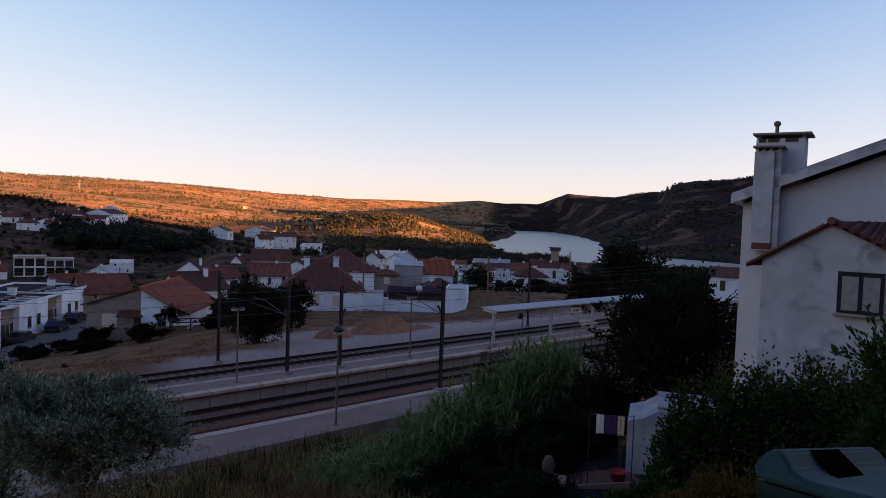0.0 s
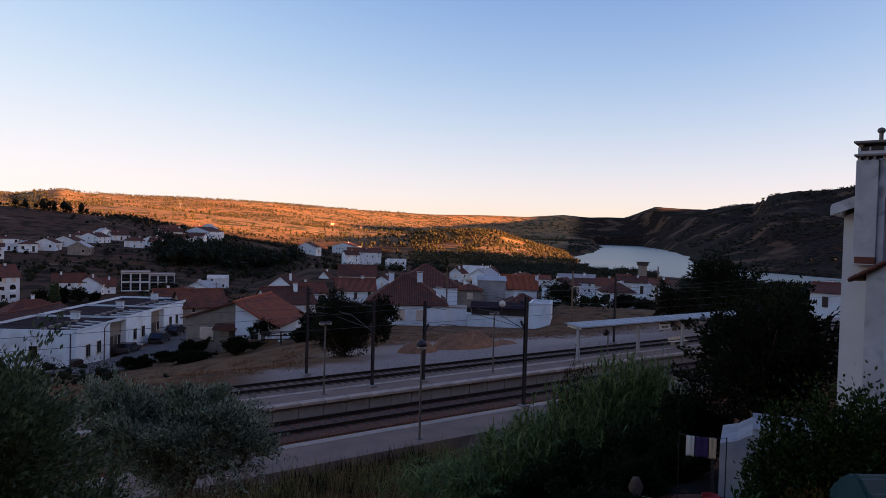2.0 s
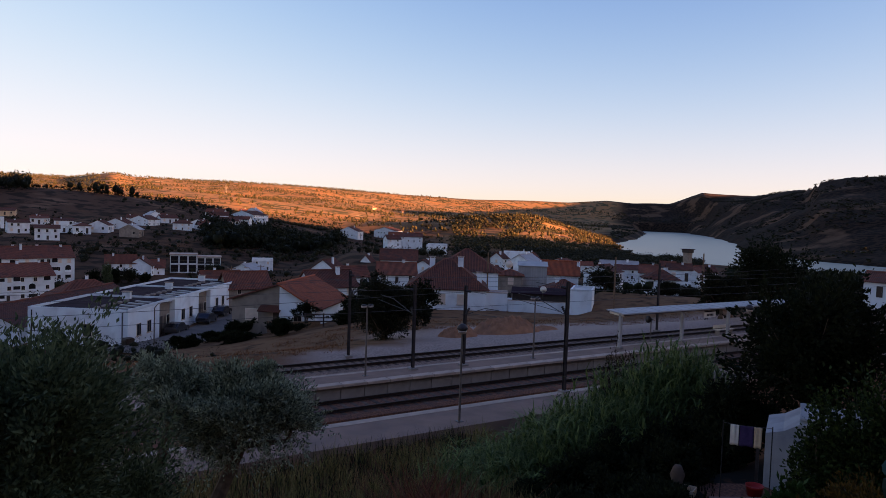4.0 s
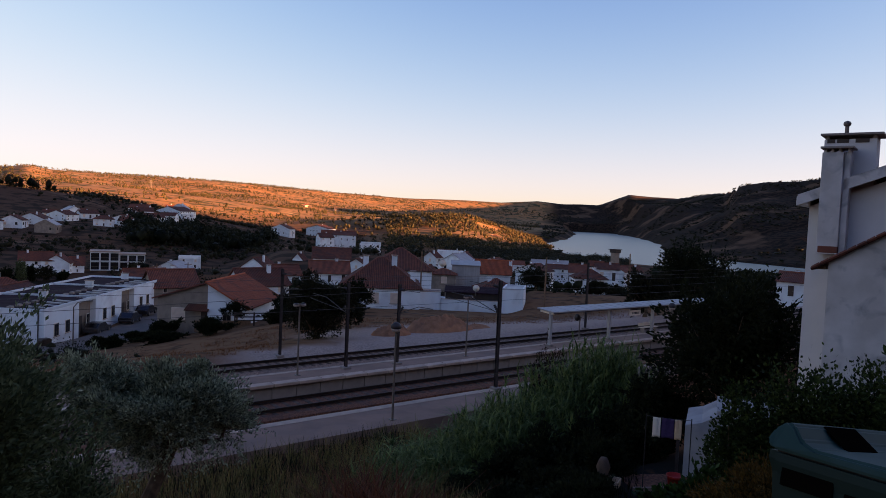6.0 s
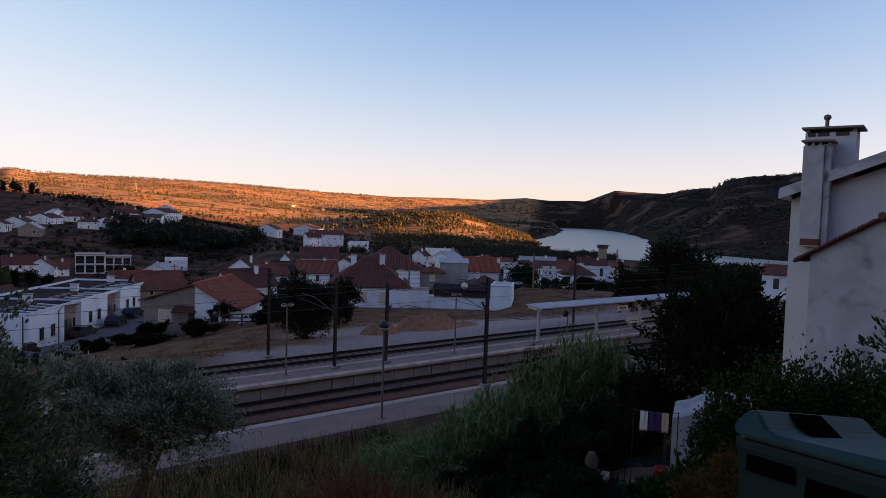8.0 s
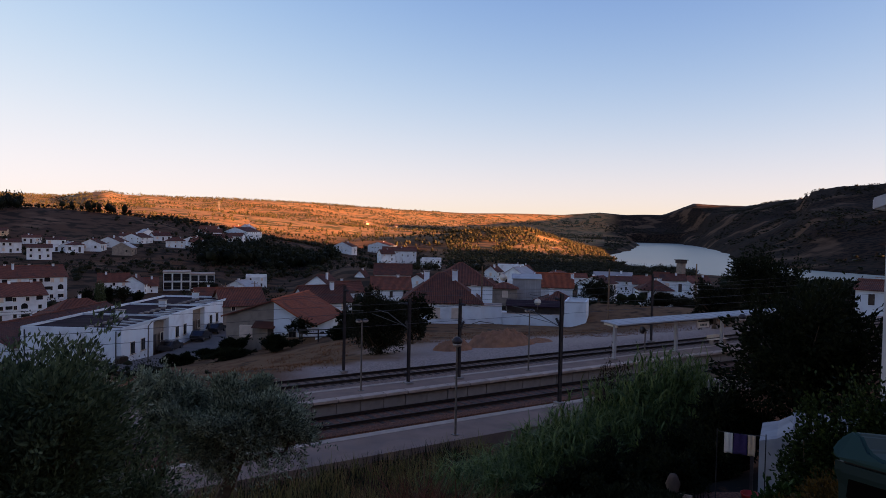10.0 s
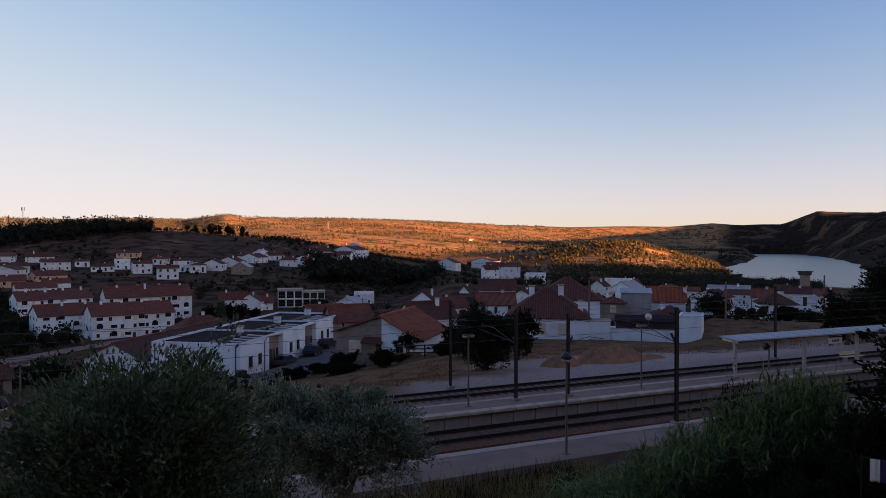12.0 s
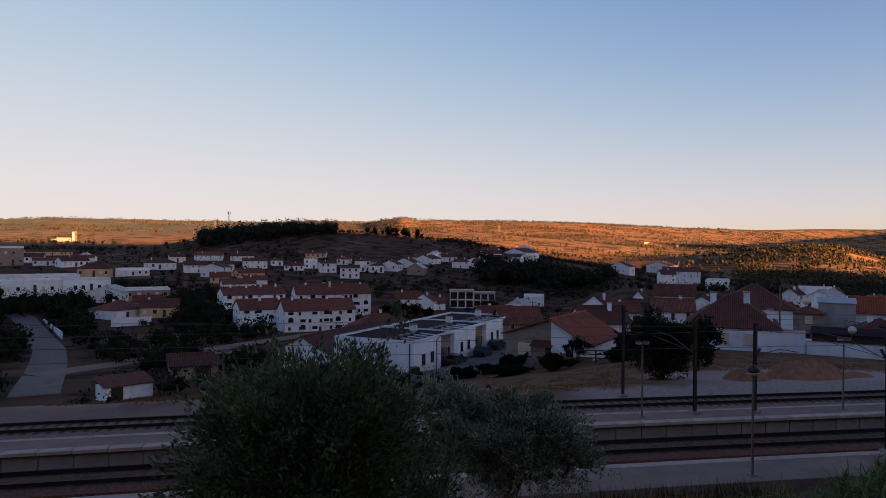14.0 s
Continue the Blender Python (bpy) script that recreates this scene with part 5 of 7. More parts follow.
loggias(house(-18.0, 214.2, -14.6, 19, 14.4, 10.3, 5.6, 2.6, "gable", "white", "red", 3), 14.4, 10.3, 5.6, 3, 2)
loggias(house(-1.5, 203.8, -14.6, 14, 20.3, 11.0, 6.2, 2.7, "gable", "white", "red", 3), 20.3, 11.0, 6.2, 3, 3)
house(31.0, 247.7, -12.8, -7, 9.2, 7.0, 3.9, 2.4, "gable", "white", "red", 2)
house(37.1, 245.9, -12.9, 66, 6.1, 7.6, 3.3, 2.4, "gable", "white", "red", 2)
house(42.6, 248.2, -12.7, -10, 4.2, 7.0, 2.2, 2.3, "gable", "white", "red", 2)
house(80.4, 253.9, -12.5, -18, 7.6, 7.0, 3.6, 0.7, "flat", "white", "brown", 2)
house(80.0, 394.6, -2.5, -11, 9.9, 7.1, 3.6, 1.7, "hip", "white", "brown", 2)
house(94.2, 412.2, -2.3, 47, 9.0, 11.2, 3.4, 2.1, "gable", "white", "brown", 1)
house(116.0, 445.1, -2.5, 5, 15.0, 10.8, 4.5, 2.2, "gable", "white", "brown", 2)
house(130.3, 517.2, 1.1, -14, 14.0, 10.1, 3.5, 2.6, "gable", "white", "brown", 1)
house(172.6, 583.0, 1.0, 34, 19.3, 24.1, 4.0, 3.5, "gable", "white", "brown", 2)
house(253.7, 869.6, 2.5, -16, 18.5, 11.0, 3.7, 3.7, "gable", "white", "brown", 1)
house(277.6, 605.8, -14.7, 45, 15.5, 19.3, 6.8, 4.3, "gable", "white", "brown", 1)
house(361.0, 687.5, -18.7, 37, 20.9, 26.1, 9.8, 3.6, "gable", "white", "brown", 2)
house(347.5, 625.3, -20.5, -29, 33.7, 11.0, 6.7, 5.0, "gable", "white", "red", 1)
house(264.1, 427.3, -20.8, -32, 14.3, 10.3, 7.3, 1.9, "flat", "white", "light", 2)
house(491.0, 669.7, -17.9, 24, 10.4, 13.0, 4.9, 2.5, "gable", "white", "brown", 1)
house(571.1, 633.8, -18.1, 23, 10.6, 13.2, 5.3, 3.0, "gable", "white", "brown", 1)
house(233.8, 293.3, -17.1, -39, 11.6, 8.4, 5.7, 3.5, "gable", "white", "brown", 1)
house(233.2, 280.3, -17.0, 30, 5.9, 7.3, 5.5, 3.6, "gable", "white", "brown", 1)
house(13.6, 165.1, -12.3, 9, 14.0, 10.1, 2.7, 3.3, "hip", "white", "red", 1)
house(254.5, 281.1, -17.1, 23, 12.4, 15.5, 3.4, 2.5, "gable", "white", "red", 1)
house(233.3, 229.1, -16.8, 20, 11.7, 14.6, 3.3, 2.9, "gable", "white", "brown", 1)
house(246.8, 227.3, -16.9, -47, 10.8, 7.8, 5.2, 1.4, "gable", "white", "brown", 2)
house(320.5, 264.5, -18.1, -50, 8.5, 7.0, 3.4, 2.7, "gable", "white", "red", 1)
house(255.1, 192.2, -15.6, -38, 11.3, 8.1, 4.9, 1.8, "gable", "white", "brown", 1)
house(282.8, 224.4, -16.9, -32, 7.3, 7.0, 4.1, 1.7, "gable", "white", "red", 1)
house(254.8, 265.8, -17.1, -34, 10.5, 7.6, 3.7, 1.8, "gable", "white", "red", 1)
# the warehouses and the upper quarter
house(-164.5, 401.8, -2.1, 26, 12.8, 9.6, 9.3, 1.1, "flat", "grey", "light", 2, deep=6)
house(-163.6, 428.5, -0.9, 13, 12.8, 9.6, 3.0, 1.9, "gable", "white", "brown", 1, deep=6)
house(-182.0, 503.3, 1.8, 30, 27.3, 12.0, 2.4, 1.3, "gable", "beige", "brown", 1, deep=6)
house(-127.1, 383.7, -2.0, 38, 13.3, 10.0, 3.0, 2.0, "gable", "white", "brown", 1, deep=6)
house(-133.9, 426.1, -0.7, -49, 7.2, 9.5, 2.9, 2.2, "gable", "white", "light", 1, deep=6)
house(-100.4, 335.0, -5.1, -1, 13.8, 10.3, 4.0, 2.9, "hip", "beige", "brown", 1, deep=6)
house(-87.7, 341.6, -4.6, 22, 14.5, 10.9, 2.4, 0.9, "flat", "white", "light", 1, deep=6)
house(-83.4, 422.6, -0.5, 21, 8.5, 6.5, 3.2, 1.8, "gable", "white", "brown", 1, deep=6)
house(-119.6, 315.8, -6.6, 25, 32.8, 12.0, 2.8, 0.6, "flat", "white", "light", 1, deep=6)
house(-108.4, 282.1, -9.5, 25, 27.8, 12.0, 5.5, 0.5, "flat", "white", "light", 1, deep=6)
house(-90.9, 288.2, -9.1, 26, 16.4, 12.0, 5.0, 0.7, "flat", "white", "light", 1, deep=6)
house(-76.6, 270.6, -10.9, 86, 10.7, 14.3, 3.2, 2.3, "gable", "white", "light", 1, deep=6)
house(-65.1, 275.6, -10.5, 17, 15.4, 11.5, 3.3, 0.7, "flat", "grey", "light", 1, deep=6)
house(74.2, 451.1, 0.9, -75, 6.8, 9.0, 3.4, 2.3, "gable", "white", "light", 1, deep=6)
house(61.5, 440.9, 0.3, -16, 6.6, 6.5, 2.4, 1.5, "gable", "white", "brown", 1, deep=6)
house(80.4, 438.9, 0.1, 10, 10.3, 7.7, 2.9, 1.8, "gable", "white", "brown", 1, deep=6)
house(93.5, 404.5, -2.8, -31, 6.8, 6.5, 3.1, 2.0, "gable", "white", "brown", 1, deep=6)
house(133.1, 535.9, 3.0, -32, 13.6, 10.2, 3.6, 2.7, "gable", "white", "red", 1, deep=6)
house(123.1, 455.3, -2.9, -81, 8.7, 11.6, 3.9, 2.7, "gable", "white", "light", 1, deep=6)
house(149.2, 519.7, -2.0, -34, 10.7, 8.0, 4.0, 2.2, "gable", "white", "brown", 1, deep=6)
house(182.7, 605.2, 2.2, 45, 9.4, 12.5, 5.2, 3.6, "gable", "white", "light", 1, deep=6)
house(175.4, 562.5, -2.5, -9, 7.8, 6.5, 3.9, 1.5, "flat", "white", "light", 1, deep=6)
house(115.7, 475.3, -0.7, 6, 8.8, 6.6, 3.2, 2.0, "gable", "white", "brown", 1, deep=6)
house(366.3, 650.1, -19.5, -9, 28.2, 12.0, 4.9, 4.3, "gable", "beige", "brown", 1, deep=6)
house(-33.9, 335.5, -5.7, 26, 12.2, 9.1, 2.5, 1.9, "gable", "beige", "red", 1, deep=6)
house(-50.5, 372.3, -3.3, 28, 9.3, 6.9, 3.1, 1.5, "gable", "white", "brown", 2, deep=6)
house(-3.4, 454.7, 2.3, -8, 12.7, 9.5, 2.4, 1.5, "gable", "beige", "brown", 1, deep=6)
house(14.0, 429.5, -1.0, 8, 7.8, 6.5, 2.8, 1.4, "gable", "white", "brown", 1, deep=6)
house(27.5, 374.7, -4.2, 58, 6.5, 6.8, 2.8, 1.9, "gable", "white", "light", 1, deep=6)
house(49.6, 359.8, -5.1, 62, 6.7, 9.0, 3.6, 2.4, "gable", "grey", "light", 1, deep=6)
# houses near the station
house(5.9, 114.1, -8.7, 56, 31.0, 9.0, 3.4, 2.1, "gable", "white", "brown", 1, False, 0, "long low white house with a dark red tiled roof", deep=4)
house(177.5, 286.0, -9.0, -32, 9.5, 6.8, 4.4, 0.8, "flat", "white", "light", 2, deep=9)
house(86.2, 157.9, -4.1, -29, 9.4, 6.7, 2.5, 2.4, "gable", "white", "brown", 1, deep=6)
house(74.6, 137.7, -5.2, -24, 8.6, 6.5, 1.9, 2.3, "gable", "white", "red", 1, deep=4)
house(87.3, 145.5, -4.0, 29, 3.6, 4.4, 1.8, 1.2, "gable", "white", "brown", 1, deep=6)
house(99.3, 133.5, -6.2, 23, 2.7, 3.4, 3.1, 1.4, "gable", "white", "brown", 1, deep=3)
house(128.6, 157.8, -5.7, 23, 7.6, 9.5, 2.5, 2.7, "gable", "white", "light", 1, deep=6)
house(150.6, 189.7, -4.1, -38, 9.1, 6.5, 1.9, 0.6, "flat", "white", "light", 1, False, 0, deep=7)
house(133.6, 177.2, -5.0, 23, 3.7, 4.6, 2.1, 1.7, "gable", "white", "brown", 1, deep=7)
house(73.4, 80.4, -1.7, -34, 6.2, 6.0, 0.9, 1.5, "hip", "beige", "brown", 1, deep=4)
house(69.6, 72.2, -2.4, -48, 3.0, 6.0, 2.6, 0.3, "flat", "white", "light", 1, False, 0, deep=3)
house(147.2, 144.5, -6.5, 17, 7.2, 9.0, 2.0, 1.8, "gable", "white", "brown", 1, deep=6)
house(163.2, 153.7, -6.6, -42, 11.4, 8.2, 2.1, 2.1, "gable", "white", "light", 1, deep=7)
house(157.9, 145.4, -6.9, -47, 6.8, 6.5, 2.8, 1.0, "gable", "white", "brown", 2, deep=6)
house(142.4, 123.5, -7.5, -49, 4.7, 6.5, 4.6, 1.8, "gable", "white", "red", 2, deep=4)
house(133.2, 112.0, -6.2, -40, 7.8, 6.5, 3.0, 1.9, "hip", "white", "brown", 1, deep=4)
house(172.1, 137.8, -7.2, -46, 7.1, 6.5, 3.5, 1.6, "gable", "white", "brown", 1, deep=6)
house(185.3, 142.6, -7.7, 8, 4.3, 5.4, 2.6, 1.5, "gable", "white", "red", 1, deep=7)
house(205.5, 153.9, -8.8, -33, 6.6, 6.5, 2.4, 1.9, "gable", "white", "brown", 1, deep=6)
house(33.2, 114.2, -4.1, -0, 7.0, 6.5, 1.4, 2.3, "gable", "grey", "red", 1, deep=6)
house(62.6, 211.7, -12.2, 44, 7.2, 9.0, 3.3, 2.1, "gable", "white", "light", 1, deep=3)
house(44.5, 106.0, -3.6, 1, 7.9, 6.5, 1.7, 2.3, "gable", "white", "brown", 1, deep=4)
house(77.8, 184.3, -9.0, 35, 6.4, 8.0, 2.7, 2.7, "gable", "white", "brown", 1, deep=4)
house(75.4, 163.2, -8.6, -7, 7.2, 6.5, 2.4, 2.3, "gable", "white", "red", 1, deep=2)
house(97.3, 199.0, -7.5, 36, 3.0, 3.7, 2.2, 1.9, "gable", "white", "brown", 1, deep=5)
house(48.9, 191.6, -12.2, -0, 10.4, 7.5, 2.4, 2.7, "gable", "white", "red", 1, deep=3)
house(164.9, 309.8, -6.1, -8, 7.2, 6.5, 3.4, 1.9, "gable", "white", "brown", 2, deep=7)
house(181.1, 318.5, -4.6, -30, 11.7, 8.4, 2.9, 1.7, "gable", "white", "brown", 2, deep=7)
house(111.9, 51.8, 0.2, -75, 4.2, 6.5, 2.3, 1.2, "gable", "white", "red", 1, deep=7)
balcony_block(50.7, 247.5, -12.8, -12, 8.7, 6.4)
balcony_block(59.7, 249.3, -12.6, -13, 8.0, 5.2)


# ---------------------------------------------------------------- the house by the bank
def side_house():
    """Main gable wall with its chimneys, and the low annex in front."""
    org = Vector((20.6, 9.15, 0))
    t = thing("side_house", pose(org.x, org.y, 2.0, 0, 0, -75), "tall white rendered house with a gabled roof and old chimneys", "house")
    # local x runs to the right along the wall, local y into the house, z up from the garden
    part("wall", prism([(0, -2), (11.0, -2), (11.0, 9.0), (5.5, 11.2), (0, 9.0)], 9.0), "lilac", t)
    part("roof", slope_mesh("roof", [[(-0.2, 9.4, 9.1), (-0.2, -0.42, 9.1), (5.5, -0.42, 11.3), (5.5, 9.4, 11.3)]], "brown", 0.2), None, t)
    part("far_roof", slope_mesh("far_roof", [[(11.3, -0.42, 9.0), (11.3, 9.4, 9.0), (5.5, 9.4, 11.3), (5.5, -0.42, 11.3)]], "brown", 0.2), None, t)
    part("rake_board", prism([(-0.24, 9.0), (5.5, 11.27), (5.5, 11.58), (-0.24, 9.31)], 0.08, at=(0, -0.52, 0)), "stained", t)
    part("rake_board", prism([(11.34, 9.0), (5.5, 11.33), (5.5, 11.56), (11.34, 9.23)], 0.08, at=(0, -0.52, 0)), "lilac", t)
    part("eave_cornice", box(0.3, 9.5, 0.27, (-0.13, 4.3, 9.0), 0.03), "lilac", t)
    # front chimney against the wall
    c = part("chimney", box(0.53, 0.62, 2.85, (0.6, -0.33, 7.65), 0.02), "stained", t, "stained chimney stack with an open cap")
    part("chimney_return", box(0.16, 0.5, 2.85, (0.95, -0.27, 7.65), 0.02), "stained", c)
    for px in (0.4, 0.58, 0.76, 0.98):
        part("cap_support", box(0.06, 0.5, 0.1, (px, -0.33, 10.5)), "stained", c)
    part("cap", box(0.82, 0.8, 0.06, (0.7, -0.33, 10.6), 0.015), "concrete", c)
    # broad chimney behind
    b = part("broad_chimney", box(1.31, 0.9, 3.4, (0.9, 0.6, 7.55), 0.02), "lilac", t, "broad rendered chimney with a thin slab cap")
    part("slab", box(1.56, 1.2, 0.06, (0.94, 0.6, 11.05), 0.012), "concrete", b)
    for px, pw in ((0.42, 0.2), (0.72, 0.3), (1.2, 0.34)):
        part("soot_mark", box(pw, 0.02, 0.11, (px, 0.143, 10.84)), "door", b)
    for px in (0.32, 1.5):
        part("slab_support", box(0.1, 0.85, 0.1, (px, 0.6, 10.95)), "concrete", b)
    p = part("flue", tube([(0.74, 0.6, 11.1), (0.74, 0.6, 11.4)], 0.055, 10), "steel", b, "steel flue with a round cowl")
    part("cowl", lathe([(0.05, 0.0), (0.095, 0.04), (0.105, 0.09), (0.085, 0.14), (0.02, 0.17)], 14, at=(0.74, 0.6, 11.36)), "steel", p)
    # annex in front
    a = thing("annex", pose(org.x, org.y, 2.0, 0, 0, -75), "low stained grey annex with red-brown tiles and a dark window", "outbuilding")
    y0 = -2.6
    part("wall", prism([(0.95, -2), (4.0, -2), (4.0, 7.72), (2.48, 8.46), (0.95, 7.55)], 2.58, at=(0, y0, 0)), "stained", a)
    part("roof", slope_mesh("roof", [[(0.6, -0.05, 7.27), (0.6, y0 - 0.16, 7.27), (2.48, y0 - 0.16, 8.45), (2.48, -0.05, 8.45)]], "brown", 0.07), None, a)
    # the far half turns towards the front: its ridge runs on level while its eave falls
    part("far_roof", slope_mesh("far_roof", [[(2.48, y0 - 0.16, 8.44), (4.5, y0 - 0.16, 7.45), (4.5, -0.05, 8.52)], [(2.48, y0 - 0.16, 8.45), (4.5, -0.05, 8.52), (2.48, -0.05, 8.46)]], "brown", 0.07), None, a)
    part("ridge_tiles", tube([(2.48, y0 - 0.2, 8.53), (2.48, -0.05, 8.53)], 0.1, 8), "brown", a)
    for k in range(9):
        part("verge_tile", tube([(2.34 - 0.195 * k, y0 - 0.16, 8.43 - 0.122 * k), (2.16 - 0.195 * k, y0 - 0.16, 8.32 - 0.122 * k)], [0.05, 0.04], 6), "brown", a)
    for k in range(9):
        part("cover_tile", tube([(2.7 + 0.21 * k, y0 - 0.16, 8.4 - 0.103 * k), (3.1 + 0.16 * k, y0 + 0.9 + 0.12 * k, 8.53)], [0.055, 0.045], 6), "brown", a)
    w = part("window", box(0.98, 0.1, 1.02, (3.18, y0 - 0.03, 6.27), 0.01), "black", a, "dark framed sliding window")
    part("pane", box(0.35, 0.04, 0.84, (2.96, y0 - 0.075, 6.34)), "pale_pane", w)
    part("pane", box(0.35, 0.04, 0.84, (3.41, y0 - 0.075, 6.34)), "pale_pane", w)
    part("sill", box(1.14, 0.16, 0.05, (3.18, y0 - 0.09, 6.2), 0.01), "coping", w)
    part("eave_bracket", box(0.26, 0.4, 0.12, (0.76, y0 + 0.3, 7.3), 0.03), "wood", a)
    part("gutter_box", box(0.5, 0.5, 0.2, (0.62, -0.4, 7.68), 0.03), "brown", a)


def white_outhouse():
    t = thing("outhouse", pose(20.4, 12.6, 1.75, 0, 0, -60), "small white outhouse with a flat slab roof in the garden", "outbuilding")
    part("wall", box(2.6, 2.4, 2.85, (1.3, 1.2, -1), 0.03), "shaded_white", t)
    part("sloped_top", prism([(0, 1.85), (2.6, 1.85), (2.6, 2.35), (0.95, 2.28), (0.5, 2.0), (0, 1.86)], 2.4, at=(0, 0.003, 0)), "shaded_white", t)
    part("slab_roof", box(2.0, 2.2, 0.07, (1.95, 1.3, 2.37), 0.02), "shaded_white", t)
    part("post", box(0.1, 0.1, 2.6, (-0.2, 0.0, -0.6)), "darksteel", t)
    ln = thing("washing_line", pose(18.5, 12.05, 2.28, 0, 0, -57), "washing line with a white, a navy and a cream towel", "washing line")
    part("line", tube([(-0.6, 0, 1.98), (0.0, 0, 1.96), (0.7, 0, 2.0)], 0.008, 5), "wire", ln)
    r = random.Random(5)
    for k, (x, w, m) in enumerate(((-0.3, 0.24, "paint"), (0.03, 0.38, "navy"), (0.34, 0.2, "cream"))):
        bm = bmesh.new()
        g = [[bm.verts.new((x - w / 2 + w * i / 8, 0.03 * math.sin(i * 1.3 + k) * (1 - j / 8) + 0.005, 1.97 - 0.62 * j / 8 * (1 + 0.02 * math.sin(i)))) for i in range(9)] for j in range(9)]
        for j in range(8):
            for i in range(8):
                bm.faces.new((g[j][i], g[j][i + 1], g[j + 1][i + 1], g[j + 1][i]))
        ob = part("towel", bm, m, ln, "", True)
        md = ob.modifiers.new("thick", "SOLIDIFY")
        md.thickness = 0.012
    for x in (-0.62, 0.72):
        part("post", tube([(x, 0, -0.8), (x, 0, 2.05)], 0.016, 6), "black", ln)


def garden_bits():
    z = lambda x, y: float(ground(x, y))
    bx, by = 17.55, 13.65
    solo("garden_urn", lathe([(0.12, 0), (0.2, 0.12), (0.17, 0.3), (0.23, 0.5), (0.15, 0.72), (0.1, 0.8)], 16), "sleeper", pose(bx, by, z(bx, by)), "weathered grey garden urn among dark shrubs", "urn", smooth_faces=True)
    bx, by = 19.5, 12.3
    solo("bucket", lathe([(0.2, 0), (0.26, 0.4), (0.28, 0.4), (0.24, 0.3)], 16), "red_plastic", pose(bx, by, z(bx, by)), "red plastic bucket on the garden path", "bucket", smooth_faces=True)
    bx, by = 17.6, 13.25
    c = thing("crate", pose(bx, by, z(bx, by), 0, 0, 25), "pale yellow crate lying in the garden", "crate")
    for s in (-1, 1):
        part("side", box(0.5, 0.03, 0.22, (0, s * 0.17, 0), 0.005), "cream", c)
        part("end", box(0.03, 0.31, 0.22, (s * 0.235, 0, 0), 0.005), "cream", c)
    part("base", box(0.44, 0.31, 0.03, (0, 0, 0)), "cream", c)
    p = thing("garden_path", pose(19.3, 12.75, z(19.3, 12.75), 0, 0, -30), "pale concrete garden path with a kerb", "path")
    part("slab", box(2.4, 1.3, 0.35, (0, 0, -0.28), 0.02), "ballast", p)
    part("kerb", box(2.4, 0.1, 0.45, (0, -0.72, -0.28), 0.01), "platform", p)


def container():
    """A green wheeled waste container; its long side faces the road's bend, its raised lid end stands away from the camera."""
    t = thing("waste_container", pose(1.76, 0.785, 8.585, 0, 11.0, 0), "green plastic waste container with a faded lid and dark slots", "waste container")
    # local x into the container, local y back along its long side
    L, W = 1.32, 0.92
    bm = bmesh.new()
    rings = [(0.10, 0.2), (0.06, 0.26), (0.0, 0.9), (-0.012, 0.94), (-0.012, 0.968)]
    loops = [[bm.verts.new(q) for q in ((k, -k, z), (W - k, -k, z), (W - k, -L + k, z), (k, -L + k, z))] for k, z in rings]
    for a, b in zip(loops, loops[1:]):
        for k in range(4):
            bm.faces.new((a[k], b[k], b[(k + 1) % 4], a[(k + 1) % 4]))
    bm.faces.new(loops[0])
    bm.faces.new(list(reversed(loops[-1])))
    bmesh.ops.recalc_face_normals(bm, faces=bm.faces)
    bmesh.ops.bevel(bm, geom=[e for e in bm.edges if abs(e.verts[0].co.z - e.verts[1].co.z) > 0.02], offset=0.035, segments=3, affect="EDGES")
    part("body", bm, "green", t)
    part("seam", box(W - 0.03, L - 0.03, 0.012, (W / 2, -L / 2, 0.968)), "black", t)
    # lid: a rim, a shallow tray and a raised bar along the far end
    bm = prism([(-0.01, 0.0), (-1.335, 0.0), (-1.335, 0.03), (-1.3, 0.055), (-0.7, 0.05), (-0.13, 0.03), (-0.09, 0.045), (-0.055, 0.085), (-0.03, 0.09), (0.0, 0.06), (0.012, 0.02)], W + 0.03)
    bmesh.ops.bevel(bm, geom=[e for e in bm.edges], offset=0.008, segments=2, affect="EDGES")
    for v in bm.verts:
        # narrow crown: the sides of the lid lean inwards
        k = max(0.0, v.co.z - 0.02)
        mid = (W + 0.03) / 2
        v.co.y = mid + (v.co.y - mid) * (1 - 0.9 * k)
    lid = part("lid", bm, "green_lid", t)
    lid.matrix_basis = Matrix.Translation((W + 0.015, 0, 0.975)) @ pose(0, 0, 0, 0, 0, 90)
    for x in (0.34,):
        part("hand_hollow", box(0.25, 0.1, 0.006, (x, -0.095, 1.031), 0.002, rx=0.63), "void", t, "dark hand hollow in the lid")
    for y in (-0.12, -0.32, -0.56, -0.9):
        w = 0.15 if y > -0.2 else 0.19
        part("side_slot", box(0.012, w, 0.072, (-0.002, y, 0.875 - (0.04 if y < -0.2 else 0)), 0.003), "void", t, "dark slot in the side")
    for y in (-0.3, -1.02):
        part("rib", box(0.03, 0.05, 0.6, (0.012, y, 0.28), 0.01), "green", t)
    for x in (0.18, W - 0.18):
        for y in (-0.2, -L + 0.2):
            wh = part("wheel", lathe([(0.07, -0.025), (0.085, -0.015), (0.085, 0.015), (0.07, 0.025)], 14), "black", t)
            wh.matrix_basis = pose(x, y, 0.04, 90, 0, 0)
            part("fork", box(0.06, 0.05, 0.17, (x, y, 0.05)), "steel", t)


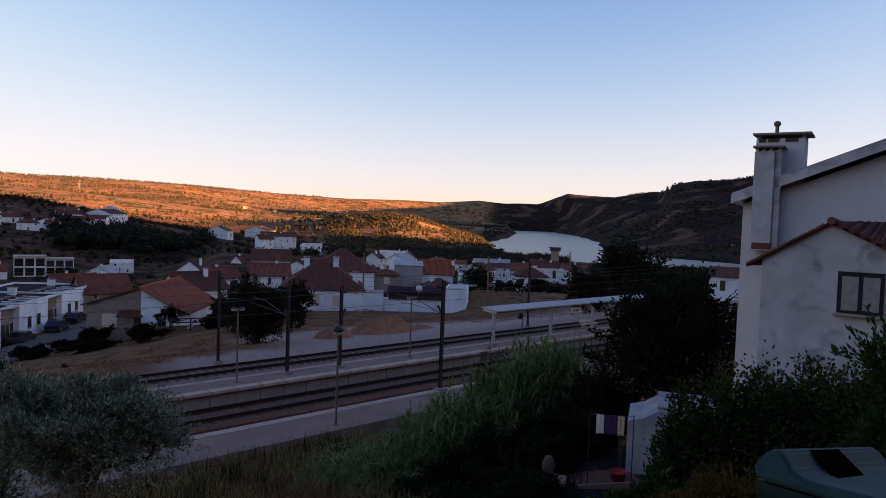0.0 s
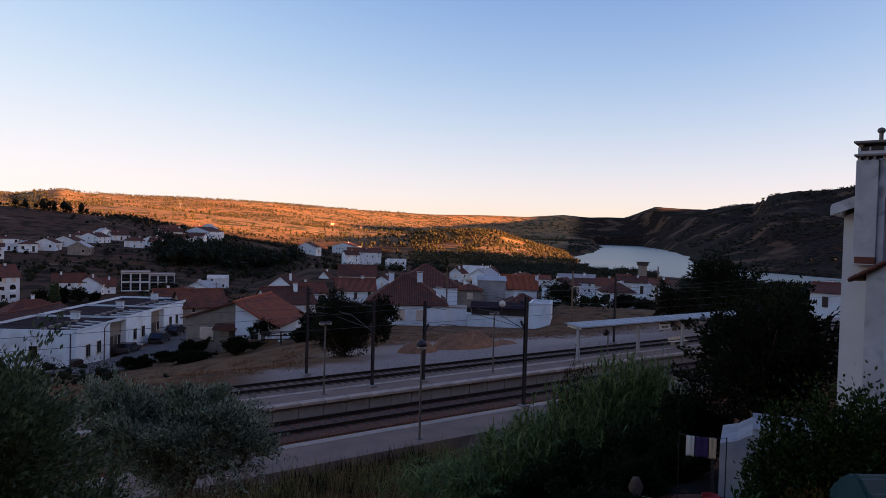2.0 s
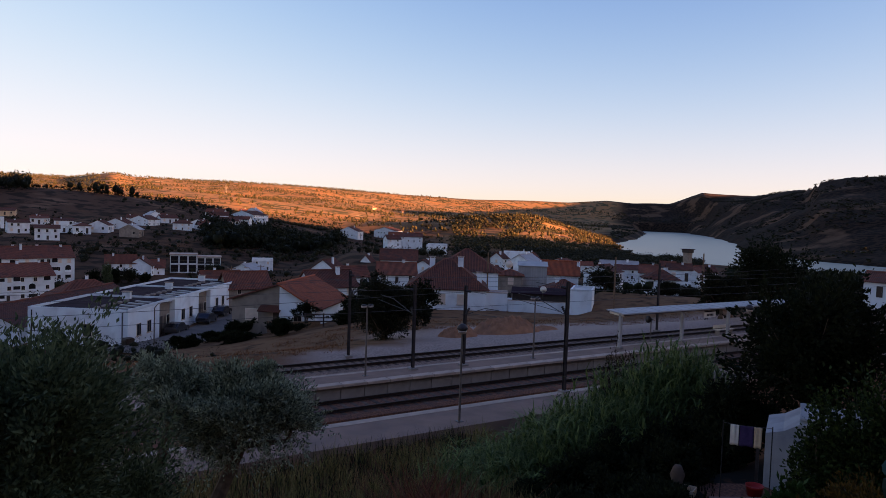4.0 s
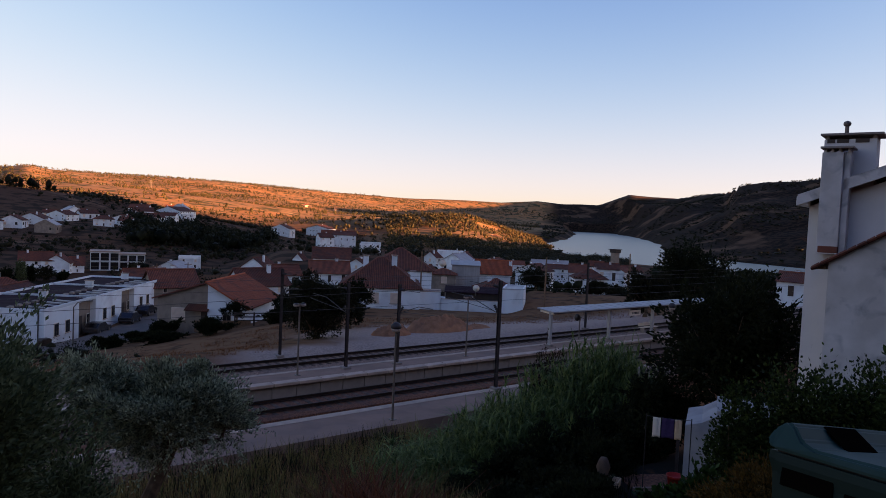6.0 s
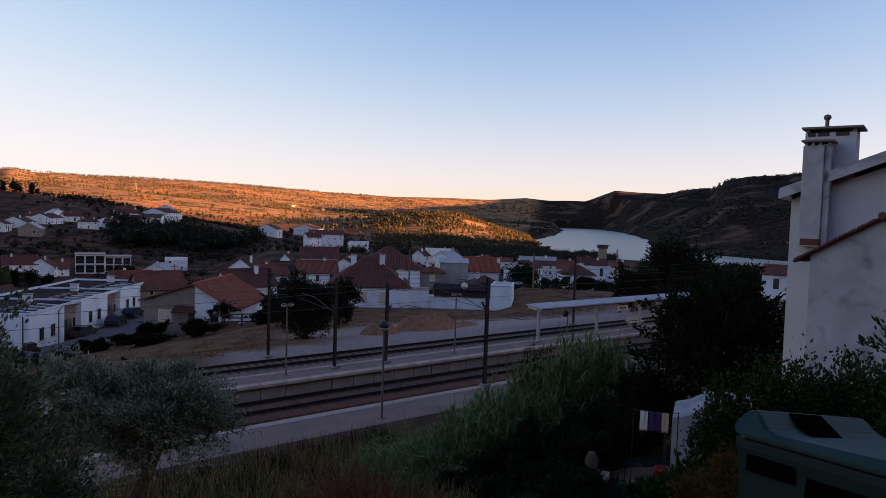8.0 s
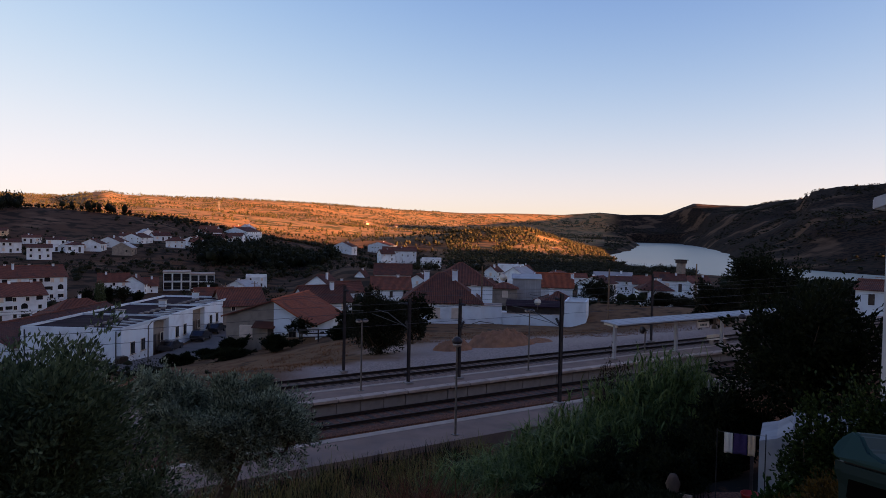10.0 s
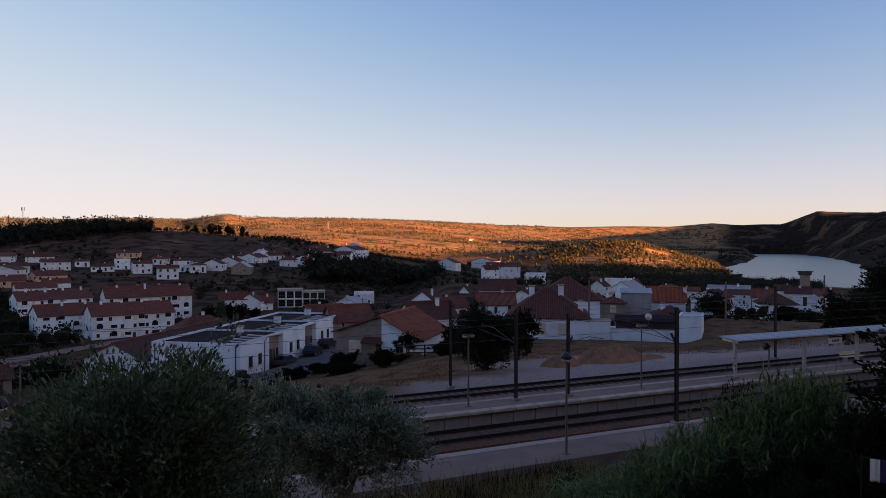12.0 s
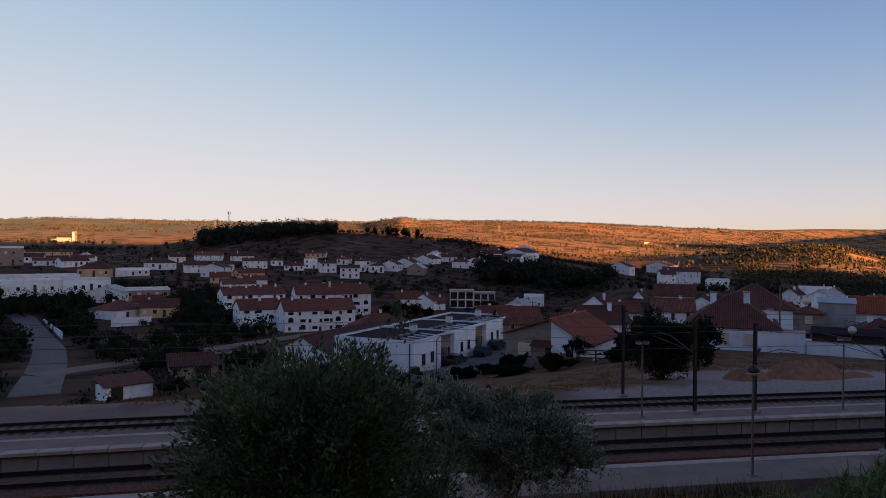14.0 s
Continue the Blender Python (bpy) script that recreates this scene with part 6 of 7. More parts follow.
# annex window panes: the sky's reflection is painted in as a pale tone
M["pale_pane"] = material("sky_pale_window_glass", (0.3, 0.34, 0.38), (0.24, 0.27, 0.3), 0.15, 0.25, gloss=0.5)
M["navy"] = material("navy_towel", (0.05, 0.035, 0.13), (0.04, 0.028, 0.1), 0.1, 0.95, bump=0.003)
M["cream"] = material("cream_cloth", (0.55, 0.5, 0.4), (0.48, 0.43, 0.34), 0.1, 0.95, bump=0.003)
M["red_plastic"] = material("red_plastic", (0.3, 0.02, 0.015), (0.26, 0.018, 0.014), 0.4, 0.4)
side_house()
white_outhouse()
garden_bits()
container()


# ---------------------------------------------------------------- plants of the bank
def gz(x, y):
    return float(ground(x, y))


OLIVE = "silvery green olive tree leaning out over the bank"
CL = (0.09, 0.24)
tree("olive_tree", 1.75, 8.7, gz(1.75, 8.7), 7.1 - gz(1.75, 8.7), (1.12, 0.95, 0.6), 60000, (0.058, 0.02), "olive_leaf", OLIVE, "olive tree", seed=11, lobes=60, low=-0.8, core=0.25, thick=0.12, up=0.7, clump=CL, lean=(0.85, 0.25), hang=90, spray=0.5)
tree("olive_tree", 1.3, 9.3, gz(1.3, 9.3), 7.45 - gz(1.3, 9.3), (0.62, 0.6, 0.46), 20000, (0.058, 0.02), "olive_leaf", OLIVE, "olive tree", seed=13, lobes=36, low=-0.8, core=0.2, thick=0.09, up=0.7, clump=CL, lean=(0.5, 0.2), hang=24, spray=0.7)
tree("olive_tree", -0.05, 6.75, gz(-0.05, 6.75), 7.5 - gz(-0.05, 6.75), (1.12, 1.0, 1.0), 52000, (0.07, 0.025), "oak_leaf", "dark green olive shrub with long upright shoots", "olive tree", seed=12, lobes=90, low=-0.95, core=0.25, thick=0.09, up=0.8, clump=CL, spray=0.8)
tree("olive_tree", 0.55, 7.5, gz(0.55, 7.5), 8.02 - gz(0.55, 7.5), (0.42, 0.4, 0.42), 8000, (0.07, 0.024), "olive_leaf", "slim young olive with pale upright shoots", "olive tree", seed=14, lobes=30, low=-0.9, core=0.1, thick=0.05, up=0.9, clump=CL, spray=1.3)
shrub_thing("olive_sucker", 0.95, 7.3, gz(0.95, 7.3), (0.6, 0.55, 1.2), 16000, (0.07, 0.025), "oak_leaf", "dark low olive shoots round the foot of the tree", "shrub", "", 212, 40, 0.5, 0.3)
for k, (x, y, sx, sy, n, h) in enumerate(((15.4, 20.4, 1.0, 0.8, 110, 0.5), (17.0, 20.2, 1.0, 0.8, 160, 0.9), (18.9, 20.2, 1.1, 0.8, 230, 1.9), (21.3, 20.2, 1.1, 0.8, 250, 2.5), (23.6, 20.3, 1.1, 0.8, 260, 3.5), (25.6, 20.4, 0.9, 0.8, 260, 4.4), (27.2, 20.2, 0.8, 0.8, 190, 3.4))):
    cane_clump(x, y, (sx, sy), n, h, 40 + k, "clump of tall green giant cane on the railway bank")
turn = lambda x, y: np.degrees(np.arctan2(x, y))
M["rust_leaf"] = leaf_material("rust_brown_weeds", (0.045, 0.02, 0.012), (0.15, 0.065, 0.035))
on_bank = lambda x, y: (y > 1.6) & (y < 25.2) & (np.hypot(x - 2, y - 0.2) > 1.9) & (turn(x, y) < 41 + 3 * waves(x, y, 2.0))
grass("bank_grass", "dry_leaf", "tall dry yellow grass on the bank", (-12, 15), (2.5, 24.8), 10000, 0.6, 0.018, 51, lambda x, y: on_bank(x, y) & (y > 8), clump=0.3)
grass("bank_grass", "mid_grass", "half-green grass and weeds on the bank", (-12, 18), (2, 24.2), 26000, 0.55, 0.03, 52, lambda x, y: on_bank(x, y) & (y > 7), clump=0.35)
grass("verge_grass", "scrub_leaf", "thick dark weeds along the foot of the platform wall", (-12, 17), (17.5, 25.1), 10000, 0.75, 0.04, 58, on_bank, clump=0.5)
grass("oat_grass", "mid_grass", "tall wild oat grass with long blades on the bank", (3, 18), (13, 24.6), 6500, 0.95, 0.034, 151, on_bank, 0.5, 0.22)
grass("oat_stalks", "dry_leaf", "pale dry oat stalks standing in the grass", (3, 17), (12, 24), 2600, 0.95, 0.02, 152, on_bank, 0.25, 0.3)
grass("dock_weeds", "rust_leaf", "rust-brown dead weeds on the bank below the road", (2.7, 5.2), (3.2, 5.4), 5200, 0.62, 0.02, 153, on_bank, 0.7, 0.16)
grass("garden_weeds", "dark_leaf", "sparse dark weeds over the garden", (9, 26), (5, 19), 15000, 0.35, 0.04, 53, lambda x, y: (turn(x, y) > 40) & (turn(x, y) < 55), clump=0.4)


M["brown_leaf"] = leaf_material("withered_brown_leaves", (0.012, 0.01, 0.006), (0.05, 0.036, 0.022))
M["dark_green_leaf"] = leaf_material("broad_green_leaves", (0.01, 0.028, 0.008), (0.035, 0.075, 0.02))


def bush(name, x, y, rx, ry, top, leaves, leaf, mat, label, group="", seed=1, lobes=14, up=0.4, core=0.0, spray=1.0):
    z = gz(x, y)
    return shrub_thing(name, x, y, z, (rx, ry, (top - z) / 1.95), leaves, leaf, mat, label, group=group, seed=seed, lobes=lobes, up=up, core=core, spray=spray)


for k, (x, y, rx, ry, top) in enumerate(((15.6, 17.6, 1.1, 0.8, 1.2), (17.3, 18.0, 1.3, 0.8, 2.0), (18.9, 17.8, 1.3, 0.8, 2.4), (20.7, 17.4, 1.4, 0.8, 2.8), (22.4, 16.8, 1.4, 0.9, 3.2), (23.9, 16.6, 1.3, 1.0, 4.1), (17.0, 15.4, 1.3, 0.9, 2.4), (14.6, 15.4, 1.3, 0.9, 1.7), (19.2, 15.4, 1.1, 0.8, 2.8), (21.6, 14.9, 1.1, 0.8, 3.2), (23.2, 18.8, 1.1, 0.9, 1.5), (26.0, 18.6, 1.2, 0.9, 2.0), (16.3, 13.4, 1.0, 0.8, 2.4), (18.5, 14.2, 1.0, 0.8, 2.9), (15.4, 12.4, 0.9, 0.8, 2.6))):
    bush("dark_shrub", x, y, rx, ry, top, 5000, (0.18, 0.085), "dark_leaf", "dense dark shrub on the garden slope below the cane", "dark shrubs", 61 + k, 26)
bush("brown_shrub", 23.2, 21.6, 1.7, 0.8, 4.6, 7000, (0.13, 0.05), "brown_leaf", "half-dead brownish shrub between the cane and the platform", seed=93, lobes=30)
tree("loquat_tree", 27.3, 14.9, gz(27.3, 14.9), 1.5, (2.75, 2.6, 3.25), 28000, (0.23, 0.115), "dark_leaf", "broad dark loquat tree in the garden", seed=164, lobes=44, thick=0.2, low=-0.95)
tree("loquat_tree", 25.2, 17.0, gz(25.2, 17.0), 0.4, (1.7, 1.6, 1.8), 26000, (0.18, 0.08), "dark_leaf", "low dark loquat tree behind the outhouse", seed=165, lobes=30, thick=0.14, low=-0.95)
for k, (x, y, rx, ry, top) in enumerate(((8.35, 4.3, 0.5, 0.5, 8.6), (8.45, 3.8, 0.6, 0.62, 8.8), (8.6, 3.35, 0.75, 0.7, 8.85), (8.9, 2.9, 0.85, 0.75, 8.95), (8.8, 2.3, 0.95, 0.75, 8.85), (9.2, 1.6, 1.0, 0.75, 9.05))):
    bush("citrus_bush", x, y, rx, ry, top + 0.1, 18000, (0.06, 0.037), "green_leaf", "bushy green citrus bush below the road", "citrus bushes", 66 + k, 80, 0.15, 0.66, 0.16)
bush("laurel_bush", 6.0, 1.3, 0.5, 0.5, 9.6, 14000, (0.07, 0.024), "dark_green_leaf", "upright dark laurel bush beside the road", seed=77, lobes=20, up=0.8)
for k, (x, y, rx, top) in enumerate(((3.95, 1.75, 0.34, 8.8), (4.25, 2.1, 0.32, 8.5), (4.0, 1.5, 0.34, 8.8))):
    bush("yellowing_bush", x, y, rx, 0.36, top, 8000, (0.036, 0.011), "yellow_leaf", "yellowing weedy bush at the road edge", "yellowing bushes", 68 + 10 * k, 30, up=0.8, core=0.3)
bush("green_bush", 5.9, 3.35, 0.5, 0.5, 7.95, 9000, (0.08, 0.05), "dark_green_leaf", "low leafy green bush on the bank", seed=69)
bush("green_bush", 5.1, 3.2, 0.5, 0.45, 7.55, 9000, (0.08, 0.05), "dark_green_leaf", "low leafy green bush on the bank", seed=70)
for k, (x, y, rx, ry, top) in enumerate(((19.6, 80.4, 1.8, 1.2, -4.2), (22.4, 79.6, 2.0, 1.2, -3.4), (20.6, 74.0, 2.4, 1.4, -2.9), (24.6, 70.6, 2.2, 1.4, -1.9), (16.2, 77.4, 1.4, 1.0, -4.4), (34.6, 73.4, 2.2, 1.6, 0.4), (37.6, 72.6, 2.6, 1.8, 1.2), (41.0, 73.6, 2.4, 1.8, 1.6), (44.6, 74.6, 2.2, 1.8, 1.4), (31.5, 69.0, 1.6, 1.2, -1.0))):
    bush("garden_bush", x, y, rx, ry, top + 0.45 * math.sin(2.3 * k) + 0.35, 4000, (0.3, 0.15), "dark_leaf", "dark overgrown bush before the village houses", "garden bushes", 261 + k, 13)
# yard and village trees
tree("holm_oak", 26.4, 50.6, gz(26.4, 50.6), 0.5, (2.9, 2.4, 2.7), 22000, (0.19, 0.105), "scrub_leaf", "large dark evergreen oak bush at the edge of the yard", seed=71, lobes=44, thick=0.25, low=-0.95, core=0.45, spray=0.4)
tree("fig_tree", 32.5, 55.5, gz(32.5, 55.5), 1.0, (2.2, 1.6, 1.5), 4000, (0.25, 0.14), "scrub_leaf", "spreading fig tree in front of the bungalow", seed=72, lobes=14, low=-0.8)


def dirt_heap(x, y, w, d, h, seed):
    r = rng(seed)
    n = 40
    bm = bmesh.new()
    rows = []
    for i in range(n):
        row = []
        for j in range(n):
            u, v = 2 * i / (n - 1) - 1, 2 * j / (n - 1) - 1
            px, py = x + u * w / 2, y + v * d / 2
            f = max(0.0, 1 - (abs(u) ** 2.2 + abs(v) ** 2.2)) ** 0.75
            f *= 0.72 + 0.28 * float(waves(px * 1.0, py * 1.0, 1.4, seed)) + 0.08 * r.normal()
            row.append(bm.verts.new((px, py, gz(px, py) - 0.1 + h * max(0, f))))
        rows.append(row)
    for i in range(n - 1):
        for j in range(n - 1):
            bm.faces.new((rows[i][j], rows[i + 1][j], rows[i + 1][j + 1], rows[i][j + 1]))
    solo("spoil_mound", bm, "soil", pose(0, 0, 0), "heap of sandy brown spoil in the gravel yard", "earth heap", "spoil heaps", smooth_faces=True)


dirt_heap(38.5, 49.6, 7.2, 4.6, 1.75, 1)
dirt_heap(32.9, 49.2, 3.6, 3.2, 1.3, 2)
dirt_heap(42.6, 49.4, 3.6, 2.6, 0.6, 3)
M["yard_dry"] = leaf_material("dead_brown_grass", (0.11, 0.058, 0.027), (0.22, 0.118, 0.056))
grass("yard_grass", "yard_dry", "dry brown grass along the yard's edge", (-30, 90), (45.5, 64), 24000, 0.24, 0.07, 54, lambda x, y: (y > 46 + 9.5 * smooth(20, 27, x)) & (ground(x, y) > -6), 1.3, clump=0.45)


def sprinkle(seed, n, az, d, ok=None, shore=190):
    r = rng(seed)
    a = np.radians(r.uniform(*az, n))
    q = np.sqrt(r.uniform(d[0] ** 2, d[1] ** 2, n))
    x, y = q * np.sin(a), q * np.cos(a)
    keep = (river_gap(x, y) > shore) & (y > 44)
    if ok is not None:
        keep &= ok(x, y)
    x, y = x[keep], y[keep]
    # open ground stays round each house and before its front
    free = np.ones(len(x), bool)
    for hx, hy, w in PLOTS:
        k = math.hypot(hx, hy)
        ex, ey = -hx / k, -hy / k
        along = np.clip((x - hx) * ex + (y - hy) * ey, 0, 0.03 * k)
        free &= np.hypot(x - hx - along * ex, y - hy - along * ey) > w * 0.55 + 1.5
    return x[free], y[free]


clumpy = lambda s, k: (lambda x, y: waves(x, y, s, k) > -0.05)
far_woods("village_bushes", "scrub_leaf", "dark bushes and garden trees between the village houses", *sprinkle(81, 1500, (-32, 62), (70, 330), lambda x, y: (waves(x, y, 30, 5) > -0.05) & ((np.hypot(x, y) > 150) | (x < -12) | (x > 95)) & ((x + 0.42 * y - 8 > 9) | (x > -8))), 3.0, 82, 60, 0.85, 0.14, 0.5)
far_woods("olive_grove", "scrub_leaf", "rows of dark olive trees on the slopes", *sprinkle(83, 3200, (-32, 50), (300, 800), clumpy(70, 6)), 3.6, 84, 22, 0.8, 0.14, 0.5, far=True)
far_woods("hill_pines", "pine_leaf", "dark pines along the village hilltop", *sprinkle(85, 1700, (-9.5, 14), (490, 680), lambda x, y: (y > np.where(x < 12, 505 + 0.6 * np.clip(x + 60, 0, 80), 570)) & ((x < 12) | (waves(x, y, 40, 3) > 0.5))), 7.5, 86, 36, 1.1, 0.13, 0.42, far=True)
far_woods("hill_scrub", "pine_leaf", "low dark scrub and pines on the crest of the village hill", *sprinkle(185, 900, (-11, 19), (520, 680), lambda x, y: (y > 556 + 0.1 * x)), 3.2, 186, 14, 0.9, 0.16, 0.5, far=True)
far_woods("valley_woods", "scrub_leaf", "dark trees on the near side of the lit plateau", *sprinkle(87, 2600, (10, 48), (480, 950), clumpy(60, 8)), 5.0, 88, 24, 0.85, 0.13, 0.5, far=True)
far_woods("plateau_scrub", "lit_wood_leaf", "scattered scrub and pines over the sunlit plateau", *sprinkle(89, 24000, (-30, 47), (760, 3000), lambda x, y: waves(x, 2.2 * y, 170, 9) + 0.5 * waves(x, y, 45, 2) > -0.02 + 0.45 * smooth(3, -3, np.degrees(np.arctan2(x, y)))), 5.5, 90, 5, 1.0, 0.34, 0.42, far=True)
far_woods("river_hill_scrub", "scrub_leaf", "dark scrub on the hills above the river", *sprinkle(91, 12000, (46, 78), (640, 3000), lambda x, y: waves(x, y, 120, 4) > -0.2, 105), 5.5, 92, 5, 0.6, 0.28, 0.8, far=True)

far_woods("bank_trees", "dark_leaf", "dark trees along the near bank of the river", *sprinkle(131, 800, (55, 71), (330, 480), None, 88), 6.0, 132, 24, 0.9, 0.15, 0.5, far=True)
far_woods("street_bushes", "dark_leaf", "dark garden bushes at the feet of the village houses", *sprinkle(101, 420, (19, 52), (109, 190), lambda x, y: (waves(x, y, 12, 5) > -0.15)), 2.4, 102, 60, 0.85, 0.11)
far_woods("lit_slope_trees", "lit_wood_leaf", "sunlit trees on the slope above the river bend", *sprinkle(103, 4800, (33, 47), (680, 1250), lambda x, y: waves(x, y, 60, 3) > -0.45, 100), 4.6, 104, 9, 1.0, 0.18, 0.5, far=True)
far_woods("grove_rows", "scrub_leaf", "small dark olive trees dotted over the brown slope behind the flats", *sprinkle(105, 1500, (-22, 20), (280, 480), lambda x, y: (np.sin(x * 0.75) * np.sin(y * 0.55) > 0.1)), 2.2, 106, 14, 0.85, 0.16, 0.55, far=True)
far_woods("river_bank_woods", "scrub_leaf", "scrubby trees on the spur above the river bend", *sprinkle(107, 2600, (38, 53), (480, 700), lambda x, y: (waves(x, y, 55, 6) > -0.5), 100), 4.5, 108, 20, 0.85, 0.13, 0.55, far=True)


# ---------------------------------------------------------------- roads, poles and far marks
def road(name, pts, width, label, mat="asphalt"):
    """A strip laid on the ground along a line of places, with thickness."""
    fine = []
    for (ax, ay), (bx, by) in zip(pts, pts[1:]):
        n = max(2, int(math.hypot(bx - ax, by - ay) / 2.5))
        fine += [(ax + (bx - ax) * k / n, ay + (by - ay) * k / n) for k in range(n)]
    fine.append(pts[-1])
    bm = bmesh.new()
    rows = []
    for i, (x, y) in enumerate(fine):
        a, b = fine[max(i - 1, 0)], fine[min(i + 1, len(fine) - 1)]
        d = Vector((b[0] - a[0], b[1] - a[1])).normalized()
        nx, ny = -d.y, d.x
        zc = max(gz(x + s * nx * width / 2, y + s * ny * width / 2) for s in (-1, 0, 1)) + 0.06
        rows.append([bm.verts.new((x + s * nx * width / 2, y + s * ny * width / 2, zc + dz)) for s, dz in ((-1, -0.9), (-1, 0), (1, 0), (1, -0.9))])
    for a, b in zip(rows, rows[1:]):
        for k in range(3):
            bm.faces.new((a[k], a[k + 1], b[k + 1], b[k]))
    bmesh.ops.recalc_face_normals(bm, faces=bm.faces)
    ob = part(name, bm, mat, None)
    return tagged(ob, label, "road", kind="structure")


road("road_left", [(-40.0, 106.0), (-40.8, 108.3), (-43.7, 117.8), (-47.9, 131.7), (-53.6, 148.9), (-60.6, 168.9), (-73.2, 197.8), (-92.8, 236.7), (-103, 247)], 6.6, "grey asphalt lane climbing into the village")
road("road_low", [(-48, 127), (-39.8, 139.1), (-32.1, 155.9), (-22.1, 168.3), (-12.6, 177.5), (4, 191)], 5.5, "pale dusty lane below the apartment blocks", "ballast2")
road("street", [(9, 76), (15.5, 82.5), (22, 92), (30, 104), (37, 114.5), (46, 132)], 6.0, "grey asphalt street in front of the white terrace")
lw = thing("lane_wall", pose(-76.0, 213.5, gz(-76.0, 213.5), 0, 0, 116.5), "low white wall beside the climbing lane", "wall")
part("wall", box(38, 0.3, 2.4, (0, 0, -1.2), 0.03), "white", lw)

car(18.2, 92.4, gz(18.2, 92.4) + 0.16, 56, "car_grey", "dark grey hatchback parked by the terrace")
car(23.4, 98.4, gz(23.4, 98.4) + 0.16, 56, "car_dark", "dark hatchback parked along the street")
car(27.0, 104.4, gz(27, 104.4) + 0.16, 56, "car_dark", "dark blue saloon parked along the street")


def low_shed():
    t = thing("garden_shed", pose(-26.0, 98.5, gz(-26, 98.5), 0, 0, 36), "low white shed with a red tiled lean-to roof", "shed")
    part("wall", box(6.2, 3.4, 3.4, (0, 0, -1.4), 0.02), "white", t)
    part("doorway", box(1.5, 0.1, 1.9, (-1.6, -1.72, 0.0)), "door", t)
    part("roof", slope_mesh("roof", [[(-3.4, -2.0, 2.0), (3.4, -2.0, 2.0), (3.4, 2.0, 2.9), (-3.4, 2.0, 2.9)]], "red", 0.1), None, t)
    b = thing("barn", pose(-21.0, 120.0, gz(-21.0, 120), 0, 0, 14), "old stone barn with a sagging red tile roof", "barn")
    part("wall", wall_bm(7.5, 5.5, 2.4, 2.5, 1.4), "grey", b)
    roof_parts(b, 7.5, 5.5, 2.4, 1.4, "gable", "brown", 0.4)
    part("doorway", box(2.4, 0.1, 2.2, (1.4, -2.78, 0.0)), "door", b)


def pole(x, y, h, label="weathered wooden utility pole with a crossarm", arm=True):
    t = thing("utility_pole", pose(x, y, gz(x, y)), label, "utility pole", "utility poles")
    part("pole", tube([(0, 0, -0.5), (0, 0, h)], [0.14, 0.09], 8), "wood", t)
    if arm:
        part("crossarm", box(1.5, 0.1, 0.1, (0, 0, h - 0.5)), "wood", t)
        for k in (-0.6, 0, 0.6):
            part("insulator", lathe([(0.03, 0), (0.06, 0.05), (0.03, 0.15)], 8, at=(k, 0, h - 0.4)), "lampglass", t)


def street_lamp(x, y, h):
    t = thing("street_lamp", pose(x, y, gz(x, y)), "thin grey street lamp with an arm over the road", "street lamp", "street lamps")
    part("pole", tube([(0, 0, -0.3), (0, 0, h * 0.9), (0.4, 0, h), (1.3, 0, h + 0.1)], [0.08, 0.06, 0.05, 0.04], 8), "steel", t)
    part("lamp_head", box(0.6, 0.22, 0.1, (1.5, 0, h + 0.05), 0.03), "steel", t)


def water_tower():
    x, y = 330.5, 259.0
    t = thing("water_tower", pose(x, y, gz(x, y)), "small concrete tower with a dark overhanging roof by the river", "tower")
    top = -6.6 - gz(x, y)
    part("shaft", box(3.6, 3.6, top, (0, 0, 0), 0.05), "grey", t)
    part("gallery", box(4.6, 4.6, 1.8, (0, 0, top), 0.05), "darksteel", t)
    part("roof", box(5.8, 5.8, 0.35, (0, 0, top + 1.8), 0.05), "dark", t)


def antenna_mast():
    x, y = -72.0, 560.0
    t = thing("antenna_mast", pose(x, y, gz(x, y)), "tall lattice telecom mast on the wooded hill", "mast")
    h = 20.0
    for a in range(3):
        ang = 2.1 * a
        part("leg", tube([(0.6 * math.cos(ang), 0.6 * math.sin(ang), 0), (0.3 * math.cos(ang), 0.3 * math.sin(ang), h)], 0.09, 5), "steel", t)
    for k in range(14):
        part("brace", box(0.9, 0.9, 0.07, (0, 0, 1.2 * k + 0.6)), "steel", t)
    for a in range(3):
        ang = 2.1 * a
        part("panel", box(0.4, 0.25, 2.3, (1.1 * math.cos(ang), 1.1 * math.sin(ang), h - 2.4), 0.05, rz=ang), "paint", t)
    u = thing("antenna_mast", pose(x - 9, y + 4, gz(x - 9, y + 4)), "short lattice mast beside the tall one", "mast")
    part("pole", tube([(0, 0, 0), (0, 0, 15.0)], 0.22, 6), "steel", u)
    part("crossarm", box(2.4, 0.2, 0.2, (0, 0, 13.0)), "steel", u)


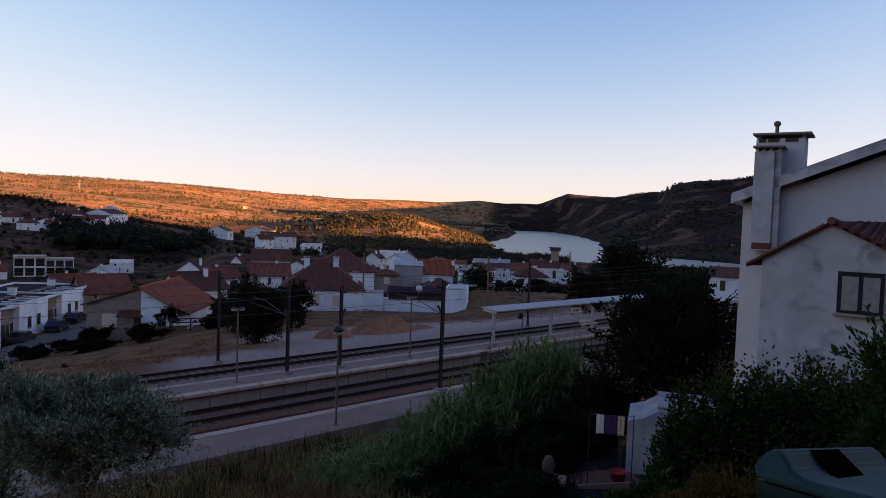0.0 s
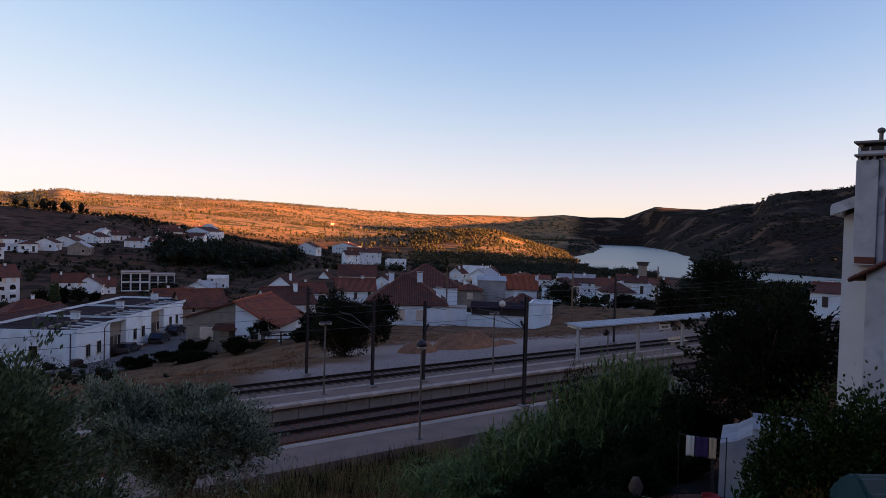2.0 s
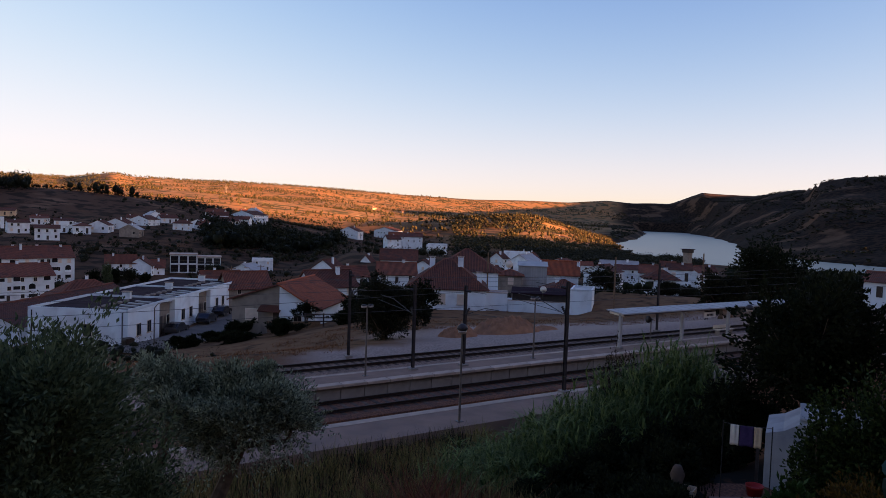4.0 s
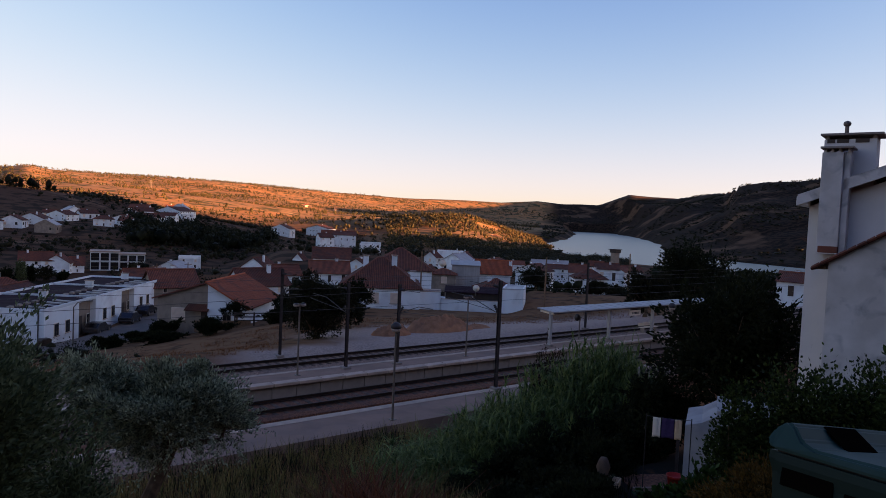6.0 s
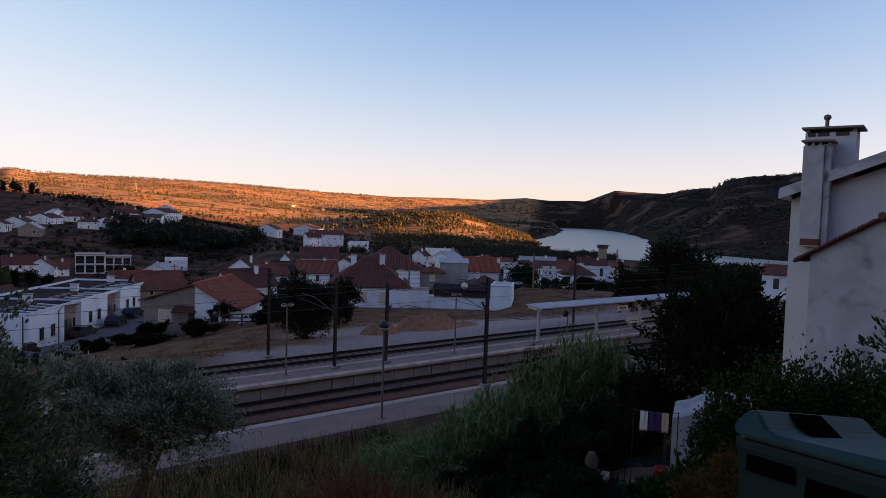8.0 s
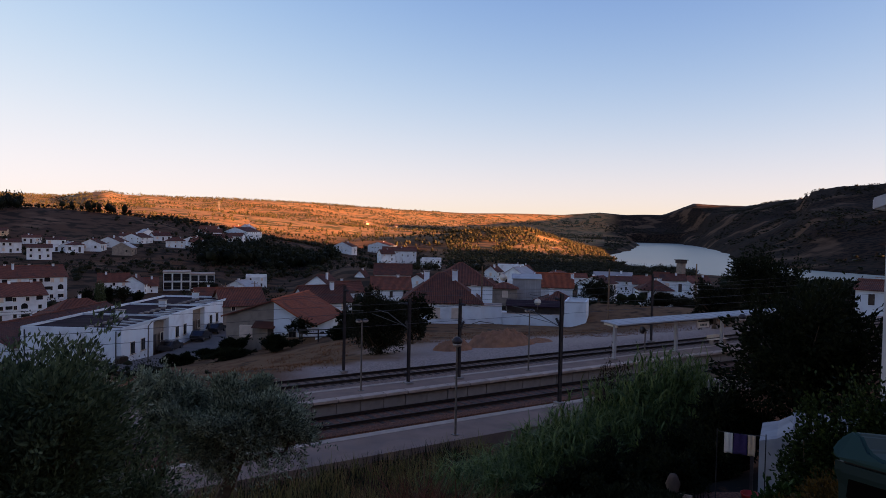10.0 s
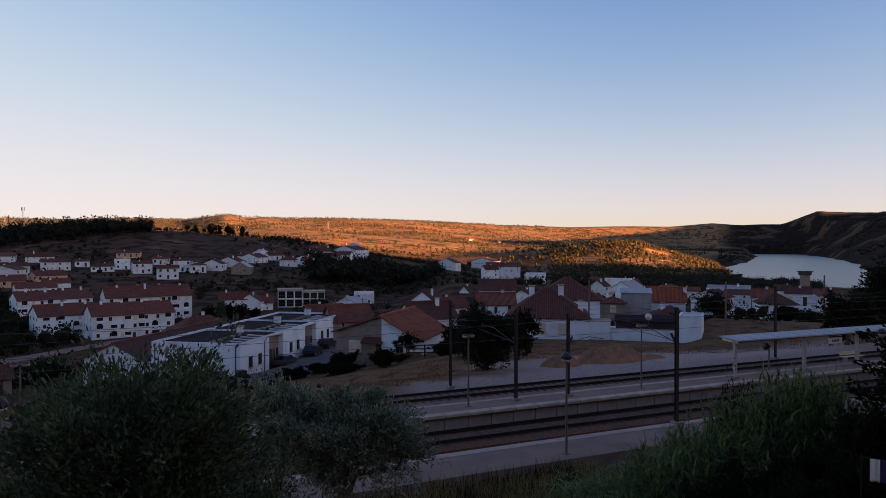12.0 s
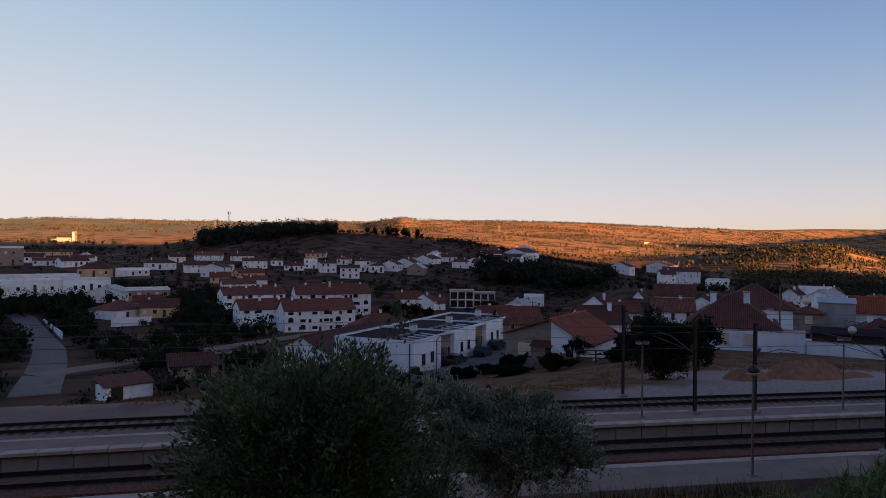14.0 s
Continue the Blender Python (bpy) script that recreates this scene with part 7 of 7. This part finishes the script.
def far_marks():
    for x, y, h in ((392, 1500, 30), (-250, 1700, 28)):
        t = thing("power_pylon", pose(x, y, gz(x, y)), "pale lattice power pylon on the sunlit plateau", "pylon", "power pylons")
        for sx in (-1, 1):
            for sy in (-1, 1):
                part("leg", tube([(2.6 * sx, 2.6 * sy, 0), (0.6 * sx, 0.6 * sy, h * 0.7), (0, 0, h)], 0.22, 5), "steel", t)
        for k, w in ((0.7, 8), (0.82, 6.5), (0.93, 5)):
            part("crossarm", box(w, 0.5, 0.4, (0, 0, h * k)), "steel", t)
    f = thing("factory", pose(-333, 983, gz(-333, 983), 0, 0, 18), "pale factory with a tall silo far out on the plain", "factory")
    part("hall", box(17, 10, 8, (-3, 0, -3), 0.1), "grey", f)
    part("silo", box(3.5, 4, 16, (8, 0, -3), 0.1), "grey", f)
    part("annex", box(5, 8, 6, (-14.5, 0, -3), 0.1), "grey", f)
    part("stack", tube([(11, 0, 0), (11, 0, 14)], 0.5, 8), "concrete", f)
    h = house(712, 1432, gz(712, 1432), 0, 10, 8, 4, 2.5, "gable", "beige", "red", 1, True, 1, "pale farmhouse alone on the sunlit plateau", 4.0, "farmhouse")
    house(780, 1420, gz(780, 1420), 10, 7, 6, 3, 2, "gable", "beige", "red", 1, True, 1, "small pale farm building on the plateau", 4.0, "farmhouse")


low_shed()
pole(32.0, 118.0, 8.0)
pole(46.5, 148.0, 8.0)
pole(70.0, 66.5, 7.5, "tall wooden utility pole beside the yard wall", False)
pole(84.0, 63.0, 7.5, "tall wooden utility pole beside the yard wall", False)
pole(60.5, 83.0, 8.5, "pale concrete utility pole among the houses", False)
street_lamp(13.4, 80.0, 5.0)
water_tower()
antenna_mast()
far_marks()

# trees of the village
for k, (x, y, rx, rz, up, leaf) in enumerate(((21.0, 228.0, 2.1, 2.3, 0.4, "dark_leaf"), (25.0, 229.0, 1.5, 3.9, 0.2, "oak_leaf"), (27.6, 231.0, 1.5, 2.4, 0.3, "dark_leaf"), (31.0, 230.0, 2.8, 2.4, 0.6, "scrub_leaf"), (36.0, 232.0, 1.8, 1.2, 0.2, "dark_leaf"), (8.0, 214.0, 2.2, 1.6, 0.2, "dark_leaf"), (2.5, 212.0, 2.6, 1.2, 0.2, "dark_leaf"))):
    tree("garden_tree", x, y, gz(x, y), up, (rx, rx, rz), 3000, (0.4, 0.24), leaf, "clipped dark garden tree before the apartment blocks", "tree", "garden trees", 301 + k, 16, thick=0.2, low=-0.95, core=0.3)
tree("dark_cypress", 76.8, 48.0, gz(76.8, 48.0), 1.2, (3.6, 3.6, 4.6), 15000, (0.36, 0.19), "dark_leaf", "tall dense dark cypress hedge tree by the railway", seed=101, lobes=44, thick=0.3, low=-0.95)
tree("dark_cypress", 66.0, 47.0, gz(66, 47.0), 1.2, (3.2, 2.8, 2.0), 11000, (0.33, 0.165), "scrub_leaf", "rounded dark tree by the railway", seed=102, lobes=20, thick=0.25, low=-0.95)
for k, (x, y, rx, rz, up) in enumerate(((82.5, 80.5, 3.3, 1.55, 1.0), (93.5, 76.5, 2.7, 1.3, 0.7), (99.5, 76.5, 2.6, 1.6, 0.5), (104.0, 73.5, 2.8, 2.1, 0.6))):
    tree("round_tree", x, y, gz(x, y), up, (rx, rx * 0.85, rz), 9000, (0.26, 0.13), "scrub_leaf", "round dark olive tree on the dry mound below the houses", "tree", "mound trees", 103 + k, 24, thick=0.22, low=-0.85, core=0.3)
tree("orange_tree", 28.6, 73.6, gz(28.6, 73.6), 1.3, (1.35, 1.2, 1.1), 6000, (0.15, 0.08), "dark_leaf", "small round orange tree before the grey cottage", seed=105, lobes=14, thick=0.12)
f0 = thing("field_gate", pose(30.4, 70.6, gz(30.4, 70.6), 0, 0, -20), "dark wooden field gate and fence", "gate")
for k in range(4):
    part("post", box(0.16, 0.16, 1.5, (-3 + 2 * k, 0, -0.2)), "door", f0)
for z in (0.35, 0.75, 1.15):
    part("rail", box(6.2, 0.06, 0.12, (0, 0, z)), "door", f0)
far_woods("dark_wood", "pine_leaf", "dark stand of trees between the hillside quarters", *sprinkle(93, 260, (13, 24), (330, 470), lambda x, y: (np.hypot(x - 118, y - 365) < 75)), 7.0, 94, 110, 1.0, 0.13, 0.5)
off_lane = lambda x, y: (y - 168.3 - 1.43 * (x + 22.1) > 8) | (y - 168.3 - 1.43 * (x + 22.1) < -26)
off_villa = lambda x, y: (np.abs(np.degrees(np.arctan2(x, y)) + 14.1) > 2.9) | (np.hypot(x, y) < 186 + 8 * waves(x, y, 8, 3)) | (np.hypot(x, y) > 256)
far_woods("left_thicket", "dark_leaf", "dark thicket below the apartment blocks", *sprinkle(95, 800, (-26, -4), (125, 300), lambda x, y: (waves(x, y, 26, 2) > -0.2) & (x + 0.42 * y - 8 > 11) & off_villa(x, y) & off_lane(x, y)), 4.2, 96, 130, 0.9, 0.11)

LANE_Y, LANE_X = (70, 108, 149, 198, 237), (-33, -40.8, -53.6, -73.2, -92.8)
off_road = lambda x, y: ((y < 104) | (np.abs(x - np.interp(y, LANE_Y, LANE_X)) > 5.5)) & off_lane(x, y)
far_woods("valley_thicket", "dark_leaf", "black trees crowding the hollow below the warehouses", *sprinkle(111, 1300, (-38, -7), (130, 265), lambda x, y: off_road(x, y) & off_villa(x, y) & (waves(x, y, 11, 4) > -0.12) & (np.hypot(x, y) > np.where(x + 0.41 * y < 7, 112, 175 + 40 * waves(x, y, 30, 2)))), 4.0, 112, 60, 0.95, 0.155)
far_woods("lane_bushes", "dark_leaf", "low dark bushes along the lane", *sprinkle(113, 420, (-30, -4), (80, 150), lambda x, y: off_road(x, y) & (waves(x, y, 9, 7) > -0.05) & ((x < -25) | (y > 108)) & (np.hypot(x + 26, y - 98) > 7) & (np.hypot(x + 21, y - 117) > 8)), 2.2, 114, 110, 0.9, 0.11)
grass("lane_grass", "yard_dry", "dry brown grass on the slope above the lane", (-25, -4), (86, 106), 7000, 0.3, 0.08, 57, None, 0.8, clump=0.8)
house(-51.5, 236.0, gz(-51.5, 236), 8, 11.5, 9, 3.2, 2.2, "gable", "beige", "brown", 1, True, 1, "low beige villa with a brown tiled gable roof", 4.0)
house(-64.5, 238.0, gz(-64.5, 238), 10, 10.5, 9, 3.0, 2.0, "hip", "beige", "red", 1, True, 1, "low beige villa wing with a red tiled hip roof", 4.0)
far_woods("hedge_trees", "dark_leaf", "dark row of trees in front of the warehouses", *sprinkle(119, 230, (-27, -17), (252, 286), None), 4.0, 120, 80, 1.1, 0.09, 0.35)
far_woods("lane_scrub", "dark_leaf", "dark scrub on the far verge of the lane", *sprinkle(121, 330, (-31, -21), (104, 215), lambda x, y: (x < np.interp(y, LANE_Y, LANE_X) - 5) & (waves(x, y, 8, 5) > -0.25)), 2.6, 122, 70, 0.9, 0.135)
rw = thing("retaining_wall", pose(-55.5, 217.0, gz(-55.5, 217), 0, 0, 14), "white retaining wall among dark trees", "wall")
part("wall", box(11, 0.4, 3.2, (0, 0, -0.6), 0.03), "white", rw)

far_woods("slope_bushes", "scrub_leaf", "dark weeds and bushes on the dry slope above the tracks", *sprinkle(115, 150, (-6, 14), (60, 82), lambda x, y: (waves(x, y, 5, 3) > 0.0)), 1.2, 116, 90, 0.8, 0.09)
wb = thing("waste_bin", pose(11.0, 81.5, gz(11.0, 81.5), 0, 0, 20), "dark wheeled waste bin against the terrace", "waste bin")
part("body", prism([(-0.45, 0.1), (0.45, 0.1), (0.52, 1.05), (-0.52, 1.05)], 0.8, at=(0, -0.4, 0)), "door", wb)
part("lid", prism([(-0.56, 1.06), (0.56, 1.06), (0.4, 1.22), (-0.4, 1.22)], 0.86, at=(0, -0.43, 0)), "door", wb)
for sx in (-0.35, 0.35):
    part("wheel", tube([(sx - 0.04, -0.3, 0.1), (sx + 0.04, -0.3, 0.1)], 0.1, 10), "black", wb)


pieces()
